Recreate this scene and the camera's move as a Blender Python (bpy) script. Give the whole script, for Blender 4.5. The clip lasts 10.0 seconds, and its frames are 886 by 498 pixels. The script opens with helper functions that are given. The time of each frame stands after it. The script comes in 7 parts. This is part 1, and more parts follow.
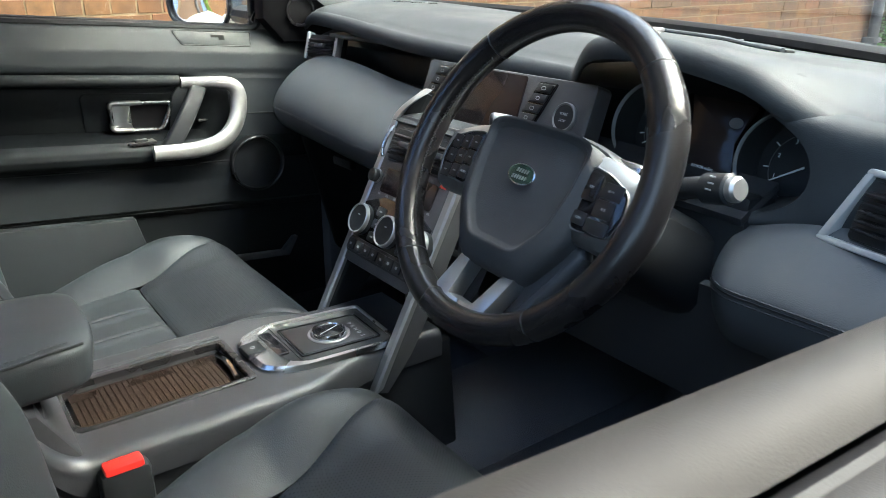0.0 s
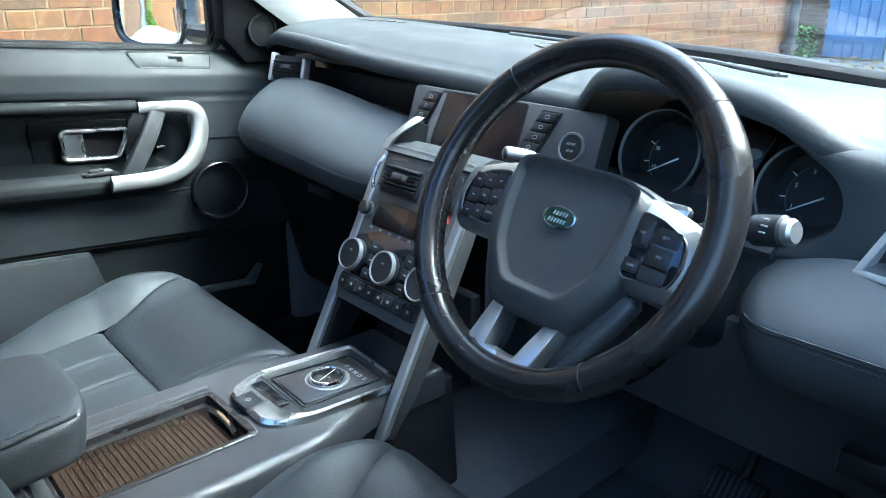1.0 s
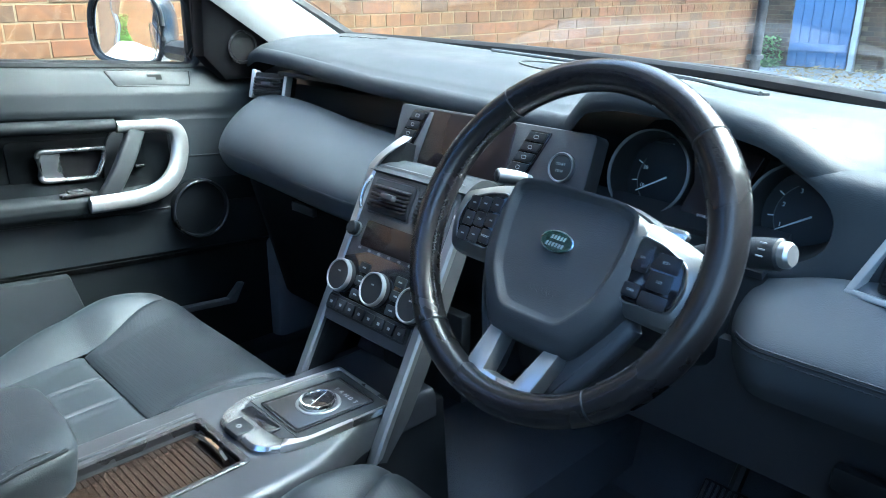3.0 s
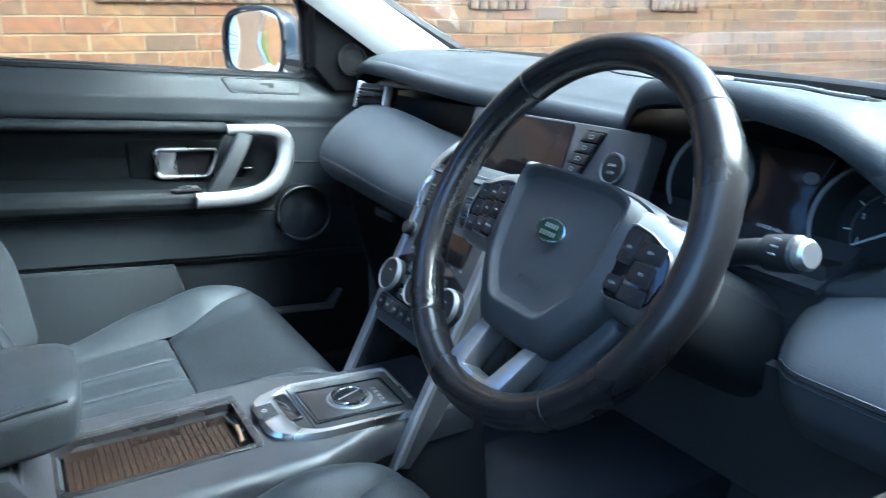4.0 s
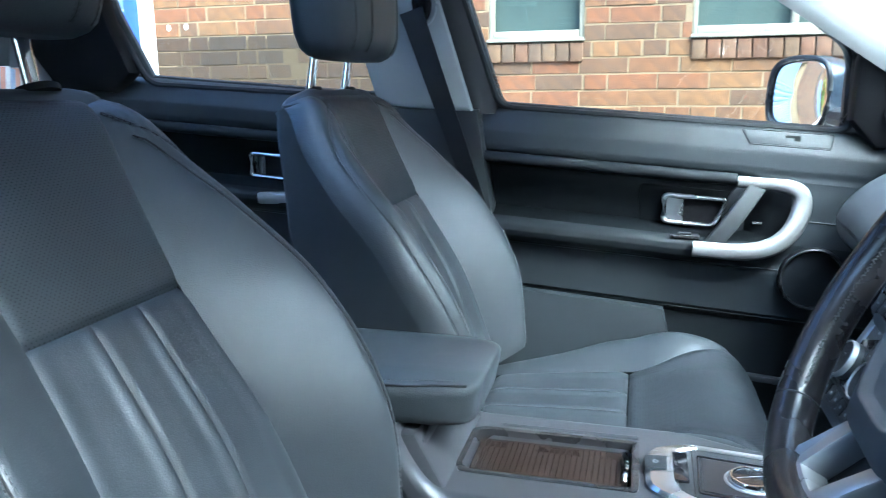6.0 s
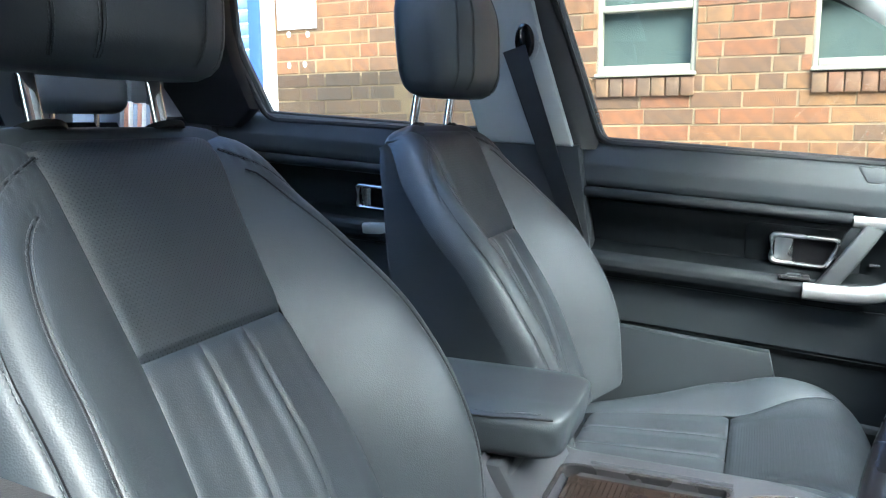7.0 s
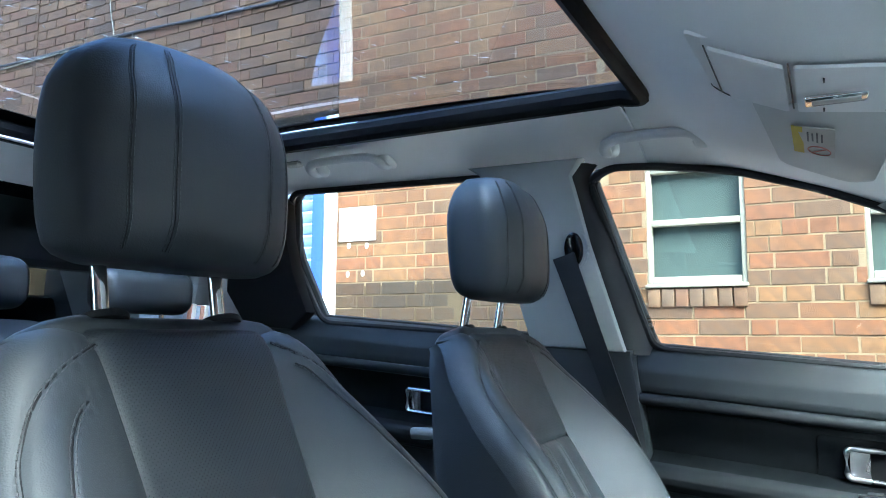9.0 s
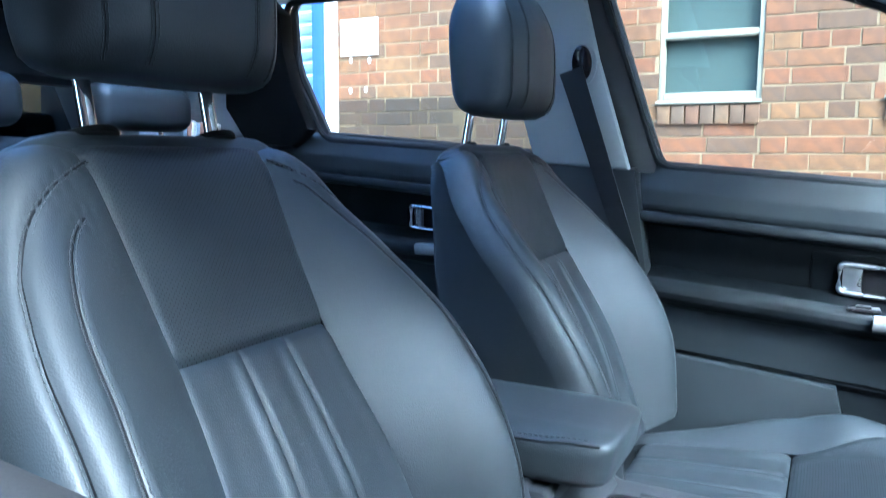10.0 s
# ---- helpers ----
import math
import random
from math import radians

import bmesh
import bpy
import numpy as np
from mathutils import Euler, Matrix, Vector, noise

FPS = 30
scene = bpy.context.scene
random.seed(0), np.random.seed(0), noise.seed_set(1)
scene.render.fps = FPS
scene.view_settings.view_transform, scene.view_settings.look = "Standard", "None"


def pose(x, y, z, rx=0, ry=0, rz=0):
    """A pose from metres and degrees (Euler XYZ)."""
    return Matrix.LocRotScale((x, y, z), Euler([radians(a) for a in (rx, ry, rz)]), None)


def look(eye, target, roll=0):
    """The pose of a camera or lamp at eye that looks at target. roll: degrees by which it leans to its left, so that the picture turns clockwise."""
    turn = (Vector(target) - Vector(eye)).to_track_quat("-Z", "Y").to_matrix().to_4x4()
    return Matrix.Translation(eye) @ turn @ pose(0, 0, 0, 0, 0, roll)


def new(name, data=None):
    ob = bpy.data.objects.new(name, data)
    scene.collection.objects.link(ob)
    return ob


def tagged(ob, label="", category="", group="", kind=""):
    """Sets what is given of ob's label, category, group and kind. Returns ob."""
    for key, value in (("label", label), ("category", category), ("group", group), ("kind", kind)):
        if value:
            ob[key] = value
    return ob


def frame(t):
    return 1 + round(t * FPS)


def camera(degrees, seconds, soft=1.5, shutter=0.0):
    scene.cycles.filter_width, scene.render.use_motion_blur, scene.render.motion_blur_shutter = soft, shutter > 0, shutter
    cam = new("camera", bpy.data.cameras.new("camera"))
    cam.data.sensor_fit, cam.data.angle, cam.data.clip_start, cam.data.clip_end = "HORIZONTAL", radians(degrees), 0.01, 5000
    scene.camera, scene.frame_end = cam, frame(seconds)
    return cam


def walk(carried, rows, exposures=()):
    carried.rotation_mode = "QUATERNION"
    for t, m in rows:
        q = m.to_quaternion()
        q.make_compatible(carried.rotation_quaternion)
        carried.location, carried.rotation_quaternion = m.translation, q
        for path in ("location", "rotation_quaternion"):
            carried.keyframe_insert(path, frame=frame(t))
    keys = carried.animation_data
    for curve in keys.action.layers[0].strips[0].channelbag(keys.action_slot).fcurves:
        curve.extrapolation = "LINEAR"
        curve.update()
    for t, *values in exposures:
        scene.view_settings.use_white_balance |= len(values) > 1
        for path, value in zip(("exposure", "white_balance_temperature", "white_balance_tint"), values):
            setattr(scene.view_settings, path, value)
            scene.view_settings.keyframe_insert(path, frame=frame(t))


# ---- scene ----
cam = camera(61.5, 10.0, soft=0.9, shutter=0.25)

PATH = [
    (0, (0.89, -0.475, 1.256), (-0.627, 0.62, 0.549), -0.2),
    (0.5, (0.815, -0.509, 1.264), (-0.641, 0.671, 0.565), 0.0),
    (1, (0.783, -0.517, 1.279), (-0.622, 0.727, 0.586), 0.0),
    (1.5, (0.756, -0.527, 1.286), (-0.613, 0.76, 0.601), 0.2),
    (2, (0.736, -0.537, 1.291), (-0.608, 0.778, 0.61), 0.2),
    (2.5, (0.73, -0.543, 1.293), (-0.611, 0.779, 0.62), 0.3),
    (2.7, (0.733, -0.542, 1.295), (-0.616, 0.773, 0.624), 0.2),
    (3.8, (0.847, -0.421, 1.249), (-0.699, 0.687, 0.63), -0.3),
    (4, (0.844, -0.382, 1.23), (-0.817, 0.578, 0.664), -0.2),
    (4.5, (0.843, -0.302, 1.221), (-1.022, 0.241, 0.743), -0.5),
    (5, (0.852, -0.252, 1.242), (-1.086, -0.115, 0.77), -0.4),
    (5.5, (0.873, -0.236, 1.231), (-1.067, -0.447, 0.791), -0.4),
    (6, (0.878, -0.189, 1.215), (-1.013, -0.691, 0.802), -0.6),
    (6.2, (0.882, -0.189, 1.226), (-0.984, -0.767, 0.802), -0.6),
    (7.3, (0.893, -0.161, 1.218), (-0.899, -1.017, 0.98), -0.4),
    (7.5, (0.893, -0.163, 1.217), (-0.902, -1.037, 1.107), -0.3),
    (8, (0.894, -0.159, 1.21), (-0.89, -1.048, 1.378), -0.0),
    (8.5, (0.89, -0.163, 1.204), (-0.882, -1.056, 1.452), 0.1),
    (9, (0.891, -0.161, 1.206), (-0.877, -1.066, 1.438), 0.3),
    (9.5, (0.889, -0.159, 1.207), (-0.884, -1.082, 1.283), 0.3),
    (10, (0.875, -0.16, 1.205), (-0.884, -1.077, 0.952), 0.3),
]
EXPOSURES = [
    (0, 3.55, 6200, -3), (0.6, 3.95, 5600, -5), (1.2, 4.02, 5120, -9), (2.7, 4.04, 5070, -9), (4, 4.04, 4930, -8), (4.6, 4.02, 4740, -7), (6.2, 4.06, 4840, -6),
    (7.4, 4.18, 5600, -4), (8, 4.06, 5120, -8), (9, 4.05, 5070, -8), (9.5, 4.06, 4830, -8), (10, 4.08, 4480, -6),
]
walk(cam, [(t, look(eye, target, roll)) for t, eye, target, roll in PATH], EXPOSURES)

# ---- light ----
world = bpy.data.worlds.new("world")
scene.world = world
world.use_nodes = True
wn = world.node_tree
sky = wn.nodes.new("ShaderNodeTexSky")
sky.sky_type, sky.sun_disc = "NISHITA", False
sky.sun_elevation, sky.sun_rotation = radians(46), radians(36)
sky.dust_density, sky.ozone_density, sky.air_density = 6.0, 1.0, 1.0
wn.nodes["Background"].inputs["Strength"].default_value = 0.15
wn.links.new(sky.outputs["Color"], wn.nodes["Background"].inputs["Color"])
sun = new("sun", bpy.data.lights.new("sun", "SUN"))
sun.data.energy, sun.data.angle, sun.data.color = 0.75, radians(60), (1.0, 0.97, 0.93)
sun.matrix_world = look((3.75, 5.15, 6.6), (0, 0, 0))


# ---- materials ----
def mat(name, color, rough=0.5, metal=0.0, bump=0.0, grain=300.0, vary=0.15, blotch=6.0, spec=0.5, coat=0.0, per_object=0.0, wear=0.06):
    """Plain surface with fine grain, larger blotches, uneven gloss and a little relief."""
    m = bpy.data.materials.new(name)
    m.use_nodes = True
    nt = m.node_tree
    b = nt.nodes["Principled BSDF"]
    b.inputs["Metallic"].default_value = metal
    b.inputs["Specular IOR Level"].default_value = spec
    b.inputs["Coat Weight"].default_value = coat
    b.inputs["Coat Roughness"].default_value = 0.08
    tc = nt.nodes.new("ShaderNodeTexCoord")
    n1 = nt.nodes.new("ShaderNodeTexNoise")
    n1.inputs["Scale"].default_value, n1.inputs["Detail"].default_value = blotch, 5
    nt.links.new(tc.outputs["Object"], n1.inputs["Vector"])
    n2 = nt.nodes.new("ShaderNodeTexNoise")
    n2.inputs["Scale"].default_value, n2.inputs["Detail"].default_value = grain, 3
    nt.links.new(tc.outputs["Object"], n2.inputs["Vector"])
    mix = nt.nodes.new("ShaderNodeMix")
    mix.data_type = "RGBA"
    c = Vector(color[:3])
    mix.inputs["A"].default_value = (*(c * (1 - vary)), 1)
    mix.inputs["B"].default_value = (*(c * (1 + vary)), 1)
    add = nt.nodes.new("ShaderNodeMath")
    add.operation = "MULTIPLY_ADD"
    nt.links.new(n1.outputs["Fac"], add.inputs[0])
    add.inputs[1].default_value = 0.7
    half = nt.nodes.new("ShaderNodeMath")
    half.operation = "MULTIPLY"
    nt.links.new(n2.outputs["Fac"], half.inputs[0])
    half.inputs[1].default_value = 0.3
    nt.links.new(half.outputs[0], add.inputs[2])
    nt.links.new(add.outputs[0], mix.inputs["Factor"])
    out = mix.outputs["Result"]
    if per_object:
        oi = nt.nodes.new("ShaderNodeObjectInfo")
        hsv = nt.nodes.new("ShaderNodeHueSaturation")
        mr = nt.nodes.new("ShaderNodeMapRange")
        mr.inputs["To Min"].default_value, mr.inputs["To Max"].default_value = 1 - per_object, 1 + per_object
        nt.links.new(oi.outputs["Random"], mr.inputs["Value"])
        nt.links.new(mr.outputs["Result"], hsv.inputs["Value"])
        nt.links.new(out, hsv.inputs["Color"])
        out = hsv.outputs["Color"]
    nt.links.new(out, b.inputs["Base Color"])
    rr = nt.nodes.new("ShaderNodeMapRange")
    rr.inputs["From Min"].default_value, rr.inputs["From Max"].default_value = 0.3, 0.7
    rr.inputs["To Min"].default_value, rr.inputs["To Max"].default_value = max(0.02, rough - wear), min(1, rough + wear)
    nt.links.new(n1.outputs["Fac"], rr.inputs["Value"])
    nt.links.new(rr.outputs["Result"], b.inputs["Roughness"])
    if bump:
        bp = nt.nodes.new("ShaderNodeBump")
        bp.inputs["Strength"].default_value, bp.inputs["Distance"].default_value = bump, 0.002
        nt.links.new(n2.outputs["Fac"], bp.inputs["Height"])
        nt.links.new(bp.outputs["Normal"], b.inputs["Normal"])
    return m


def leather(name, color, rough, cells=420.0, bump=0.35, dots=0.0, spec=0.5):
    """Grained hide: voronoi pebbles; dots: pitch of punched holes in metres."""
    m = mat(name, color, rough, bump=0.0, grain=250, vary=0.12, blotch=9, wear=0.07, spec=spec)
    nt = m.node_tree
    b = nt.nodes["Principled BSDF"]
    tc = nt.nodes.new("ShaderNodeTexCoord")
    vo = nt.nodes.new("ShaderNodeTexVoronoi")
    vo.inputs["Scale"].default_value = cells
    nt.links.new(tc.outputs["Object"], vo.inputs["Vector"])
    height = vo.outputs["Distance"]
    if dots:
        sep = nt.nodes.new("ShaderNodeSeparateXYZ")
        nt.links.new(tc.outputs["Object"], sep.inputs[0])
        up = nt.nodes.new("ShaderNodeMath")
        up.operation = "MULTIPLY"
        up.inputs[1].default_value = -0.9
        nt.links.new(sep.outputs["Y"], up.inputs[0])
        along = nt.nodes.new("ShaderNodeMath")
        along.operation = "MULTIPLY_ADD"
        along.inputs[1].default_value = 0.75
        nt.links.new(sep.outputs["Z"], along.inputs[0])
        nt.links.new(up.outputs[0], along.inputs[2])
        waves = []
        for out in (sep.outputs["X"], along.outputs[0]):
            k = nt.nodes.new("ShaderNodeMath")
            k.operation = "MULTIPLY"
            k.inputs[1].default_value = math.pi * 2 / dots
            nt.links.new(out, k.inputs[0])
            sn = nt.nodes.new("ShaderNodeMath")
            sn.operation = "SINE"
            nt.links.new(k.outputs[0], sn.inputs[0])
            waves.append(sn)
        mul = nt.nodes.new("ShaderNodeMath")
        mul.operation = "MULTIPLY"
        nt.links.new(waves[0].outputs[0], mul.inputs[0])
        nt.links.new(waves[1].outputs[0], mul.inputs[1])
        gt = nt.nodes.new("ShaderNodeMath")
        gt.operation = "GREATER_THAN"
        gt.inputs[1].default_value = 0.80
        nt.links.new(mul.outputs[0], gt.inputs[0])
        rib = nt.nodes.new("ShaderNodeMath")
        rib.operation = "MULTIPLY_ADD"
        rib.inputs[1].default_value = 0.3
        nt.links.new(waves[1].outputs[0], rib.inputs[0])
        nt.links.new(height, rib.inputs[2])
        height = rib.outputs[0]
        sub = nt.nodes.new("ShaderNodeMath")
        sub.operation = "SUBTRACT"
        nt.links.new(height, sub.inputs[0])
        nt.links.new(gt.outputs[0], sub.inputs[1])
        height = sub.outputs[0]
        dark = nt.nodes.new("ShaderNodeMix")
        dark.data_type = "RGBA"
        dark.inputs["B"].default_value = (0.005, 0.006, 0.0075, 1)
        old = b.inputs["Base Color"].links[0].from_socket
        nt.links.new(old, dark.inputs["A"])
        nt.links.new(gt.outputs[0], dark.inputs["Factor"])
        nt.links.new(dark.outputs["Result"], b.inputs["Base Color"])
        dull = nt.nodes.new("ShaderNodeMath")
        dull.operation = "MULTIPLY_ADD"
        dull.inputs[1].default_value, dull.inputs[2].default_value = -spec * 0.95, spec
        nt.links.new(gt.outputs[0], dull.inputs[0])
        nt.links.new(dull.outputs[0], b.inputs["Specular IOR Level"])
    bp = nt.nodes.new("ShaderNodeBump")
    bp.inputs["Strength"].default_value, bp.inputs["Distance"].default_value = bump, 0.0015
    nt.links.new(height, bp.inputs["Height"])
    nt.links.new(bp.outputs["Normal"], b.inputs["Normal"])
    return m


def glassy(name, color, rough=0.0, ior=1.45, alpha_like=False):
    m = bpy.data.materials.new(name)
    m.use_nodes = True
    b = m.node_tree.nodes["Principled BSDF"]
    b.inputs["Base Color"].default_value = (*color, 1)
    b.inputs["Transmission Weight"].default_value = 1.0
    b.inputs["Roughness"].default_value = rough
    b.inputs["IOR"].default_value = ior
    return m


M_LEATHER = leather("black_leather", (0.0172, 0.0207, 0.0246), 0.49, cells=640, bump=0.12, spec=0.40)
M_PERF = leather("perforated_leather", (0.0126, 0.0155, 0.0188), 0.52, cells=850, bump=0.10, dots=0.0052, spec=0.38)
M_STITCH = mat("grey_thread", (0.026, 0.027, 0.031), 0.7, vary=0.2)
M_SEAM = mat("seat_thread", (0.040, 0.042, 0.046), 0.75, vary=0.2)
M_THREAD = mat("black_thread", (0.055, 0.056, 0.060), 0.7, vary=0.2)
M_SOFT = leather("soft_dash_skin", (0.070, 0.0745, 0.081), 0.50, cells=800, bump=0.12, spec=0.32)
M_SOFTG = leather("grip_skin", (0.016, 0.0175, 0.020), 0.48, cells=800, bump=0.1, spec=0.32)
# Copies of the dash skin, coloured darker to offset the strong light on them.
M_GLOVE = leather("glovebox_skin", (0.046, 0.051, 0.058), 0.52, cells=800, bump=0.12, spec=0.26)
M_PAD = leather("dash_top_skin", (0.029, 0.0322, 0.0365), 0.60, cells=800, bump=0.12, spec=0.22)
M_HUB = leather("airbag_skin", (0.037, 0.0385, 0.042), 0.5, cells=900, bump=0.12, spec=0.35)
M_DOOR = leather("door_trim_skin", (0.0125, 0.0155, 0.0188), 0.50, cells=800, bump=0.12, spec=0.36)
M_ROLL = leather("door_roll_skin", (0.0070, 0.0088, 0.0106), 0.55, cells=800, bump=0.1, spec=0.2)
# Black skin, its colour deepened to hold the shade of recesses.
M_SOFTD = leather("shaded_trim_skin", (0.0028, 0.0036, 0.0044), 0.6, cells=800, bump=0.12, spec=0.06)
M_PLAST = mat("charcoal_plastic", (0.042, 0.0435, 0.048), 0.45, bump=0.25, grain=900)
M_CAP = mat("door_cap_skin", (0.021, 0.0195, 0.019), 0.6, bump=0.12, grain=700, spec=0.2)
M_DECK = mat("satin_charcoal_plastic", (0.025, 0.0265, 0.031), 0.38, bump=0.15, grain=900)
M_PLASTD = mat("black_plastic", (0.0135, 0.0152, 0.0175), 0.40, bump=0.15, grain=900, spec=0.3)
M_GLOSS = mat("gloss_black", (0.008, 0.008, 0.01), 0.08, coat=0.3, wear=0.04)
M_PLASTG = mat("satin_black_plastic", (0.012, 0.012, 0.0135), 0.3, bump=0.1, grain=900, spec=0.45)
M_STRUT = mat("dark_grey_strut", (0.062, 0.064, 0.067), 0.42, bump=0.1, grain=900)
M_GREYP = mat("mid_grey_plastic", (0.095, 0.098, 0.102), 0.45, bump=0.15, grain=900)
M_SILVER = mat("satin_silver", (0.35, 0.355, 0.36), 0.38, metal=0.85, bump=0.05, grain=1200, vary=0.05, wear=0.06)
M_DIALRING = mat("dial_ring_silver", (0.24, 0.25, 0.26), 0.35, metal=0.2, vary=0.04)
M_VENTTRIM = mat("bright_vent_silver", (0.42, 0.425, 0.43), 0.35, metal=0.4, vary=0.04)
M_DULL = mat("dull_silver", (0.22, 0.225, 0.23), 0.48, metal=0.9, vary=0.04, wear=0.03)
M_CHROMES = mat("brushed_chrome", (0.62, 0.63, 0.64), 0.27, metal=1.0, vary=0.05, wear=0.06)
M_CHROME = mat("chrome", (0.75, 0.76, 0.77), 0.1, metal=1.0, vary=0.03, wear=0.05)
M_LINING = mat("grey_headlining", (0.78, 0.78, 0.78), 0.95, bump=0.5, grain=700, vary=0.06, blotch=3)
M_PILLAR = mat("grey_pillar_trim", (0.23, 0.24, 0.245), 0.8, bump=0.3, grain=800, vary=0.05)
# Same trim as the other pillars, coloured darker to offset strong light on it.
M_APILLAR = mat("dimmed_windscreen_trim", (0.155, 0.162, 0.166), 0.8, bump=0.3, grain=800, vary=0.05)
M_HANDLE = mat("smooth_grey_plastic", (0.62, 0.63, 0.635), 0.45, bump=0.1, grain=900, vary=0.04)
M_VISOR = mat("grey_visor_vinyl", (0.57, 0.575, 0.57), 0.75, bump=0.3, grain=600, vary=0.05)
M_FLAKE = mat("flaking_white_paint", (0.170, 0.160, 0.120), 0.75, bump=0.5, grain=90, vary=0.5, blotch=28)
M_SEAL = mat("matt_black_seal", (0.004, 0.004, 0.005), 0.6, bump=0.1, grain=400, spec=0.12)
# Black carpet lightened in colour to stand in for lens haze.
M_CARPET = mat("hazy_black_carpet", (0.085, 0.09, 0.105), 0.98, bump=0.8, grain=500, vary=0.4)
M_RUBBER = mat("black_rubber", (0.014, 0.014, 0.016), 0.55, bump=0.1, grain=400, spec=0.2)
M_PAINT = mat("dark_blue_car_paint", (0.02, 0.03, 0.045), 0.25, metal=0.3, coat=0.8, wear=0.04)
M_GLASS = glassy("clear_glass", (0.96, 0.98, 0.97))
M_ROOFGLASS = glassy("tinted_roof_glass", (0.37, 0.43, 0.56))
M_PRIVACY = glassy("privacy_glass", (0.05, 0.053, 0.055))
M_WHITE = mat("white_paint", (0.48, 0.475, 0.45), 0.55, bump=0.3, grain=120, vary=0.12)
M_MARK = mat("white_print", (0.26, 0.27, 0.28), 0.6, vary=0.03)
M_DIAL = mat("dial_print", (0.72, 0.74, 0.76), 0.5, vary=0.03)
M_PRINTG = mat("brown_glass_print", (0.10, 0.07, 0.05), 0.6, vary=0.05)
M_RED = mat("red_plastic", (0.6, 0.02, 0.015), 0.35, vary=0.05)
M_GREEN = mat("green_enamel", (0.01, 0.03, 0.022), 0.25, coat=0.5, vary=0.05)
M_MIRROR = mat("mirror", (0.8, 0.81, 0.82), 0.02, metal=1.0, vary=0.01, wear=0.0)
M_BELT = mat("black_webbing", (0.008, 0.0085, 0.010), 0.55, bump=0.5, grain=900, spec=0.3)
M_WOOD = mat("ribbed_brown_blind", (0.011, 0.0075, 0.006), 0.16, coat=0.15, vary=0.3, blotch=14)
M_DISPLAY = mat("dark_display", (0.016, 0.012, 0.012), 0.14, wear=0.04, spec=0.25)


M_FLECK = mat("pale_flecks", (0.8, 0.8, 0.78), 0.8)
_pt = M_FLECK.node_tree
_pt.nodes["Principled BSDF"].inputs["Transmission Weight"].default_value = 0.75


# ---- building blocks ----
def mesh_of(verts, faces):
    bm = bmesh.new()
    vs = [bm.verts.new(v) for v in verts]
    for f in faces:
        try:
            bm.faces.new([vs[i] for i in f])
        except ValueError:
            pass
    bmesh.ops.recalc_face_normals(bm, faces=bm.faces)
    return bm


def joined(*bms):
    """One bmesh out of several."""
    out = bmesh.new()
    for b in bms:
        tmp = bpy.data.meshes.new("tmp")
        b.to_mesh(tmp)
        b.free()
        out.from_mesh(tmp)
        bpy.data.meshes.remove(tmp)
    return out


def moved(bm, m):
    bmesh.ops.transform(bm, matrix=m, verts=bm.verts)
    return bm


def loft(rings, caps=True, closed=True):
    n = len(rings[0])
    verts = [p for r in rings for p in r]
    faces = []
    for i in range(len(rings) - 1):
        for j in range(n if closed else n - 1):
            k = (j + 1) % n
            faces.append((i * n + j, i * n + k, (i + 1) * n + k, (i + 1) * n + j))
    if caps:
        faces.append(tuple(range(n)))
        faces.append(tuple((len(rings) - 1) * n + j for j in range(n)))
    return mesh_of(verts, faces)


def box(c, size, bevel=0.004, seg=2, rot=None):
    bm = bmesh.new()
    bmesh.ops.create_cube(bm, size=1)
    bmesh.ops.scale(bm, vec=size, verts=bm.verts)
    if bevel:
        bmesh.ops.bevel(bm, geom=bm.edges[:], offset=min(bevel, 0.48 * min(size)), segments=seg, affect="EDGES", profile=0.5)
    m = Matrix.Translation(c)
    if rot is not None:
        m = m @ rot
    return moved(bm, m)


def prism(outline, a0, a1, place, bevel=0.0, seg=2):
    """Outline (p, q) pairs, thick from a0 to a1; place(p, q, a) gives the world point."""
    n = len(outline)
    verts = [(p, q, a0) for p, q in outline] + [(p, q, a1) for p, q in outline]
    faces = [tuple(range(n)), tuple(range(2 * n - 1, n - 1, -1))] + [(i, (i + 1) % n, n + (i + 1) % n, n + i) for i in range(n)]
    bm = mesh_of(verts, faces)
    if bevel:
        es = [e for e in bm.edges if abs(e.verts[0].co.z - e.verts[1].co.z) < 1e-9]
        bmesh.ops.bevel(bm, geom=es, offset=bevel, segments=seg, affect="EDGES", profile=0.5)
    for v in bm.verts:
        v.co = Vector(place(*v.co))
    bmesh.ops.recalc_face_normals(bm, faces=bm.faces)
    return bm


def rounded(w, h, r, n=6, c=(0, 0)):
    """Outline of a rounded rectangle."""
    r = min(r, w / 2 - 1e-5, h / 2 - 1e-5)
    pts = []
    for k, (sx, sy) in enumerate(((1, 1), (-1, 1), (-1, -1), (1, -1))):
        for i in range(n + 1):
            a = math.pi / 2 * (k + i / n)
            pts.append((c[0] + sx * (w / 2 - r) + r * math.cos(a), c[1] + sy * (h / 2 - r) + r * math.sin(a)))
    return pts


def oval(rx, ry, n=28, c=(0, 0)):
    return [(c[0] + rx * math.cos(2 * math.pi * i / n), c[1] + ry * math.sin(2 * math.pi * i / n)) for i in range(n)]


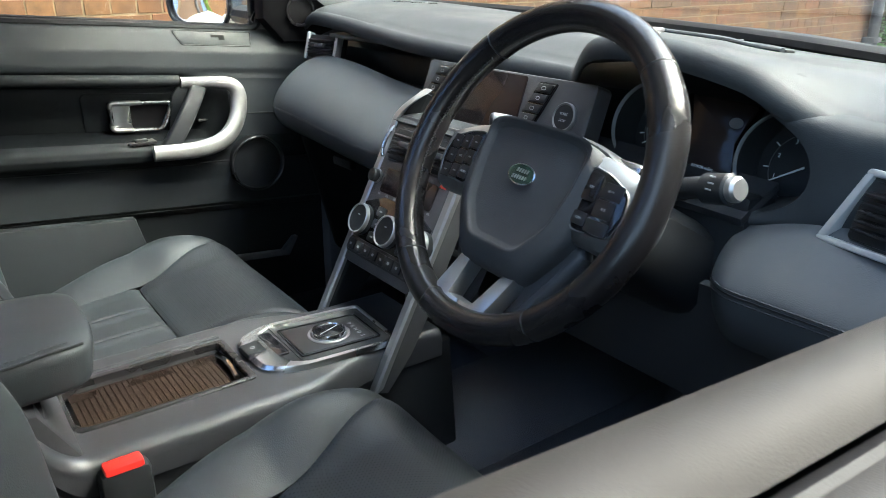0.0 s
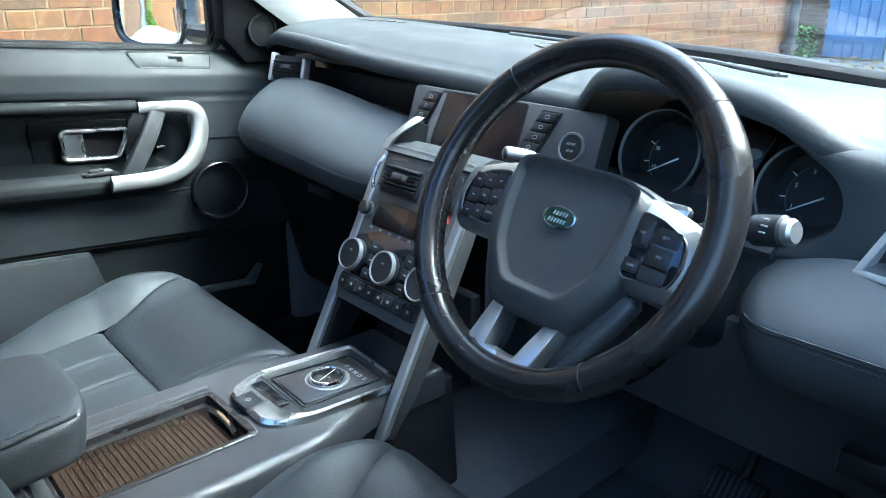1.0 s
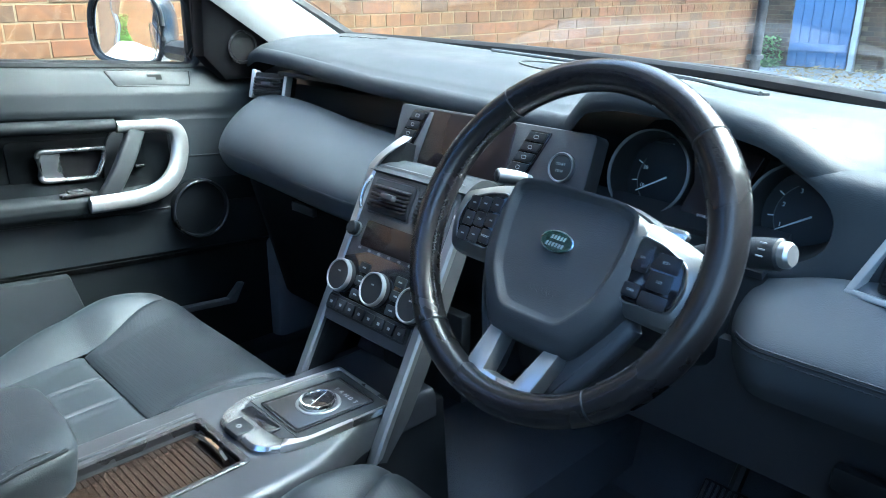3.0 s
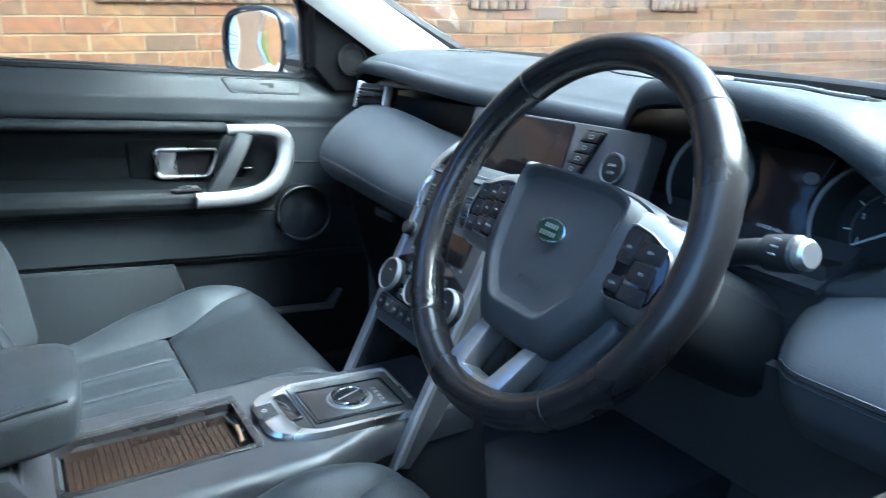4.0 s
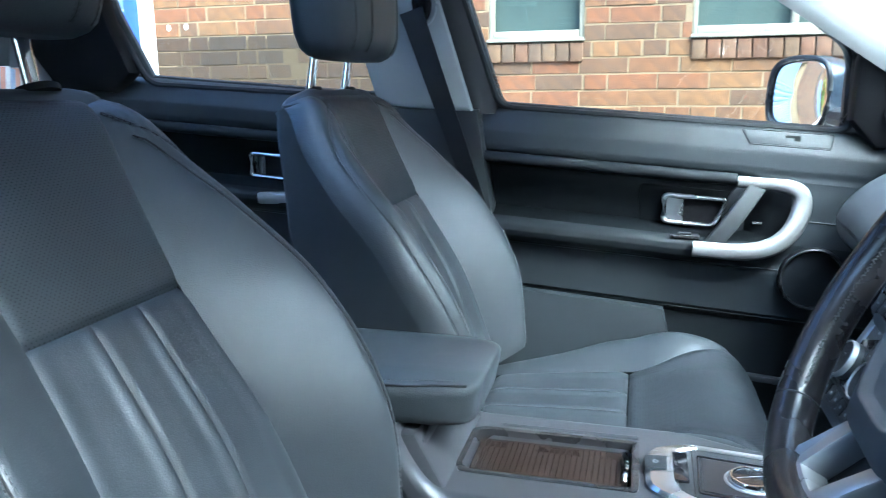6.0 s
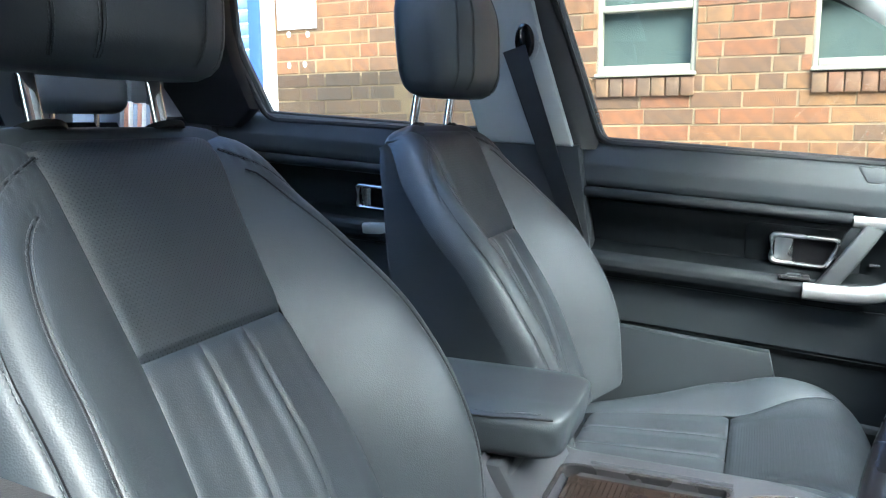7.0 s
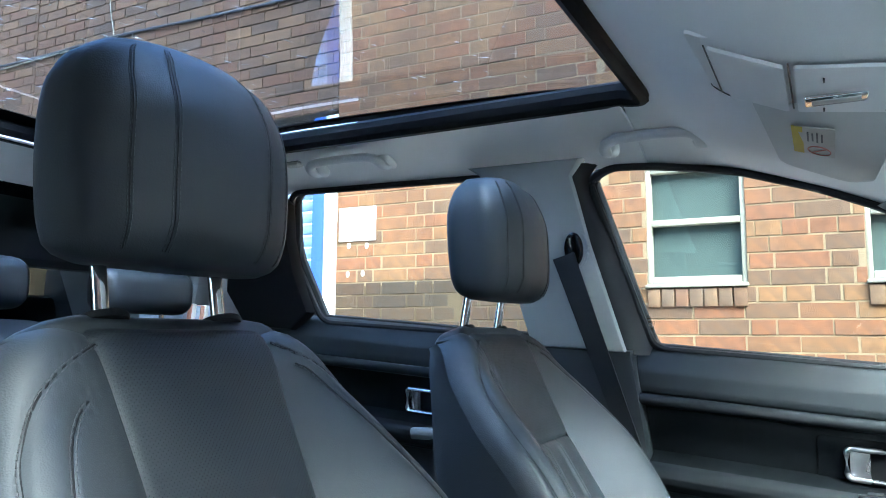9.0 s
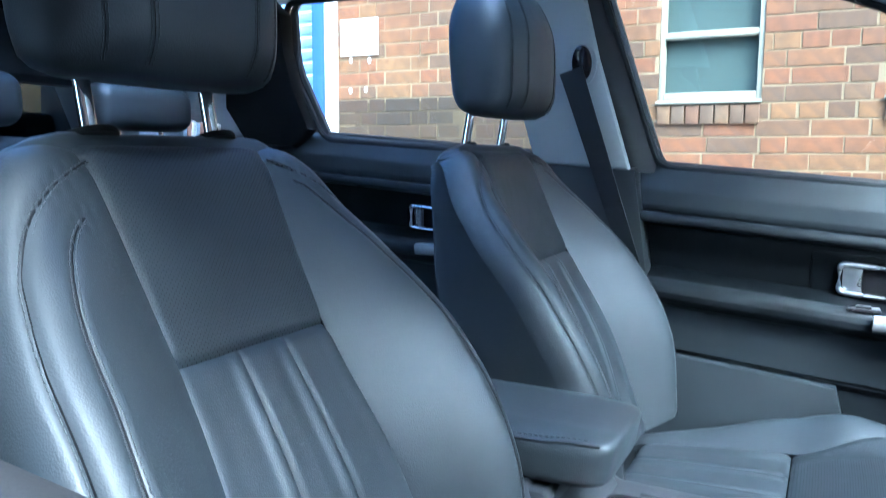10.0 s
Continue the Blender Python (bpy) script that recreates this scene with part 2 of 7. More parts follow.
def smooth_poly(pts, it=2, closed=True):
    """Corner cutting."""
    pts = [Vector(p) for p in pts]
    for _ in range(it):
        q = [] if closed else [pts[0]]
        for i in range(len(pts) if closed else len(pts) - 1):
            a, b = pts[i], pts[(i + 1) % len(pts)]
            q += [a * 0.75 + b * 0.25, a * 0.25 + b * 0.75]
        if not closed:
            q.append(pts[-1])
        pts = q
    return pts


def fillet(pts, r, n=5):
    """Closed outline with each corner rounded by about r."""
    pts = [Vector(p) for p in pts]
    out = []
    for i, p in enumerate(pts):
        a, b = pts[i - 1] - p, pts[(i + 1) % len(pts)] - p
        k = min(r[i] if isinstance(r, (list, tuple)) else r, 0.45 * a.length, 0.45 * b.length)
        q0, q1 = p + a.normalized() * k, p + b.normalized() * k
        for j in range(n + 1):
            t = j / n
            out.append(q0 * (1 - t) ** 2 + p * 2 * t * (1 - t) + q1 * t * t)
    return out


def tube(path, radius, n=10, closed=False, flat=1.0, up=(0, 0, 1), caps=True):
    """Round or flattened bar along a path; radius may be a list."""
    path = [Vector(p) for p in path]
    m = len(path)
    up = Vector(up)
    rings = []
    for i, p in enumerate(path):
        a = path[(i - 1) % m] if closed or i > 0 else p
        b = path[(i + 1) % m] if closed or i < m - 1 else p
        d = (b - a).normalized()
        side = d.cross(up)
        if side.length < 1e-4:
            side = d.cross(Vector((1, 0.3, 0)))
        side.normalize()
        top = side.cross(d).normalized()
        r = radius[i] if isinstance(radius, (list, tuple)) else radius
        rings.append([p + side * (r * math.cos(2 * math.pi * k / n)) + top * (r * flat * math.sin(2 * math.pi * k / n)) for k in range(n)])
    if closed:
        rings.append(rings[0])
    return loft(rings, caps=caps and not closed)


def sheet(f, nu, nv, thick=0.004, flip=False):
    """A curved panel from f(u, v), both 0 to 1, with thickness behind it."""
    P = [[Vector(f(i / nu, j / nv)) for j in range(nv + 1)] for i in range(nu + 1)]
    verts, faces = [], []
    for i in range(nu + 1):
        for j in range(nv + 1):
            verts.append(P[i][j])
    off = len(verts)
    for i in range(nu + 1):
        for j in range(nv + 1):
            du = P[min(i + 1, nu)][j] - P[max(i - 1, 0)][j]
            dv = P[i][min(j + 1, nv)] - P[i][max(j - 1, 0)]
            nrm = du.cross(dv)
            nrm = nrm.normalized() if nrm.length > 1e-12 else Vector((0, 0, 1))
            verts.append(P[i][j] - nrm * thick * (-1 if flip else 1))
    w = nv + 1
    for i in range(nu):
        for j in range(nv):
            a, b, c, d = i * w + j, (i + 1) * w + j, (i + 1) * w + j + 1, i * w + j + 1
            faces += [(a, b, c, d), (off + d, off + c, off + b, off + a)]
    edge = [i * w for i in range(nu + 1)] + [nu * w + j for j in range(1, w)] + [i * w + nv for i in range(nu - 1, -1, -1)] + [j for j in range(nv - 1, 0, -1)]
    for k, a in enumerate(edge):
        b = edge[(k + 1) % len(edge)]
        faces.append((a, off + a, off + b, b))
    return mesh_of(verts, faces)


def lathe(profile, place, n=28, caps=True):
    """Profile of (radius, height); place(x, y, h) gives the world point."""
    rings = [[Vector(place(r * math.cos(2 * math.pi * k / n), r * math.sin(2 * math.pi * k / n), h)) for k in range(n)] for r, h in profile]
    return loft(rings, caps=caps)


def stitches(path, length=0.006, gap=0.003, r=0.0010):
    """A row of short threads along a path."""
    path = [Vector(p) for p in path]
    bms, run, on = [], 0.0, True
    verts, faces = [], []
    dist = [0.0]
    for a, b in zip(path, path[1:]):
        dist.append(dist[-1] + (b - a).length)

    def at(s):
        for i in range(len(path) - 1):
            if s <= dist[i + 1]:
                k = (s - dist[i]) / max(1e-9, dist[i + 1] - dist[i])
                return path[i].lerp(path[i + 1], k)
        return path[-1]

    s = 0.0
    while s + length < dist[-1]:
        a, b = at(s), at(s + length)
        d = (b - a).normalized()
        e1 = d.cross(Vector((0.31, 0.52, 0.8))).normalized()
        e2 = d.cross(e1)
        base = len(verts)
        for p in (a, b):
            for k in range(4):
                verts.append(p + r * (e1 * math.cos(k * math.pi / 2) + e2 * math.sin(k * math.pi / 2)))
        faces += [(base + k, base + (k + 1) % 4, base + 4 + (k + 1) % 4, base + 4 + k) for k in range(4)]
        faces += [(base, base + 1, base + 2, base + 3), (base + 4, base + 5, base + 6, base + 7)]
        s += length + gap
    return mesh_of(verts, faces)


def base_of(ob):
    p = Vector()
    while ob is not None:
        p += ob.location
        ob = ob.parent
    return p


def thing(name, at, label, category, group="", kind=""):
    ob = new(name)
    ob.location = at
    ob.empty_display_size = 0.05
    return tagged(ob, label, category, group, kind)


def finish(ob, bm, material, sharp=35):
    me = ob.data
    bm.to_mesh(me)
    bm.free()
    me.materials.append(material)
    me.polygons.foreach_set("use_smooth", [True] * len(me.polygons))
    me.set_sharp_from_angle(angle=radians(sharp))
    return ob


def part(name, bm, material, parent, label="", sharp=35):
    """One mesh under a thing or a part; its points are given in the world."""
    moved(bm, Matrix.Translation(-base_of(parent)))
    ob = new(name, bpy.data.meshes.new(name))
    ob.parent = parent
    finish(ob, bm, material, sharp)
    return tagged(ob, label) if label else ob


def solid(name, bm, material, label, category, kind="", group="", sharp=35):
    """A thing or piece of the setting that is a single mesh."""
    ob = new(name, bpy.data.meshes.new(name))
    finish(ob, bm, material, sharp)
    return tagged(ob, label, category, group, kind)


def writing(name, text, size, place, material, parent, depth=0.0004):
    """Raised letters; place(x, y, h) lays the flat text into the world."""
    cu = bpy.data.curves.new("text", "FONT")
    cu.body, cu.size, cu.align_x, cu.align_y, cu.extrude, cu.resolution_u = text, size, "CENTER", "CENTER", depth / 2, 2
    tmp = bpy.data.objects.new("tmp", cu)
    scene.collection.objects.link(tmp)
    me = tmp.to_mesh()
    bm = bmesh.new()
    bm.from_mesh(me)
    tmp.to_mesh_clear()
    bpy.data.objects.remove(tmp)
    bpy.data.curves.remove(cu)
    for v in bm.verts:
        v.co = Vector(place(v.co.x, v.co.y, v.co.z + depth / 2))
    return part(name, bm, material, parent)


def lerp(a, b, k):
    return a + (b - a) * k


def curve_at(pts, x):
    """Smooth value at x through (x, value) knots, without overshoot."""
    if x <= pts[0][0]:
        return pts[0][1]
    if x >= pts[-1][0]:
        return pts[-1][1]
    n = len(pts)
    i = next(j for j in range(n - 1) if x <= pts[j + 1][0])

    def rate(j):
        return (pts[j + 1][1] - pts[j][1]) / (pts[j + 1][0] - pts[j][0])

    def tangent(j):
        if j == 0 or j == n - 1:
            return rate(0) if j == 0 else rate(n - 2)
        p, q = rate(j - 1), rate(j)
        return 0.0 if p * q <= 0 else 2 * p * q / (p + q)
    (a, u), (b, v) = pts[i], pts[i + 1]
    h = b - a
    k = (x - a) / h
    return u * (1 + 2 * k) * (1 - k) ** 2 + v * k * k * (3 - 2 * k) + h * k * (1 - k) * (tangent(i) * (1 - k) - tangent(i + 1) * k)


def step(a, b, x):
    k = min(1, max(0, (x - a) / (b - a)))
    return k * k * (3 - 2 * k)

# ---- outside: ground, brick wall, far end of the yard ----
GROUND = -0.05
WALL_X = -2.745
COURSE, LENGTH, JOINT = 0.0745, 0.2235, 0.0074


def masonry(name, base, dark, light):
    """Brick face: colour differs from brick to brick, with soot, pits and pale bloom."""
    m = mat(name, base, 0.85, bump=0.3, grain=160, vary=0.3, blotch=14)
    nt = m.node_tree
    b = nt.nodes["Principled BSDF"]
    old = b.inputs["Base Color"].links[0].from_socket
    oi, geo = nt.nodes.new("ShaderNodeObjectInfo"), nt.nodes.new("ShaderNodeNewGeometry")
    add = nt.nodes.new("ShaderNodeMath")
    add.operation = "ADD"
    nt.links.new(oi.outputs["Random"], add.inputs[0])
    nt.links.new(geo.outputs["Random Per Island"], add.inputs[1])
    fr = nt.nodes.new("ShaderNodeMath")
    fr.operation = "FRACT"
    nt.links.new(add.outputs[0], fr.inputs[0])
    ramp = nt.nodes.new("ShaderNodeValToRGB")
    ramp.color_ramp.interpolation = "EASE"
    ramp.color_ramp.elements[0].color, ramp.color_ramp.elements[1].color = (*dark, 1), (*light, 1)
    for at, mixed in ((0.14, [0.6 * a + 0.4 * b for a, b in zip(dark, base)]), (0.30, base), (0.55, [b * k for b, k in zip(base, (1.08, 0.88, 0.85))]), (0.78, [0.5 * a + 0.5 * b for a, b in zip(light, base)])):
        mid = ramp.color_ramp.elements.new(at)
        mid.color = (*mixed, 1)
    nt.links.new(fr.outputs[0], ramp.inputs["Fac"])
    mx = nt.nodes.new("ShaderNodeMix")
    mx.data_type, mx.blend_type = "RGBA", "MIX"
    mx.inputs["Factor"].default_value = 0.75
    nt.links.new(old, mx.inputs["A"])
    nt.links.new(ramp.outputs["Color"], mx.inputs["B"])
    tc, nz = nt.nodes.new("ShaderNodeTexCoord"), nt.nodes.new("ShaderNodeTexNoise")
    nz.inputs["Scale"].default_value, nz.inputs["Detail"].default_value = 22, 7
    nt.links.new(tc.outputs["Object"], nz.inputs["Vector"])
    mr = nt.nodes.new("ShaderNodeMapRange")
    mr.inputs["From Min"].default_value, mr.inputs["From Max"].default_value = 0.3, 0.75
    mr.inputs["To Min"].default_value, mr.inputs["To Max"].default_value = 0.70, 1.22
    nt.links.new(nz.outputs["Fac"], mr.inputs["Value"])
    mul = nt.nodes.new("ShaderNodeVectorMath")
    mul.operation = "SCALE"
    nt.links.new(mx.outputs["Result"], mul.inputs[0])
    nt.links.new(mr.outputs["Result"], mul.inputs["Scale"])
    n2 = nt.nodes.new("ShaderNodeTexNoise")
    n2.inputs["Scale"].default_value, n2.inputs["Detail"].default_value = 2.2, 4
    nt.links.new(geo.outputs["Position"], n2.inputs["Vector"])
    m2 = nt.nodes.new("ShaderNodeMapRange")
    m2.inputs["From Min"].default_value, m2.inputs["From Max"].default_value = 0.3, 0.7
    m2.inputs["To Min"].default_value, m2.inputs["To Max"].default_value = 0.82, 1.16
    nt.links.new(n2.outputs["Fac"], m2.inputs["Value"])
    mul2 = nt.nodes.new("ShaderNodeVectorMath")
    mul2.operation = "SCALE"
    nt.links.new(mul.outputs[0], mul2.inputs[0])
    nt.links.new(m2.outputs["Result"], mul2.inputs["Scale"])
    nt.links.new(mul2.outputs[0], b.inputs["Base Color"])
    return m


M_BRICK = masonry("red_brick", (0.096, 0.0415, 0.0128), (0.052, 0.0300, 0.0140), (0.117, 0.0600, 0.0188))
M_BRICKD = masonry("brown_brick", (0.072, 0.037, 0.015), (0.044, 0.026, 0.013), (0.105, 0.057, 0.023))
M_SILLBRICK = masonry("sooty_sill_brick", (0.082, 0.042, 0.0180), (0.056, 0.038, 0.022), (0.100, 0.058, 0.026))
M_PATCH = masonry("dark_brown_brick", (0.025, 0.0125, 0.0027), (0.017, 0.0090, 0.0024), (0.033, 0.0165, 0.0040))
M_TANMORTAR = mat("tan_mortar", (0.046, 0.031, 0.012), 0.95, bump=0.7, grain=220, vary=0.4, blotch=3)
M_MORTAR = mat("pale_mortar", (0.140, 0.104, 0.058), 0.95, bump=0.7, grain=220, vary=0.4, blotch=3)
M_ASPHALT = mat("asphalt", (0.31, 0.30, 0.28), 0.9, bump=0.8, grain=120, vary=0.3, blotch=1.5)
M_BLUE = mat("blue_painted_metal", (0.013, 0.038, 0.20), 0.45, vary=0.2, blotch=5)
M_GATE = mat("weathered_blue_boards", (0.085, 0.145, 0.27), 0.6, bump=0.3, grain=120, vary=0.3, blotch=6)
M_SHUTTER = mat("pale_blue_shutter", (0.12, 0.18, 0.33), 0.5, vary=0.15)
M_FROST = mat("wired_dark_glass", (0.038, 0.052, 0.046), 0.45, bump=0.6, grain=140, vary=0.25, spec=0.15)
M_PIPE = mat("black_iron", (0.04, 0.04, 0.044), 0.5, vary=0.2)

g = 400.0
solid("ground", mesh_of([(-g, -g, GROUND), (g, -g, GROUND), (g, g, GROUND), (-g, g, GROUND)], [(0, 1, 2, 3)]), M_ASPHALT, "grey worn asphalt yard beside the brick building", "ground", "structure")

# windows of the building: (y from, y to), all on one sill line
WINDOWS = [(-0.915, -0.465), (0.01, 1.285), (1.86, 2.29), (3.2, 3.65), (-5.6, -5.1)]
SILL_Z, HEAD_Z = 1.452, 2.02
WALL_Y0, WALL_Y1, WALL_TOP = -2.74, 7.3, 4.6


def wall_mass():
    """The backing of the brickwork, pierced by the windows."""
    bms = []
    x = WALL_X - 0.0028 - 0.15

    def slab(y0, y1, z0, z1):
        bms.append(box((x, (y0 + y1) / 2, (z0 + z1) / 2), (0.3, y1 - y0, z1 - z0), 0))

    slab(WALL_Y0, WALL_Y1, GROUND - 0.2, SILL_Z)
    slab(WALL_Y0, WALL_Y1, HEAD_Z, WALL_TOP)
    y = WALL_Y0
    for a, b in sorted(w for w in WINDOWS if w[0] > WALL_Y0):
        slab(y, a, SILL_Z, HEAD_Z)
        y = b
    slab(y, WALL_Y1, SILL_Z, HEAD_Z)
    return joined(*bms)


wall_west = solid("wall_west", wall_mass(), M_MORTAR, "red brick wall of the building beside the car, pale mortar joints", "wall", "structure")


# Mortar and bricks of this area are darker and browner than the rest.
part("dark_pointing", box((WALL_X - 0.052, -2.03, 0.86), (0.1, 1.18, 1.262), 0), M_TANMORTAR, wall_west)


def brick_bm(length, height, depth=0.03):
    """A brick with worn, chamfered front edges; its face looks along +x."""
    c = 0.0016
    h, l = height / 2, length / 2
    v = [(-depth, -l, -h), (-depth, l, -h), (-depth, l, h), (-depth, -l, h), (-c, -l, -h), (-c, l, -h), (-c, l, h), (-c, -l, h), (0, -l + c, -h + c), (0, l - c, -h + c), (0, l - c, h - c), (0, -l + c, h - c)]
    f = [(8, 9, 10, 11), (4, 5, 9, 8), (5, 6, 10, 9), (6, 7, 11, 10), (7, 4, 8, 11), (0, 1, 5, 4), (1, 2, 6, 5), (2, 3, 7, 6), (3, 0, 4, 7)]
    return v, f


_bricks = {}


def brick_mesh(length, height, material):
    key = (round(length, 3), round(height, 3), material.name)
    if key not in _bricks:
        v, f = brick_bm(*key[:2])
        me = bpy.data.meshes.new("brick")
        me.from_pydata(v, [], f)
        me.materials.append(material)
        _bricks[key] = me
    return _bricks[key]


def cut(y0, y1, z0, z1):
    """What the windows leave of one brick."""
    runs = [(y0, y1)]
    for a, b in WINDOWS:
        if z1 > SILL_Z - 0.012 and z0 < HEAD_Z - 0.03:
            out = []
            for p, q in runs:
                if q <= a or p >= b:
                    out.append((p, q))
                else:
                    if a - p > 0.03:
                        out.append((p, a))
                    if q - b > 0.03:
                        out.append((b, q))
            runs = out
    return runs


def brickwork():
    rng = random.Random(5)
    far = {"red": ([], []), "brown": ([], []), "patch": ([], [])}
    near = 0
    z, row = GROUND + 0.3, 0
    while z < 4.4:
        # headers and stretchers by turns beside the bay, mostly stretchers with header courses further on
        y, turn = WALL_Y0 - LENGTH * 0.75 * (row % 2) - 0.01, row % 2
        heads = row % 4 == 3
        flemish = True
        while y < WALL_Y1:
            if flemish and y > -1.15:
                flemish = False
                y = -1.15 + (LENGTH / 4 if heads else LENGTH / 2 * (row % 2))
                if y > last + 0.04:
                    y = last
            turn += 1
            head = turn % 2 == 0 if flemish else heads or rng.random() < 0.10
            step_y = LENGTH / 2 if head else LENGTH
            last = y + step_y
            y0, y1 = max(y, WALL_Y0), min(y + step_y - JOINT, WALL_Y1)
            y += step_y
            if y1 - y0 < 0.03:
                continue
            for p, q in cut(y0, y1, z, z + COURSE - JOINT):
                l, h = q - p, COURSE - JOINT
                c = Vector((WALL_X + rng.uniform(-0.002, 0.002), (p + q) / 2 + rng.uniform(-0.002, 0.002), z + h / 2 + rng.uniform(-0.001, 0.001)))
                patch = p < -1.45 and z < 1.49
                brown = rng.random() < 0.02
                if -2.7 < p < 0.75 and 1.1 < z < 1.62 and near < 300:
                    near += 1
                    ob = new("brick", brick_mesh(round(l, 2) if l < LENGTH - JOINT - 0.002 else l, h, M_PATCH if patch else M_BRICKD if brown else M_BRICK))
                    ob.parent, ob.location = wall_west, c
                    ob.rotation_euler = (rng.uniform(-0.004, 0.004), 0, rng.uniform(-0.006, 0.006))
                else:
                    vs, fs = far["patch" if patch else "brown" if brown else "red"]
                    n = len(vs)
                    v, f = brick_bm(l, h)
                    vs += [(c + Vector(a))[:] for a in v]
                    fs += [tuple(n + i for i in t) for t in f]
        z += COURSE
        row += 1
    for kind, (vs, fs) in far.items():
        me = bpy.data.meshes.new("brickwork")
        me.from_pydata(vs, [], fs)
        me.materials.append({"red": M_BRICK, "brown": M_BRICKD, "patch": M_PATCH}[kind])
        ob = new("brickwork", me)
        ob.parent = wall_west
        ob["kind"] = "stuff"


def building_window(y0, y1):
    """A white-framed window with a bar across and wired dark glass."""
    w = y1 - y0
    win = thing("window_1", (WALL_X - 0.04, (y0 + y1) / 2, SILL_Z), "white-painted window with dark obscured panes in the brick wall", "window", "building windows", "structure")
    x = WALL_X - 0.045
    zs = (SILL_Z, HEAD_Z)
    t = 0.023
    for yy in (y0 + t / 2, y1 - t / 2):
        part("window_frame", box((x, yy, sum(zs) / 2), (0.07, t, zs[1] - zs[0]), 0.004), M_FLAKE, win)
    n = max(1, round(w / 0.45))
    for i in range(1, n):
        part("mullion", box((x, y0 + w * i / n, sum(zs) / 2), (0.06, 0.03, zs[1] - zs[0] - 2 * t), 0.004), M_FLAKE, win)
    for zz, hh in ((zs[0] + 0.02, 0.04), (zs[1] - t / 2, t), (1.752, 0.03)):
        part("rail", box((x + 0.002, (y0 + y1) / 2, zz), (0.065, w - 2 * t - 0.002, hh), 0.004), M_FLAKE, win)
    part("window_sill", box((WALL_X - 0.01, (y0 + y1) / 2, SILL_Z - 0.005), (0.07, w + 0.01, 0.016), 0.004), M_FLAKE, win, "flaking white sill")
    for i in range(n):
        a, b = y0 + w * i / n + t, y0 + w * (i + 1) / n - t
        for z0, z1 in ((SILL_Z + 0.035, 1.74), (1.765, HEAD_Z - t)):
            part("pane", box((x - 0.015, (a + b) / 2, (z0 + z1) / 2), (0.006, b - a + 0.03, z1 - z0 + 0.01), 0), M_FROST, win)
    k = max(2, round(w / 0.064))
    for i in range(k):
        l = w / k - 0.006
        part("sill_brick", box((WALL_X - 0.03, y0 + w * (i + 0.5) / k, SILL_Z - 0.062), (0.09, l, 0.085), 0.004), M_SILLBRICK, win)
    return win


for a, b in WINDOWS[:4]:
    building_window(a, b)

# roller shutter bay behind the white post
post = thing("door_post", (WALL_X, -2.80, GROUND), "white and blue painted post beside the roller shutter", "post", kind="structure")
part("white_face", box((WALL_X - 0.08, -2.777, 1.25), (0.2, 0.084, 2.6), 0.006), M_WHITE, post)
part("blue_face", box((WALL_X - 0.09, -2.868, 1.25), (0.2, 0.094, 2.6), 0.006), M_BLUE, post)
shutter = thing("roller_shutter", (WALL_X - 0.1, -4.2, GROUND), "closed pale blue roller shutter in the brick building", "shutter", kind="structure")
for i in range(35):
    z = GROUND + 0.04 + i * 0.075
    part("slat", prism([(-0.012, -0.034), (0.004, -0.03), (0.016, -0.01), (0.016, 0.01), (0.004, 0.03), (-0.012, 0.034)], -5.4, -2.918, lambda p, q, a, z=z: (WALL_X - 0.1 + p, a, z + q)), M_SHUTTER, shutter)
wall_sw = solid("wall_south_west", box((WALL_X - 0.156, -22.7, 2.2), (0.3, 34.0, 4.7), 0.01), M_MORTAR, "brick wall beyond the roller shutter", "wall", "structure")
lintel = solid("lintel", box((WALL_X - 0.156, -4.221, 3.58), (0.3, 2.958, 2.0), 0.01), M_MORTAR, "brickwork over the roller shutter", "lintel", "structure")

far_rng = random.Random(12)
for owner, ya, yb, za, zb in ((lintel, -5.69, -2.748, 2.585, 4.45), (wall_sw, -14.0, -5.70, GROUND + 0.05, 4.45)):
    vs, fs = [], []
    z, row = za, 0
    while z < zb:
        y = ya - (LENGTH / 2 if row % 2 else 0.0)
        while y < yb - 0.03:
            p, q = max(y, ya), min(y + LENGTH - JOINT, yb)
            y += LENGTH
            v, f = brick_bm(q - p, COURSE - JOINT)
            n = len(vs)
            c = Vector((WALL_X + 0.002 + far_rng.uniform(-0.002, 0.002), (p + q) / 2, z + COURSE / 2))
            vs += [(c + Vector(a))[:] for a in v]
            fs += [tuple(n + i for i in t) for t in f]
        z += COURSE
        row += 1
    me = bpy.data.meshes.new("brickwork")
    me.from_pydata(vs, [], fs)
    me.materials.append(M_BRICKD)
    ob = new("brickwork", me)
    ob.parent, ob["kind"] = owner, "stuff"

notice = thing("wall_notice", (WALL_X, -2.585, 1.757), "blank white notice board fixed on the red brick wall", "sign")
part("board", box((WALL_X + 0.006, -2.585, 1.857), (0.008, 0.255, 0.2), 0.002), M_WHITE, notice)
for yy, zz in ((-2.65, 1.562), (-2.545, 1.565), (-2.645, 1.732), (-2.52, 1.726)):
    solid("paint_spot", lathe([(0.001, 0.003), (0.010, 0.002), (0.013, 0.0)], lambda a, b, h, yy=yy, zz=zz: (WALL_X + 0.002 + h, yy + a, zz + b * 1.3), 12), M_WHITE, "white paint splash on the brick wall", "paint splash", group="paint splashes on the wall")

pipe = thing("drainpipe", (WALL_X + 0.06, 7.2, GROUND), "black iron drainpipe at the corner of the brick wall", "drainpipe")
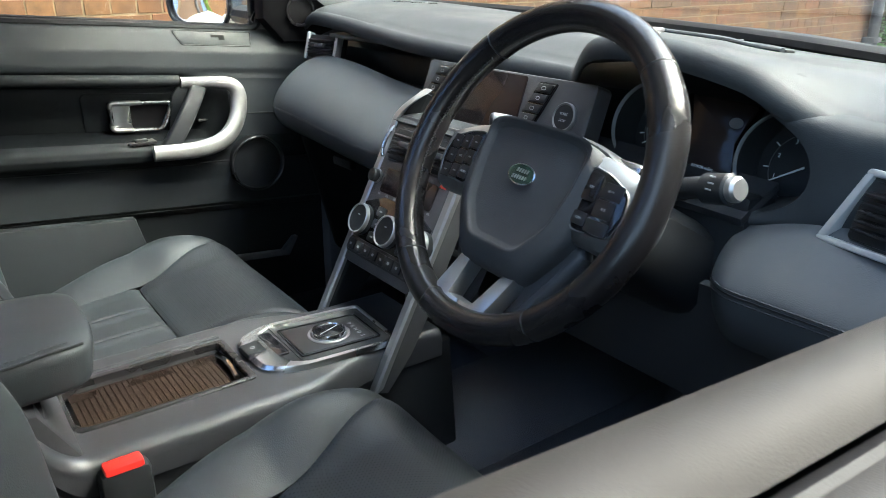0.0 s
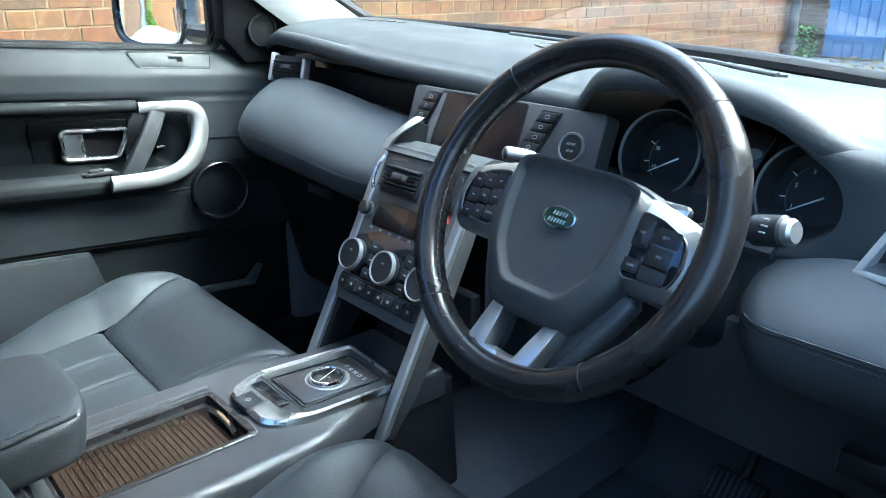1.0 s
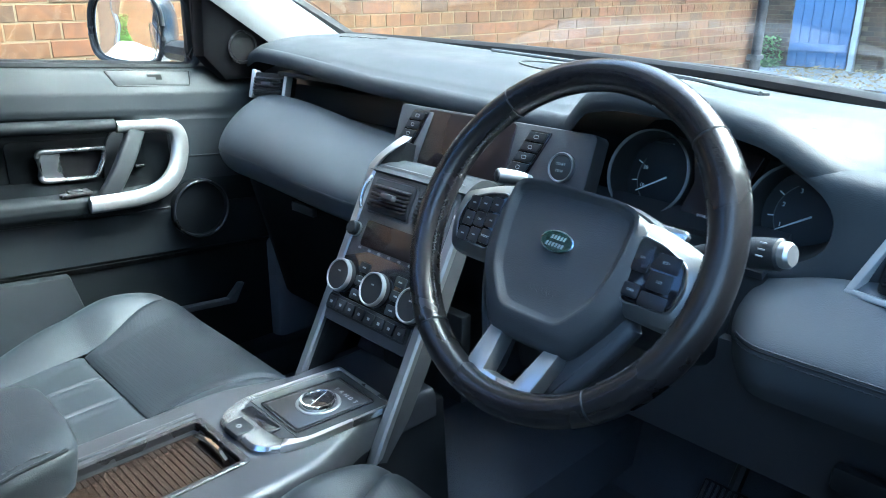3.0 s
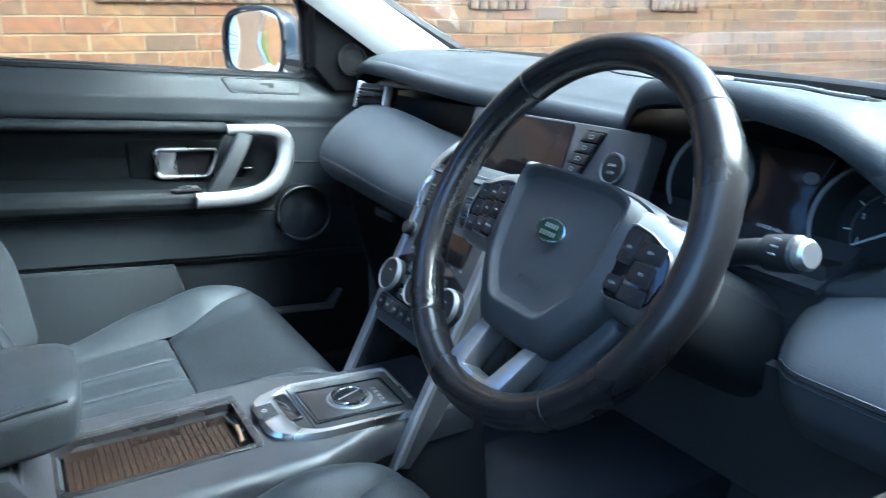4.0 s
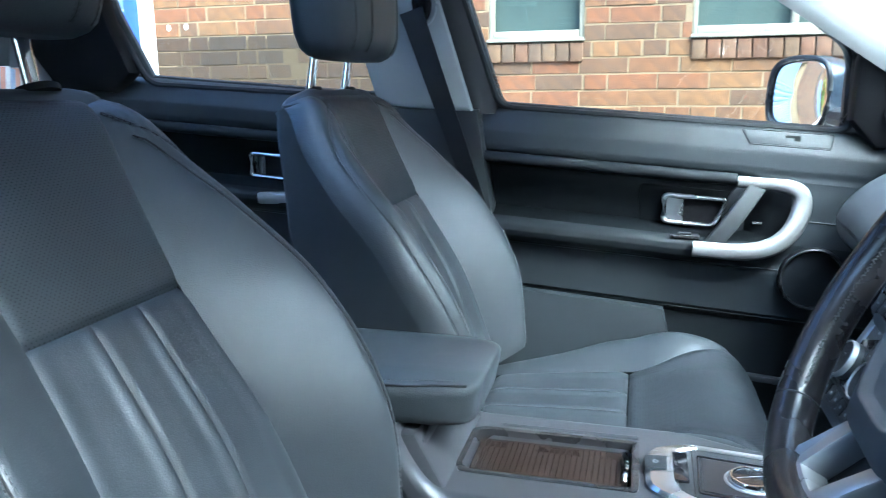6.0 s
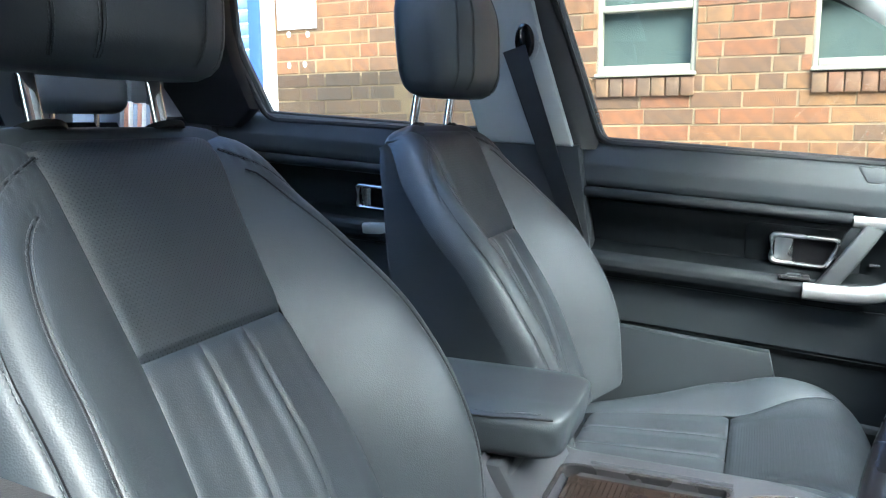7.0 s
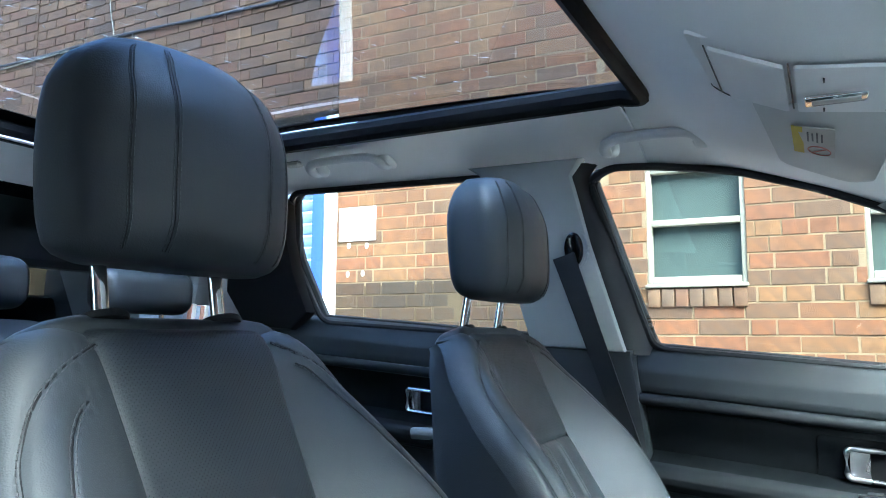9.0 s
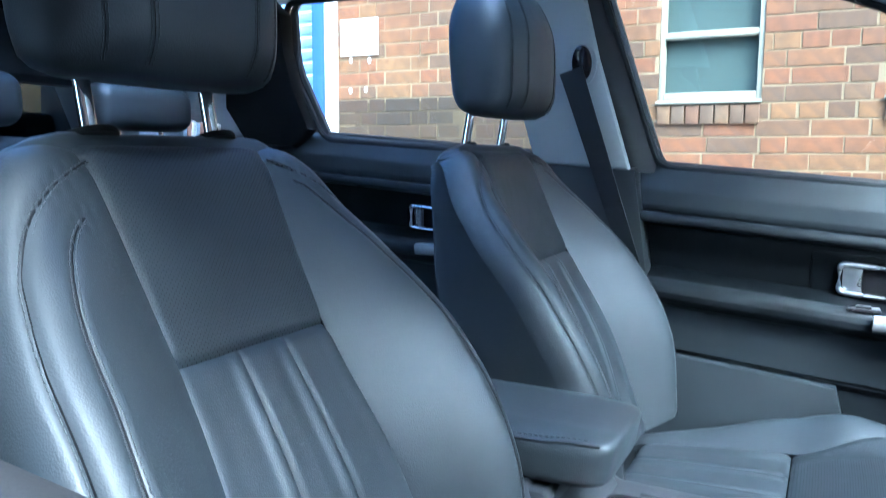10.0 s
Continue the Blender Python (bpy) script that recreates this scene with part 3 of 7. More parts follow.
part("pipe", tube([(WALL_X + 0.06, 7.2, GROUND), (WALL_X + 0.06, 7.2, 4.4)], 0.05, 12), M_PIPE, pipe)
for z in (0.6, 2.2, 3.8):
    part("bracket", box((WALL_X + 0.05, 7.2, z), (0.12, 0.16, 0.05), 0.008), M_PIPE, pipe)

# end of the yard
END_Y = 13.0
far_wall = solid("wall_north", box((-1.5, END_Y + 0.15, 3.3), (17, 0.3, 6.8), 0.01), M_MORTAR, "brick wall closing the yard, with a blue door", "wall", "structure")
vs, fs = [], []
rng = random.Random(9)
for r in range(34):
    x = -10.0 + (0.11 if r % 2 else 0)
    while x < 1.9:
        if not (-4.72 < x + 0.1 < -3.62 and r < 28):
            n = len(vs)
            v, f = brick_bm(LENGTH - JOINT, COURSE - JOINT)
            z = GROUND + 0.05 + r * COURSE
            vs += [(x + 0.11 + p[1], END_Y - p[0] - 0.006, z + 0.032 + p[2]) for p in v]
            fs += [tuple(n + i for i in t) for t in f]
        x += LENGTH
me = bpy.data.meshes.new("brickwork")
me.from_pydata(vs, [], fs)
me.materials.append(M_BRICKD)
ob = new("brickwork", me)
ob.parent, ob["kind"] = far_wall, "stuff"

blue_door = thing("yard_door", (-4.17, END_Y, GROUND), "blue painted boarded door in the far brick wall", "door")
for i in range(6):
    part("board", box((-4.62 + 0.16 * i, END_Y - 0.04, GROUND + 1.08), (0.155, 0.04, 2.1), 0.006), M_GATE, blue_door)
for z in (0.3, 1.75):
    part("ledge", box((-4.22, END_Y - 0.07, z), (0.92, 0.025, 0.12), 0.004), M_GATE, blue_door)
part("door_frame", box((-3.66, END_Y - 0.05, GROUND + 1.1), (0.09, 0.1, 2.2), 0.006), M_WHITE, blue_door, "white door frame")
blue_gate = thing("yard_gate", (-2.75, END_Y, GROUND), "blue painted gate at the end of the yard", "gate")
for i in range(8):
    part("board", box((-2.98 + 0.16 * i, END_Y - 0.06, GROUND + 0.95), (0.15, 0.04, 1.8), 0.006), M_GATE, blue_gate)

# southern end of the yard
south_wall = solid("wall_south", box((0.3, -14.15, 2.2), (6.3, 0.3, 4.7), 0.01), M_MORTAR, "red brick wall closing the yard behind the car", "wall", "structure")
vs, fs = [], []
for r in range(60):
    x = -2.7 + (0.11 if r % 2 else 0)
    while x < 3.3:
        n = len(vs)
        v, f = brick_bm(LENGTH - JOINT, COURSE - JOINT)
        z = GROUND + 0.02 + r * COURSE
        vs += [(x + 0.11 - p[1], -14.0 + p[0] + 0.006, z + 0.032 + p[2]) for p in v]
        fs += [tuple(n + i for i in t) for t in f]
        x += LENGTH
me = bpy.data.meshes.new("brickwork")
me.from_pydata(vs, [], fs)
me.materials.append(M_BRICK)
ob = new("brickwork", me)
ob.parent, ob["kind"] = south_wall, "stuff"
side_door = thing("side_door", (WALL_X, -12.1, GROUND), "blue painted boarded door in the brick building", "door")
for i in range(7):
    part("board", box((WALL_X + 0.035, -12.6 + 0.16 * i, GROUND + 1.15), (0.04, 0.155, 2.2), 0.006), M_GATE, side_door)
for z in (0.35, 1.85):
    part("ledge", box((WALL_X + 0.062, -12.12, z), (0.02, 1.08, 0.12), 0.004), M_GATE, side_door)
drain = thing("drainpipe", (WALL_X + 0.06, -10.2, GROUND), "black iron drainpipe on the brick building", "drainpipe")
part("pipe", tube([(WALL_X + 0.06, -10.2, GROUND), (WALL_X + 0.06, -10.2, 4.4)], 0.05, 12), M_PIPE, drain)
for z in (0.6, 2.2, 3.8):
    part("bracket", box((WALL_X + 0.05, -10.2, z), (0.12, 0.16, 0.05), 0.008), M_PIPE, drain)

# cables clipped along the upper wall
for nm, mt, r, pts, lab in (
        ("black_cable", M_PIPE, 0.010, [(-6.8, 3.42), (-5.6, 3.41), (-4.85, 3.43), (-4.0, 3.39), (-3.0, 3.36), (-1.6, 3.37), (0.6, 3.36)], "thin black cable clipped along the brick wall"),
        ("white_cable", M_FLAKE, 0.005, [(-6.6, 3.37), (-5.6, 3.40), (-5.04, 3.40), (-4.88, 3.38), (-4.82, 3.27), (-4.77, 3.28), (-4.77, 3.42), (-4.82, 3.58), (-4.85, 3.74)], "thin white cable hanging on the brick wall")):
    solid(nm, tube(smooth_poly([(WALL_X + 0.015, y, z) for y, z in pts], 2, closed=False), r, 6), mt, lab, "cable")

# fallen leaves and weeds by the far door
# Unseen wall added to cut sky light from the driver's side.
solid("wall_east", box((4.3, 5.4, GROUND + 3.0), (0.3, 15.2, 6.0), 0.01), M_BRICKD, "unseen brown brick wall added to block side light", "wall", "structure")
M_LEAF = mat("fallen_leaves", (0.34, 0.22, 0.07), 0.8, vary=0.5, blotch=30)
M_WEED = mat("weeds", (0.16, 0.28, 0.06), 0.7, vary=0.4, blotch=30)
for name, material, n, label, cat, (x0, x1, y0, y1), size, high in (
        ("leaf_litter", M_LEAF, 1500, "yellow fallen leaves lying on the asphalt", "leaves", (-4.4, 0.8, 10.6, 12.9), 0.05, 0.05),
        ("weeds", M_WEED, 500, "green weeds growing at the foot of the brick wall", "weeds", (-5.3, -4.75, 12.5, 12.95), 0.06, 0.5),
        ("climber", M_WEED, 900, "green climbing plant in the corner of the brick walls", "plant", (-2.72, -2.2, -13.95, -13.2), 0.09, 2.4)):
    vs, fs = [], []
    for i in range(n):
        x, y = rng.uniform(x0, x1), rng.uniform(y0, y1)
        z = GROUND + 0.005 + rng.random() ** 2 * high
        a, t = rng.uniform(0, 6.28), rng.uniform(-0.5, 0.5)
        d, e = Vector((math.cos(a), math.sin(a), t)) * size * rng.uniform(0.6, 1.3), Vector((-math.sin(a), math.cos(a), rng.uniform(-0.3, 0.3))) * size * 0.4
        c = Vector((x, y, z + 0.02))
        k = len(vs)
        vs += [(c - d)[:], (c + e)[:], (c + d)[:], (c - e)[:]]
        fs.append((k, k + 1, k + 2, k + 3))
    me = bpy.data.meshes.new(name)
    me.from_pydata(vs, [], fs)
    me.materials.append(material)
    tagged(new(name, me), label, cat, kind="stuff")
# ---- car body: floor, roof, pillars, glass ----
FLOOR = 0.40
car = thing("car", (0, 0, GROUND), "dark blue family car with light grey headlining and glass roof", "car")


def side_x(z):
    """Half-width of the cabin at height z: upright below the waist, leaning in above."""
    return 0.748 - max(0.0, z - 1.14) * 0.13


part("floor_pan", box((0, -0.5, FLOOR - 0.03), (1.5, 2.9, 0.06), 0.01), M_CARPET, car)
part("tunnel", prism(smooth_poly([(-0.16, 0), (-0.13, 0.16), (0.13, 0.16), (0.16, 0)], 1), -1.3, 0.7, lambda p, q, a: (p, a, FLOOR + q)), M_CARPET, car)
part("toe_board", prism([(0.52, FLOOR), (0.80, FLOOR + 0.42), (0.80, 1.10), (0.84, 1.10), (0.84, FLOOR)], -0.74, 0.74, lambda p, q, a: (a, p, q)), M_CARPET, car)
for s in (-1, 1):
    part("kick_panel", box((s * 0.735, 0.60, 0.76), (0.07, 0.56, 0.74), 0.02), M_CARPET, car)
    part("door_sill", box((s * 0.72, -0.4, FLOOR + 0.03), (0.12, 2.4, 0.1), 0.02), M_PLASTD, car)

LINE = [(-1.9, 1.58), (-1.7, 1.63), (-1.2, 1.66), (-0.7, 1.652), (-0.5, 1.64), (-0.42, 1.622), (-0.3, 1.549), (-0.2, 1.497), (-0.1, 1.483), (0.02, 1.468)]
RAIL = [(-1.9, 1.54), (-1.44, 1.592), (-0.84, 1.582), (-0.565, 1.578), (-0.48, 1.572), (-0.31, 1.546), (-0.16, 1.498), (-0.05, 1.452), (0.08, 1.39)]


def lining_z(x, y):
    k = min(1.0, max(0.0, (abs(x) - 0.40) / 0.305))
    return lerp(curve_at(LINE, y), curve_at(RAIL, y) + 0.001, k ** 2.4)


def front_lining(u, v):
    x = lerp(-0.705, 0.705, u)
    back = -0.425 - 0.06 * max(0.0, (abs(x) - 0.38) / 0.08) ** 2 if abs(x) < 0.46 else -0.485
    front = 0.035 - 0.05 * (x / 0.69) ** 2
    y = lerp(back, front, v)
    z = lining_z(x, y)
    if v < 0.06 and abs(x) < 0.5:
        z += 0.02 * (1 - v / 0.06) ** 2
    return x, y, z


lining = part("headlining", sheet(front_lining, 60, 30, 0.006, flip=True), M_LINING, car, "light grey fabric headlining")
for s in (-1, 1):
    def rail_lining(u, v, s=s):
        y = lerp(-1.9, -0.484, u)
        x = lerp(0.455, 0.705, v)
        z = lining_z(x, y) + (0.02 * (1 - v / 0.08) ** 2 if v < 0.08 else 0)
        return s * x, y, z
    part("roof_rail_lining", sheet(rail_lining, 40, 18, 0.006, flip=s > 0), M_LINING, car)
part("rear_lining", sheet(lambda u, v: (lerp(-0.69, 0.69, u), lerp(-1.95, -1.72, v), lining_z(lerp(-0.69, 0.69, u), lerp(-1.95, -1.72, v))), 30, 8, 0.006, flip=True), M_LINING, car)

# sunroof: black frame and tinted pane
ring = fillet([(-0.462, -1.74), (-0.462, -0.430), (0.462, -0.430), (0.462, -1.74)], 0.05, 8)
part("sunroof_seal", tube([(x, y, lining_z(x, y) + 0.022) for x, y in ring], 0.024, 10, closed=True), M_SEAL, car, "black rubber sunroof seal")


def roof_z(x, y):
    return curve_at(LINE, y) + 0.062 - 0.03 * (x / 0.7) ** 2


pane = part("roof_glass", sheet(lambda u, v: (lerp(-0.56, 0.56, u), lerp(-1.8, -0.36, v), roof_z(lerp(-0.56, 0.56, u), lerp(-1.8, -0.36, v))), 20, 24, 0.006), M_ROOFGLASS, car, "dark tinted panoramic glass roof")
for s in (-1, 1):
    part("outer_roof", sheet(lambda u, v, s=s: (s * lerp(0.565, 0.70, u), lerp(-1.95, 0.0, v), lerp(roof_z(0.565, lerp(-1.95, 0.0, v)), curve_at(RAIL, lerp(-1.95, 0.0, v)) + 0.03, u ** 2)), 6, 30, 0.004, flip=s < 0), M_PAINT, car)
part("outer_roof", sheet(lambda u, v: (lerp(-0.56, 0.56, u), lerp(-0.355, 0.05, v), roof_z(lerp(-0.56, 0.56, u), lerp(-0.355, 0.05, v))), 12, 12, 0.004), M_PAINT, car)

# printed black border of the roof pane
for s in (-1, 1):
    part("pane_border", sheet(lambda u, v, s=s: (s * lerp(0.468, 0.56, u), lerp(-1.8, -0.36, v), roof_z(lerp(0.468, 0.56, u), lerp(-1.8, -0.36, v)) - 0.009), 6, 24, 0.002, flip=s < 0), M_SEAL, car)
for y0, y1 in ((-0.46, -0.36), (-1.8, -1.70)):
    part("pane_border", sheet(lambda u, v, y0=y0, y1=y1: (lerp(-0.467, 0.467, u), lerp(y0, y1, v), roof_z(lerp(-0.467, 0.467, u), lerp(y0, y1, v)) - 0.009), 16, 6, 0.002), M_SEAL, car)
part("outer_roof", sheet(lambda u, v: (lerp(-0.66, 0.66, u), lerp(-2.30, -1.79, v), lerp(1.50, roof_z(lerp(-0.56, 0.56, u), -1.8), step(-0.25, 1, v))), 12, 12, 0.006), M_PAINT, car)

# upright sides of the roof opening
for s in (-1, 1):
    part("roof_opening", sheet(lambda u, v, s=s: (s * 0.476, lerp(-1.76, -0.415, u), lerp(lining_z(0.46, lerp(-1.76, -0.415, u)) + 0.012, roof_z(0.476, lerp(-1.76, -0.415, u)) - 0.006, v)), 30, 3, 0.004, flip=s > 0), M_SEAL, car)
for y in (-1.755, -0.416):
    part("roof_opening", sheet(lambda u, v, y=y: (lerp(-0.474, 0.474, u), y, lerp(lining_z(0.3, y) + 0.012, roof_z(lerp(-0.474, 0.474, u), y) - 0.006, v)), 20, 3, 0.004), M_SEAL, car)

# pale translucent flecks lying on the roof pane
rng = random.Random(31)
vs, fs = [], []
for i in range(260):
    x, y = rng.uniform(-0.45, 0.45), rng.uniform(-1.7, -0.6) if i % 2 else rng.uniform(-1.7, -1.1)
    a, l, w = rng.gauss(2.6, 0.5), rng.uniform(0.004, 0.016), rng.uniform(0.0006, 0.0016)
    d, e = Vector((math.cos(a), math.sin(a), 0)) * l, Vector((-math.sin(a), math.cos(a), 0)) * w
    c = Vector((x, y, roof_z(x, y) + 0.0015))
    k = len(vs)
    vs += [(c - d)[:], (c + e)[:], (c + d)[:], (c - e)[:], (c + Vector((0, 0, w)))[:]]
    fs += [(k, k + 1, k + 4), (k + 1, k + 2, k + 4), (k + 2, k + 3, k + 4), (k + 3, k, k + 4), (k, k + 3, k + 2, k + 1)]
me = bpy.data.meshes.new("roof_debris")
me.from_pydata(vs, [], fs)
me.materials.append(M_FLECK)
tagged(new("roof_debris", me), "pale flecks scattered on the glass roof", "debris", kind="stuff")

# windscreen
def screen_glass(u, v):
    x = lerp(-1, 1, u) * lerp(0.66, 0.72, 1 - v)
    y = lerp(0.97 - 0.24 * (x / 0.7) ** 2, 0.05 - 0.11 * (x / 0.7) ** 2, v)
    return x, y, lerp(1.10, 1.50, v) + 0.02 * math.sin(math.pi * v)


ws = part("windscreen", sheet(screen_glass, 24, 16, 0.005), M_GLASS, car, "clear laminated windscreen")
ws.visible_shadow = False
part("screen_base_trim", tube([(x, 0.755 - 0.20 * (x / 0.7) ** 2, 1.143 - 0.04 * x) for x in [lerp(-0.72, 0.72, i / 24) for i in range(25)]], 0.024, 10, flat=0.7), M_SEAL, car)
part("bonnet", sheet(lambda u, v: (lerp(-0.85, 0.85, u), lerp(0.99, 1.95, v) - 0.15 * abs(lerp(-1, 1, u)) ** 2, 1.09 - 0.10 * v ** 1.6 - 0.09 * abs(lerp(-1, 1, u)) ** 3), 24, 16, 0.01), M_PAINT, car)
part("scuttle", sheet(lambda u, v: (lerp(-0.74, 0.74, u), lerp(0.77, 1.0, v) - 0.20 * lerp(-1, 1, u) ** 2, 1.10 - 0.015 * v), 20, 4, 0.01), M_PLASTD, car)
for x0, x1 in ((-0.30, -0.62), (0.35, -0.22)):
    part("wiper", tube([(lerp(x0, x1, t), 0.85 - 0.18 * (lerp(x0, x1, t) / 0.7) ** 2, 1.134 - 0.03 * lerp(x0, x1, t) + 0.010 * math.sin(3.14 * t)) for t in [i / 10 for i in range(11)]], [0.011 - 0.006 * i / 10 for i in range(11)], 8, flat=0.8), M_PLASTD, car)

# outlines of the side windows, seen from the side: (y, z)
FRONT_WIN = [(-0.49, 1.181), (0.205, 1.128), (0.20, 1.30), (0.066, 1.386), (-0.05, 1.447), (-0.16, 1.494), (-0.31, 1.542), (-0.48, 1.568), (-0.565, 1.572), (-0.612, 1.55)]
REAR_WIN = [(-0.735, 1.20), (-1.35, 1.24), (-1.44, 1.42), (-1.435, 1.588), (-0.855, 1.578)]
for s in (-1, 1):
    # A pillar
    def a_pillar(u, v, s=s):
        c = Vector((s * lerp(0.70, 0.655, u), lerp(0.490, -0.03, u), lerp(1.135, 1.462, u)))
        w = lerp(0.092, 0.055, u)
        a = lerp(-0.75, 1.75, v)
        return c + Vector((-s * 0.04 * math.cos(a * 0.9) + s * 0.02, w * math.sin(a), 0.028 * math.sin(a)))
    part("a_pillar_trim", sheet(a_pillar, 16, 14, 0.004, flip=s < 0), M_APILLAR, car, "light grey windscreen pillar trim")
    part("screen_seal", tube([(s * lerp(0.715, 0.672, t), lerp(0.60, 0.0, t), lerp(1.16, 1.47, t)) for t in [i / 10 for i in range(11)]], 0.018, 8), M_RUBBER, car)
    # B pillar
    up = [(-0.745, 1.185), (-0.535, 1.172), (-0.60, 1.40), (-0.635, 1.55), (-0.61, 1.588), (-0.88, 1.590), (-0.85, 1.57)]
    part("b_pillar_upper", prism(up, 0.0, 0.05, lambda p, q, a, s=s: (s * (side_x(q) - 0.065 + a), p - 0.07 * (s > 0), q), 0.012), M_PILLAR, car, "light grey upper pillar trim")
    low = [(-0.76, 0.42), (-0.47, 0.42), (-0.485, 0.9), (-0.525, 1.178), (-0.75, 1.188)]
    part("b_pillar_lower", prism(low, 0.0, 0.06, lambda p, q, a, s=s: (s * (side_x(q) - 0.060 + a), p - 0.13 * (s > 0), q), 0.012), M_PLASTD, car, "black lower pillar trim")
    if s < 0:
        def flange(u, v, s=s):
            z = lerp(1.168, 1.580, v)
            edge = curve_at([(1.168, -0.487), (1.40, -0.560), (1.55, -0.610), (1.58, -0.590)], z)
            trim = curve_at([(1.168, -0.537), (1.40, -0.603), (1.55, -0.640), (1.58, -0.640)], z)
            return s * (side_x(z) - lerp(0.002, 0.050, u) - 0.012 * math.sin(math.pi * u)), lerp(edge, trim, u), z
        part("pillar_seal", sheet(flange, 12, 30, 0.004, flip=True), M_RUBBER, car, "black rubber door seal")
    # C pillar and rear quarter
    cp = smooth_poly([(-1.35, 1.215), (-1.66, 1.235), (-1.60, 1.60), (-1.42, 1.60), (-1.425, 1.42)], 1)
    part("c_pillar_trim", prism(cp, 0.0, 0.05, lambda p, q, a, s=s: (s * (side_x(q) - 0.045 + a), p, q), 0.01), M_SEAL, car, "black rear pillar trim")
    part("rear_quarter_trim", box((s * 0.735, -1.94, 0.83), (0.08, 0.88, 0.84), 0.02), M_PLASTD, car)
    part("d_pillar_trim", prism([(-1.74, 1.22), (-2.4, 1.22), (-2.3, 1.60), (-1.62, 1.60)], 0, 0.06, lambda p, q, a, s=s: (s * (side_x(q) - 0.09 + a), p, q), 0.01), M_GREYP, car)
for s in (-1, 1):
    part("quarter_panel", prism([(-1.58, 1.20), (-1.84, 1.20), (-1.80, 1.60), (-1.56, 1.60)], 0, 0.02, lambda p, q, a, s=s: (s * (side_x(q) - 0.008 + a), p, q), 0.004), M_PILLAR, car, "light grey rear quarter trim")
part("tailgate", box((0, -2.35, 0.95), (1.4, 0.08, 0.75), 0.03), M_PLASTD, car)
part("tailgate_trim", box((0, -2.10, 1.50), (1.36, 0.06, 0.26), 0.03, rot=Matrix.Rotation(0.5, 4, "X")), M_PLASTD, car)
rg = part("rear_glass", box((0, -2.28, 1.40), (1.3, 0.006, 0.36), 0, rot=Matrix.Rotation(0.35, 4, "X")), M_PRIVACY, car, "dark privacy rear window")
rg.visible_shadow = False


for wx in (-0.80, 0.80):
    for wy in (1.35, -1.40):
        wp = lambda a, b, h, wx=wx, wy=wy: (wx + h, wy + a, GROUND + 0.36 + b)
        ty = part("tyre", lathe([(0.24, -0.11), (0.34, -0.11), (0.36, -0.08), (0.36, 0.08), (0.34, 0.11), (0.24, 0.11)], wp, 40), M_RUBBER, car)
        part("rim", lathe([(0.245, -0.10), (0.245, 0.10), (0.20, 0.07), (0.06, 0.09), (0.01, 0.09)], wp, 40), M_SILVER, ty)
part("underbody", box((0, -0.1, GROUND + 0.36), (1.5, 3.6, 0.1), 0.03), M_PLASTD, car)

# ---- doors ----
def slope(y):
    return -0.08 * (y + 0.45)


def door_x(z, y, front):
    """Depth of the inner panel from the car's middle: ledge, hollow, armrest, lower board."""
    hollow = 1 - step(-0.01, 0.07, y) if front else 1.0
    k = [(0.40, 0.735), (0.55, 0.735), (0.785, 0.73), (0.80, 0.712), (0.86, 0.708), (0.895, 0.702), (0.902, lerp(0.706, 0.686, hollow)), (0.912, lerp(0.708, 0.676, hollow)), (0.926, lerp(0.708, 0.6715, hollow)), (0.938, lerp(0.71, 0.673, hollow)), (0.947, lerp(0.71, 0.680, hollow)), (0.953, lerp(0.711, 0.694, hollow)),
         (0.965, lerp(0.712, 0.742, hollow)), (1.070, lerp(0.715, 0.744, hollow)), (1.078, lerp(0.714, 0.726, hollow)), (1.087, 0.716), (1.10, 0.7125), (1.130, 0.7135), (1.1375, 0.7165), (1.168, 0.7305), (1.178, 0.738), (1.184, 0.75)]
    for (a, u), (b, v) in zip(k, k[1:]):
        if z <= b:
            return lerp(u, v, (z - a) / (b - a))
    return 0.75


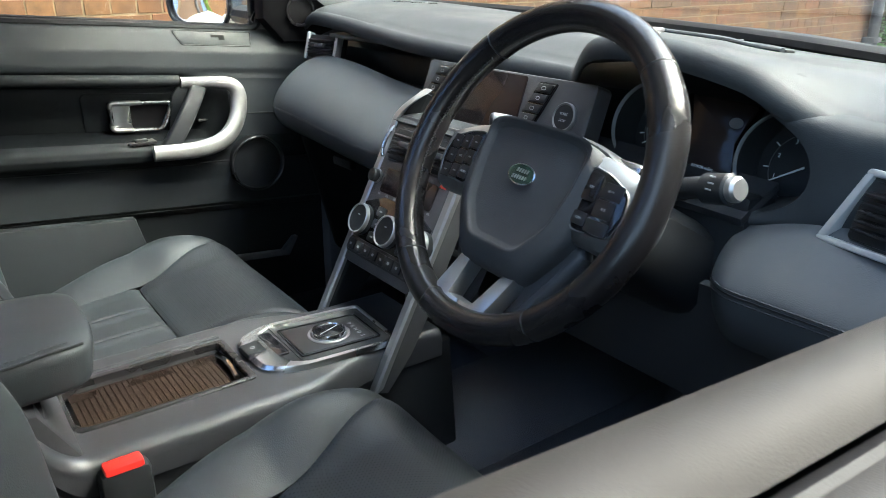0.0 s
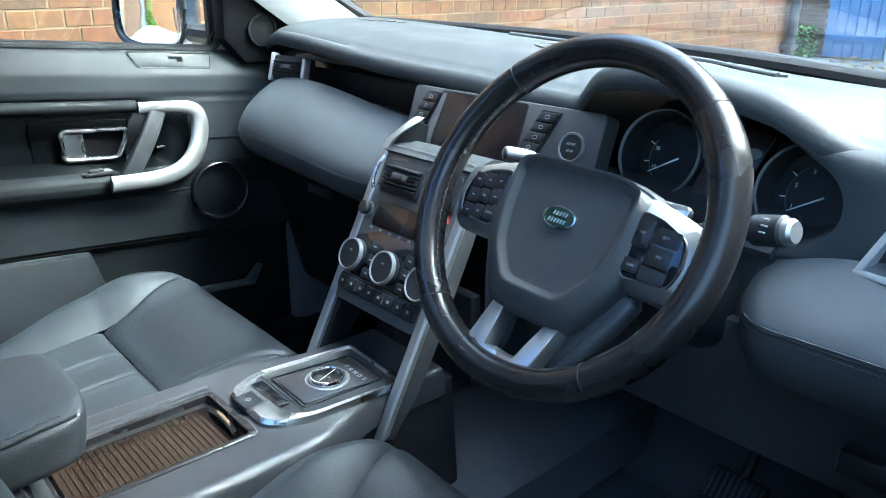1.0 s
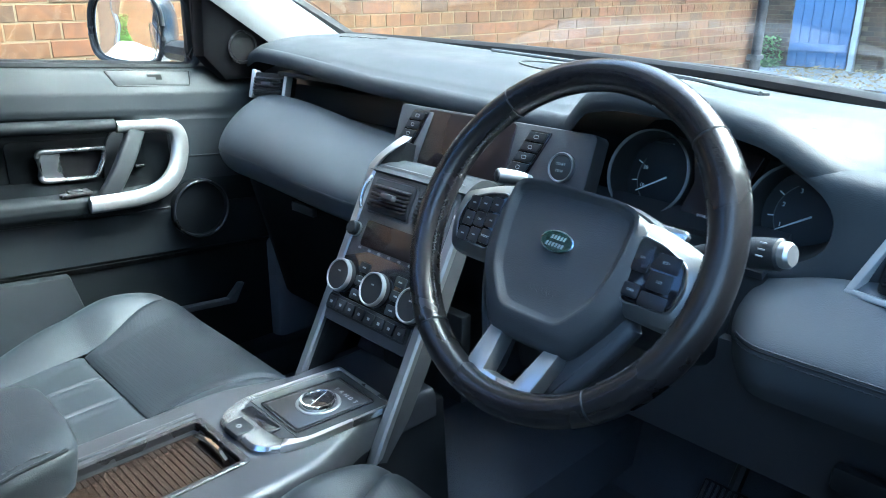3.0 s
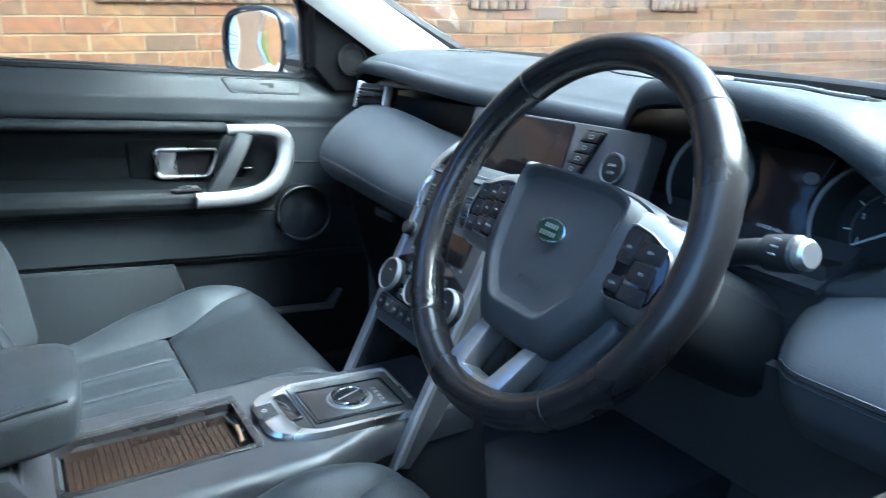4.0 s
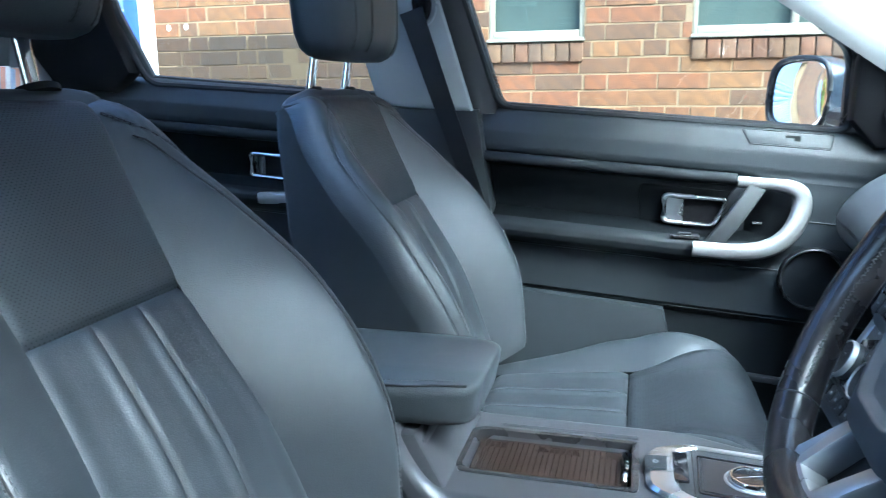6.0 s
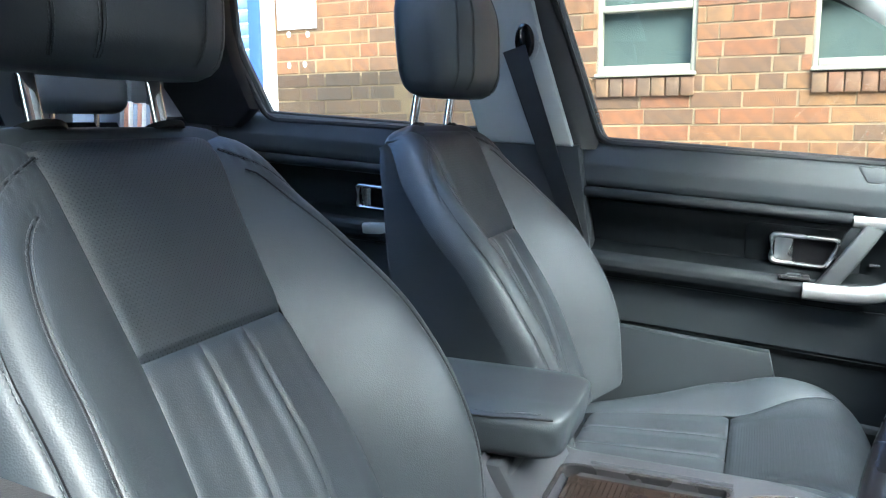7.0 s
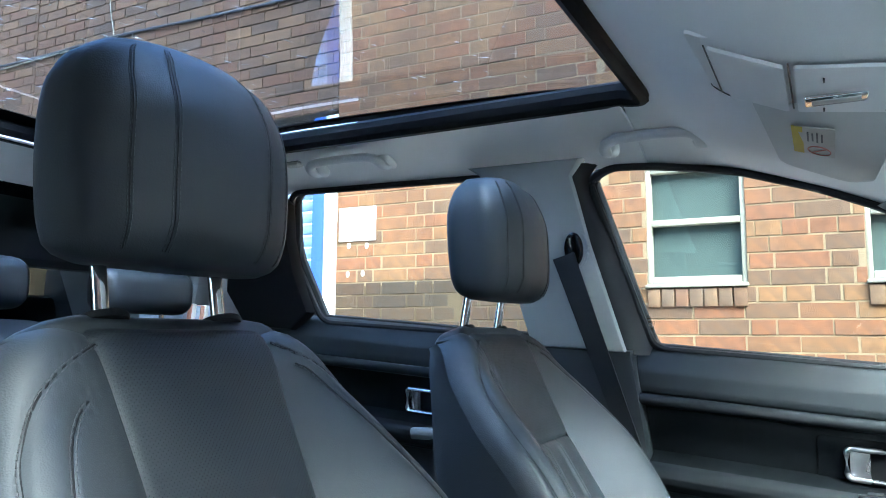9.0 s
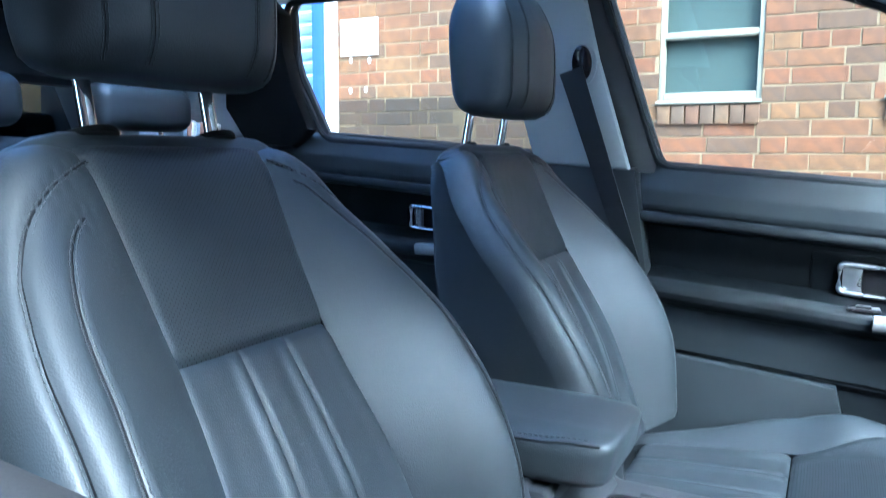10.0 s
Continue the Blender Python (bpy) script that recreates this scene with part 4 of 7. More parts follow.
def car_door(s, front):
    y0, y1 = (-0.53, 0.44) if front else (-1.495, -0.70)
    if s < 0 and front:
        label = "black leather-trimmed front passenger door, closed, with chrome pull"
    else:
        label = "black rear passenger door, closed" if not front and s < 0 else "black driver's side door with its window lowered" if front else "black rear door on the driver's side, closed"
    drop = -0.087 if s > 0 and front else 0.0
    P = lambda y, z, n=0.0: Vector((s * (door_x(z, y, front) - n), y, z + slope(y) + drop))

    def panel(z0, z1, nz, ny=60):
        return sheet(lambda u, v: P(lerp(y0, y1, u), lerp(z0, z1, v)), ny, nz, 0.006, flip=s > 0)

    d = part("front_door" if front else "rear_door", panel(1.078, 1.184, 24), M_DOOR, car, label)
    split = 0.105 if front else y1
    part("inset_panel", sheet(lambda u, v: P(lerp(y0, split, u), lerp(0.952, 1.078, v)), 60, 16, 0.006, flip=s > 0), M_SOFTD, d, "black recessed door panel, colour deepened for shade")
    if front:
        part("front_panel", sheet(lambda u, v: P(lerp(split, y1, u), lerp(0.952, 1.078, v)), 20, 16, 0.006, flip=s > 0), M_DOOR, d)
    part("armrest", panel(0.900, 0.952, 16), M_ROLL, d, "black padded armrest")
    part("lower_panel", panel(0.795, 0.900, 16), M_DOOR, d)
    part("base_panel", panel(0.42, 0.795, 24), M_ROLL, d)
    # outer skin and belt seal
    part("outer_skin", prism([(y0, 0.42), (y1, 0.42), (y1, 1.165 + drop + slope(y1)), (y0, 1.165 + drop + slope(y0))], 0, 0.02, lambda p, q, a: (s * (0.80 + a - max(0, q - 0.95) * 0.08), p, q), 0.004), M_PAINT, d)
    part("belt_seal", tube([(s * 0.762, lerp(y0, y1, i / 20), 1.184 + drop + slope(lerp(y0, y1, i / 20)) - 0.002) for i in range(21)], 0.009, 8), M_RUBBER, d)
    if s > 0 and front:
        cz = lambda y: 1.186 + drop + slope(y)
        part("door_cap", sheet(lambda u, v: (lerp(0.738, 0.776, v), lerp(y0, y1, u), cz(lerp(y0, y1, u)) + 0.006 * math.sin(3.14 * v) - 0.006 * v ** 3), 40, 12, 0.01), M_CAP, d, "warm grey padded door cap")
        part("window_slot", tube([(0.785, lerp(y0, y1, i / 20), cz(lerp(y0, y1, i / 20)) - 0.016) for i in range(21)], 0.009, 8), M_RUBBER, d)
        part("outer_cap", sheet(lambda u, v: (lerp(0.795, 0.838, v), lerp(y0, y1, u), cz(lerp(y0, y1, u)) + 0.004 * math.sin(3.14 * v) - 0.03 * v ** 2 - 0.013), 40, 12, 0.01), M_CAP, d)
    if s > 0 and front:
        return d, P
    win = FRONT_WIN if front else REAR_WIN
    ringp = fillet([(s * (side_x(z) - 0.0), y, z) for y, z in win], 0.035)
    part("window_frame", tube(ringp, 0.0085, 8, closed=True), M_RUBBER, d, "black window frame and seal")
    ringo = fillet([(s * (side_x(z) + 0.03), y, z + (0.012 if z > 1.3 else -0.01)) for y, z in win], 0.04)
    part("outer_frame", tube(ringo, 0.013, 8, closed=True), M_PLASTD, d)
    part("frame_web", loft([ringp, ringo], caps=False), M_RUBBER, d)
    if s < 0 or not front:
        gl = part("window_glass", prism([(y, z) for _, y, z in ringp], 0, 0.004, lambda p, q, a: (s * (side_x(q) + 0.012 + a), p, q)), M_GLASS, d, "closed clear side window")
        gl.visible_shadow = False
    # seams of the cushions
    for z in (0.899, 0.793):
        part("seam", tube([P(lerp(y0 + 0.01, y1 - 0.16 if front and z > 0.85 else y1 - 0.02, i / 40), z, 0.001) for i in range(41)], 0.0016, 6), M_PLASTD, d)
    return d, P


car_door(1, True)
car_door(1, False)
for s in (-1,):
    d, P = car_door(s, True)
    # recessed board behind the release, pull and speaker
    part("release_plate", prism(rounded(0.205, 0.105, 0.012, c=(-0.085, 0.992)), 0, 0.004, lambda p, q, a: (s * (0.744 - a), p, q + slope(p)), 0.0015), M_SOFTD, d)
    dz = lambda p, q, a: (s * (0.742 - a), p, q + slope(p) + 0.010)
    hole = fillet([(-0.138, 0.961), (-0.138, 1.017), (-0.018, 1.018), (-0.020, 1.000), (-0.040, 0.961)], 0.011)
    part("release_bezel", tube([dz(p.x, p.y, 0.016) for p in hole], 0.0052, 10, closed=True), M_CHROMES, d, "polished release bezel")
    part("bezel_skirt", loft([[dz(p.x, p.y, a) for p in hole] for a in (0.0, 0.015)], caps=False), M_PLASTG, d)
    part("release_well", prism(hole, 0, 0.0055, dz), M_SEAL, d)
    part("release_lever", sheet(lambda u, v: dz(lerp(-0.131, -0.100, u), lerp(0.967, 1.011, v), 0.0075 + 0.008 * math.sin(2.2 * u)), 12, 6, 0.003, flip=s < 0), M_CHROMES, d, "chrome release lever")
    part("release_lip", tube([(s * 0.732, lerp(-0.205, -0.035, i / 8), 0.953 + slope(lerp(-0.205, -0.035, i / 8))) for i in range(9)], 0.0035, 8), M_PLASTG, d)
    part("top_roll", tube([(s * 0.7035, lerp(-0.528, -0.001, i / 12), 1.0735 + slope(lerp(-0.528, -0.001, i / 12))) for i in range(13)], 0.0125, 12), M_ROLL, d, "black padded roll over the recess")
    part("seam", tube([P(lerp(0.137, 0.40, i / 12), 1.002, 0.0008) for i in range(13)], 0.0015, 6), M_PLASTD, d)
    # chrome loop: open towards the back, round at the front
    loop = smooth_poly([(0.0, 1.066), (0.06, 1.067), (0.104, 1.066), (0.1225, 1.048), (0.119, 1.012), (0.102, 0.974), (0.068, 0.944), (0.02, 0.931), (-0.03, 0.928), (-0.08, 0.927)], 3, closed=False)
    path = [Vector((s * (0.694 - 0.032 * step(0.35, 0.8, i / (len(loop) - 1))), p.x, p.y + slope(p.x) + 0.005)) for i, p in enumerate(loop)]
    n = len(path)
    part("pull_trim", tube(path, [0.0118 + 0.0068 * step(0.10, 0.45, i / n) - 0.0020 * step(0.6, 0.9, i / n) for i in range(n)], 14, flat=0.62, up=(1, 0, 0)), M_SILVER, d, "satin silver door pull surround")
    part("pull_backing", prism(smooth_poly([(-0.01, 1.07), (0.085, 1.065), (0.115, 1.04), (0.112, 1.00), (0.085, 0.95), (0.04, 0.925), (-0.03, 0.92)], 2), 0, 0.01, lambda p, q, a: (s * (0.742 - a), p, q + slope(p)), 0.002), M_PLASTD, d)
    grip = [Vector((s * (lerp(0.700, 0.676, k) - 0.014 * math.sin(math.pi * k)), lerp(0.040, -0.052, k), lerp(1.064, 0.932, k) + slope(0))) for k in [i / 12 for i in range(13)]]
    along = (grip[-1] - grip[0]).normalized()
    wide = Vector((0, along.z, -along.y)).normalized()
    part("pull_grip", loft([[p + wide * (q.x) + Vector((s * q.y, 0, 0)) for q in fillet([(-0.0165, -0.010), (0.0165, -0.010), (0.0165, 0.010), (-0.0165, 0.010)], 0.006)] for p in grip]), M_SOFTG, d, "black grip of the door pull")
    part("pocket_liner", prism(fillet([(0.035, 0.965), (0.085, 0.985), (0.092, 1.045), (0.055, 1.048)], 0.008), 0, 0.0025, lambda p, q, a: (s * (0.731 - a), p, q + slope(p)), 0.001), M_PLASTG, d)
    part("lock_button", box((s * 0.722, 0.048, 0.985 + slope(0)), (0.012, 0.026, 0.006), 0.002), M_CHROMES, d)
    part("window_switch", box((s * 0.692, -0.095, 0.9505 + slope(-0.1)), (0.034, 0.056, 0.006), 0.002), M_PLASTG, d)
    part("switch_key", box((s * 0.690, -0.095, 0.9545 + slope(-0.1)), (0.016, 0.026, 0.006), 0.002), M_PLASTD, d)
    # tray with the memory switch on the ledge
    lp = lambda p, q, a: (s * (0.7275 - a + q * 0.45), 0.092 + p, 1.161 + q + slope(0.09 + p))
    part("ledge_plate", prism(fillet([(-0.085, 0.012), (-0.070, -0.014), (0.076, -0.014), (0.082, 0.012)], 0.004), 0, 0.0012, lp, 0.0004), M_DOOR, d)
    part("ledge_joint", tube([lp(p.x, p.y, 0.0004) for p in fillet([(-0.087, 0.013), (-0.071, -0.0155), (0.077, -0.0155), (0.084, 0.013)], 0.004)], 0.0011, 6, closed=True), M_PLASTD, d)
    part("ledge_switch", prism([(-0.006, 0.006), (0.022, 0.006), (0.022, -0.004), (0.010, -0.004), (0.010, 0.001), (-0.006, 0.001)], 0, 0.0022, lp), M_SEAL, d)
    # speaker
    spk = lambda a, b, h: (s * (0.692 - h), 0.152 + a, 0.842 + b)
    part("speaker_ring", lathe([(0.064, -0.03), (0.063, 0.001), (0.0605, 0.003), (0.0575, 0.001), (0.056, -0.03)], spk, 40), M_PLASTG, d)
    part("speaker_grille", lathe([(0.0565, -0.010), (0.03, -0.006), (0.003, -0.004)], spk, 40), M_PLASTD, d)
    # map pocket
    pk = [(-0.50, 0.795), (-0.13, 0.792), (-0.112, 0.72), (-0.112, 0.45), (-0.50, 0.45)]
    part("map_pocket", prism(pk, 0, 0.03, lambda p, q, a: (s * (0.712 - a), p, q + slope(p)), 0.005), M_DOOR, d, "dark grey door pocket")
    part("pocket_trim", prism([(-0.50, 0.675), (0.20, 0.668), (0.23, 0.70), (0.24, 0.70), (0.215, 0.655), (-0.50, 0.662)], 0, 0.02, lambda p, q, a: (s * (0.722 - a), p, q + slope(p)), 0.003), M_PLAST, d)
    for i in range(4):
        part("glass_print", prism(rounded(0.030 if i else 0.022, 0.003, 0.0008, c=(-0.506, 1.246 - 0.0075 * i)), 0, 0.0008, lambda p, q, a: (s * (side_x(q) + 0.0105 - a), p, q)), M_PRINTG, d)
    part("glass_print", tube([(s * (side_x(1.235) + 0.010), -0.506 + 0.019 * math.cos(t), 1.235 + 0.0185 * math.sin(t)) for t in [6.2832 * i / 24 for i in range(24)]], 0.0007, 4, closed=True), M_PRINTG, d)
    # corner piece with tweeter
    sail = smooth_poly([(0.195, 1.10), (0.385, 1.10), (0.36, 1.20), (0.25, 1.315), (0.195, 1.315)], 1)
    part("mirror_corner", prism(sail, 0, 0.05, lambda p, q, a: (s * (side_x(q) - 0.045 + a), p, q), 0.012), M_SEAL, d, "black corner trim")
    tw = lambda a, b, h: (s * (0.696 - h), 0.282 + a, 1.168 + b)
    part("tweeter_ring", lathe([(0.034, -0.004), (0.034, 0.003), (0.029, 0.004), (0.028, -0.004)], tw, 32), M_PLASTG, d)
    part("tweeter_grille", lathe([(0.028, 0.0), (0.012, 0.002), (0.002, 0.0025)], tw, 32), M_SEAL, d)
    # door mirror
    nrm = Vector((s * -0.52, -0.85, 0.03)).normalized()
    hor = Vector((s * -0.86, 0.52, 0)).normalized()
    ver = nrm.cross(hor) if s > 0 else hor.cross(nrm)
    c = Vector((s * 0.945, 0.145, 1.205))
    out = smooth_poly([(-0.092, 0.03), (-0.075, 0.075), (0.02, 0.085), (0.095, 0.075), (0.10, -0.05), (0.05, -0.078), (-0.05, -0.075), (-0.085, -0.05)], 2)
    ring0 = [c + hor * p.x + ver * p.y + nrm * 0.012 for p in out]
    rings = [[c + hor * p.x * 0.9 + ver * p.y * 0.9 + nrm * 0.004 for p in out], ring0]
    for k in range(1, 6):
        t = k / 5
        rings.append([c + hor * p.x * (1.06 - 0.5 * t ** 2.2) + ver * p.y * (1.06 - 0.4 * t ** 2.2) - nrm * 0.13 * t - hor * 0.02 * t for p in out])
    hs = part("mirror_housing", loft(rings), M_PAINT, d, "dark blue door mirror housing")
    gl = loft([[c + hor * p.x * f + ver * p.y * f + nrm * h for p in out] for f, h in ((0.91, -0.002), (0.91, 0.0065), *((0.9 * (1 - k / 12), 0.0068 + 0.0040 * (1 - (1 - k / 12) ** 2)) for k in range(12)))])
    part("mirror_glass", gl, M_MIRROR, d, "convex mirror glass", sharp=60)
    part("mirror_rim", tube([c + hor * p.x * 0.97 + ver * p.y * 0.97 + nrm * 0.010 for p in out], 0.006, 8, closed=True), M_PLASTD, d)
    part("mirror_foot", tube([(s * 0.76, 0.24, 1.15), (s * 0.80, 0.235, 1.15), (s * 0.87, 0.215, 1.155)], [0.05, 0.042, 0.036], 10, flat=0.6), M_PLASTD, d)
    # rear door
    d, P = car_door(s, False)
    rz = lambda p, q, a: (s * (0.744 - a), p, q + slope(p))
    hole = [Vector(p) for p in rounded(0.092, 0.054, 0.008, c=(-1.04, 1.0))]
    part("release_bezel", tube([rz(p.x, p.y, 0.016) for p in hole], 0.0050, 10, closed=True), M_CHROMES, d, "polished release bezel")
    part("bezel_skirt", loft([[rz(p.x, p.y, a) for p in hole] for a in (0.0, 0.015)], caps=False), M_PLASTG, d)
    part("release_well", prism([(p.x, p.y) for p in hole], 0, 0.0055, rz), M_SEAL, d)
    part("release_lever", sheet(lambda u, v: rz(lerp(-1.079, -1.050, u), lerp(0.979, 1.021, v), 0.0075 + 0.008 * math.sin(2.2 * u)), 12, 6, 0.003, flip=s < 0), M_CHROMES, d, "chrome release lever")
    part("top_roll", tube([(s * 0.7035, lerp(-1.493, -0.702, i / 12), 1.0735 + slope(lerp(-1.493, -0.702, i / 12))) for i in range(13)], 0.0125, 12), M_ROLL, d, "black padded roll over the recess")
    part("pull_trim", box((s * 0.685, -0.985, 0.935 + slope(-0.98)), (0.03, 0.13, 0.03), 0.01), M_SILVER, d, "satin silver door pull")

# ---- front seats ----
def rest_w(t):
    return curve_at([(0, 0.225), (0.12, 0.25), (0.25, 0.262), (0.36, 0.25), (0.45, 0.224), (0.52, 0.196), (0.555, 0.170), (0.575, 0.146)], t)


def seam_half(t):
    return curve_at([(0, 0.135), (0.2, 0.112), (0.36, 0.098), (0.46, 0.102), (0.58, 0.112)], t)


def outer_line(t):
    """Double-sewn line over the shoulder and down the outer edge of the bolster."""
    return curve_at([(0.0, 0.92), (0.30, 0.925), (0.44, 0.925), (0.475, 0.90), (0.50, 0.86), (0.52, 0.79), (0.536, 0.69), (0.548, 0.60)], t)


def inner_line(t, k):
    """Double-sewn line that leaves the panel seam below the shoulder and runs down the bolster."""
    if k > 0:
        return curve_at([(0.0, 0.85), (0.30, 0.83), (0.36, 0.81), (0.42, 0.80), (0.45, 0.775), (0.48, 0.715), (0.50, 0.62), (0.51, 0.55)], t)
    return curve_at([(0.0, 0.87), (0.30, 0.85), (0.42, 0.82), (0.48, 0.775), (0.51, 0.71), (0.523, 0.58)], t)


def front_seat(cx, s, dy, label):
    """s: +1 where the outer side of the seat lies towards +x."""
    seat = thing("front_seat", (cx, -0.25 + dy, FLOOR), label, "car seat", "front seats")
    lean = radians(24)
    U, N = Vector((0, -math.sin(lean), math.cos(lean))), Vector((0, math.cos(lean), math.sin(lean)))
    B = Vector((cx, -0.475 + dy, 0.70))

    def rest(a, t, lift=0.0):
        """Backrest: a from -1 to 1 over the front, beyond that round the flank; t metres up the back."""
        w, m = rest_w(t), abs(a)
        high = curve_at([(0, 0.055), (0.15, 0.085), (0.3, 0.075), (0.42, 0.04), (0.5, 0.012), (0.58, 0.0)], t)
        seam = seam_half(t) / w
        d = high * step(seam - 0.1, 0.90, min(m, 1.0)) + 0.02 * math.exp(-((t - 0.2) / 0.13) ** 2) * (1 - 0.4 * m)
        d -= 0.020 * step(0.50, 0.60, t) ** 2
        if t < 0.552:
            d -= (0.0038 if a > 0 else 0.0026) * math.exp(-((m - outer_line(t)) * w / 0.0036) ** 2)
        if t < 0.522:
            d -= (0.0038 * step(0.506, 0.492, t) if a > 0 else 0.0026 * step(0.52, 0.49, t)) * math.exp(-((m - inner_line(t, a)) * w / 0.0036) ** 2)
        rr = lerp(0.05, 0.036, step(0.40, 0.57, t))
        if m > 0.80:
            k = min(1.0, (m - 0.80) / 0.20)
            d -= rr * (1 - math.sqrt(max(0.0, 1 - k * k)))
        x = w * min(m, 1.0)
        if m > 1:
            d = lerp(d, curve_at([(0, -0.10), (0.2, -0.125), (0.35, -0.108), (0.5, -0.084), (0.575, -0.080)], t) + (0.018 if s < 0 else 0.0), m - 1)
            x -= 0.02 * (m - 1)
        return B + U * t + N * (d + lift) + Vector((math.copysign(x, a), 0, 0))

    def patch(f, lo, hi, t0, t1, nu, nv, puff=0.006, pleats=(), rise=0.0):
        """A stuffed panel: dips at its edges and at the pleats."""
        def g(u, v):
            t = lerp(t0, t1, v)
            a = lerp(lo(t), hi(t), u)
            p = f(a, t)
            du = (f(hi(t), t) - f(lo(t), t)).length * min(u, 1 - u)
            dv = abs(t1 - t0) * min(v, 1 - v)
            lift = rise - puff * (math.exp(-du / 0.006) + math.exp(-dv / 0.006))
            for q in pleats:
                ends = 1 - math.exp(-dv / 0.02)
                lift -= 0.007 * ends * math.exp(-(((u - q) * 0.2) / 0.0035) ** 2)
                lift += 0.004 * ends * math.exp(-(((u - q - 0.05) * 0.2) / 0.007) ** 2)
            return f(a, t, lift)
        return g

    sh = lambda t: seam_half(t) / rest_w(t)
    fl, TOP = False, 0.563
    part("backrest_panel", sheet(patch(rest, lambda t: -sh(t), sh, 0.362, TOP, 40, 40), 44, 60, 0.003, flip=fl), M_PERF, seat, "perforated black leather")
    part("backrest_insert", sheet(patch(rest, lambda t: -sh(t), sh, 0.0, 0.360, 60, 60, pleats=(0.33, 0.64)), 110, 60, 0.003, flip=fl), M_LEATHER, seat, "pleated black leather")
    for k in (-1, 1):
        part("backrest_bolster", sheet(patch(rest, (lambda t: sh(t)) if k > 0 else (lambda t: -2.0), (lambda t: 2.0) if k > 0 else (lambda t: -sh(t)), 0.0, TOP, 60, 60), 150, 72, 0.003, flip=fl), M_LEATHER, seat)
        for off in (-0.0032, 0.0032):
            for sewn, top in ((outer_line, 0.546), (lambda t, k=k: inner_line(t, k), 0.494 if k > 0 else 0.517)):
                line = [rest(k * (sewn(t) + off / rest_w(t)), t, 0.0036) for t in [top * i / 90 for i in range(91)]]
                part("stitching", stitches(line, 0.0042, 0.0020, 0.0007), M_SEAM, seat)
                if off > 0:
                    part("bolster_seam", tube([rest(k * sewn(t), t, 0.0034) for t in [top * i / 90 for i in range(91)]], 0.0014, 6), M_SEAL, seat)
    # shell behind and rounded top
    def shell(u, v):
        t, a = lerp(0.0, TOP, v), lerp(-1, 1, u)
        p = rest(-2, t).lerp(rest(2, t), u)
        return p - N * 0.035 * (1 - a * a) * (1 - step(0.30, 0.56, t))
    part("seat_shell", sheet(shell, 20, 30, 0.01, flip=True), M_PLASTD, seat)
    edge = [rest(lerp(-2, 2, i / 60), TOP, -0.004) for i in range(61)]
    mid = B + U * TOP + N * -0.050
    caprings = [[mid + (p - mid) * f + U * h for p in edge] for f, h in ((1.0, -0.010), (0.99, -0.001), (0.955, 0.007), (0.89, 0.013), (0.78, 0.0175), (0.55, 0.021), (0.25, 0.022))]
    part("backrest_top", loft(caprings), M_LEATHER, seat, sharp=60)

    # cushion: t metres forward from the back
    C = Vector((cx, -0.49 + dy, 0.688))

    def cush_w(t):
        return curve_at([(0, 0.175), (0.12, 0.215), (0.3, 0.243), (0.42, 0.241), (0.5, 0.226), (0.56, 0.20)], t)

    def cushion(a, t, lift=0.0):
        w, m = cush_w(t), abs(a)
        high = curve_at([(0, 0.0), (0.12, 0.016), (0.24, 0.042), (0.32, 0.048), (0.42, 0.025), (0.5, 0.0)], t)
        if s < 0 and a > 0:
            high *= 0.4
        z = 0.055 * t + high * step(0.42, 0.88, min(m, 1.0)) + 0.024 * math.sin(math.pi * min(1, max(0, (t - 0.27) / 0.26))) * (1 - 0.35 * min(m, 1.0) ** 2)
        y = t
        if t > 0.40:
            k = min(1.0, (t - 0.40) / 0.12)
            z -= 0.10 * (1 - max(0.0, 1 - k ** 2.4) ** (1 / 2.4))
            y = 0.40 + 0.098 * k
        if t > 0.52:
            z -= (t - 0.52) * 1.0
        if m > 0.80:
            k = min(1.0, (m - 0.80) / 0.2)
            z -= 0.045 * (1 - math.sqrt(max(0.0, 1 - k * k)))
        x = w * min(m, 1.0)
        if m > 1:
            z -= (m - 1) * 0.11
        return C + Vector((math.copysign(x, a), y, z + lift))

    ch = lambda t: curve_at([(0, 0.62), (0.28, 0.55), (0.40, 0.72), (0.47, 0.86)], t)
    part("cushion_insert", sheet(patch(cushion, lambda t: -ch(t), ch, 0.02, 0.262, 60, 40, pleats=(0.33, 0.64)), 110, 40, 0.02), M_LEATHER, seat, "pleated black leather")
    part("cushion_panel", sheet(patch(cushion, lambda t: -ch(t), ch, 0.264, 0.56, 50, 50), 50, 56, 0.02), M_PERF, seat, "perforated black leather")
    for k in (-1, 1):
        part("cushion_bolster", sheet(patch(cushion, (lambda t: ch(t)) if k > 0 else (lambda t: -2.0), (lambda t: 2.0) if k > 0 else (lambda t: -ch(t)), 0.0, 0.56, 50, 50), 50, 56, 0.012), M_LEATHER, seat)
        part("seat_rail", box((cx + k * 0.19, -0.27 + dy, FLOOR + 0.03), (0.05, 0.62, 0.06), 0.008), M_PLASTD, seat)
        part("seat_valance", box((cx + k * 0.215, -0.26 + dy, 0.545), (0.04, 0.46, 0.19), 0.015), M_PLASTD, seat)
    part("seat_base", box((cx, -0.26 + dy, 0.53), (0.38, 0.44, 0.14), 0.02), M_PLASTD, seat)

    # headrest
    foot = B + U * 0.575 + N * -0.038
    H = foot + (Vector((-0.006, 0.024, 0)) if s < 0 else Vector())
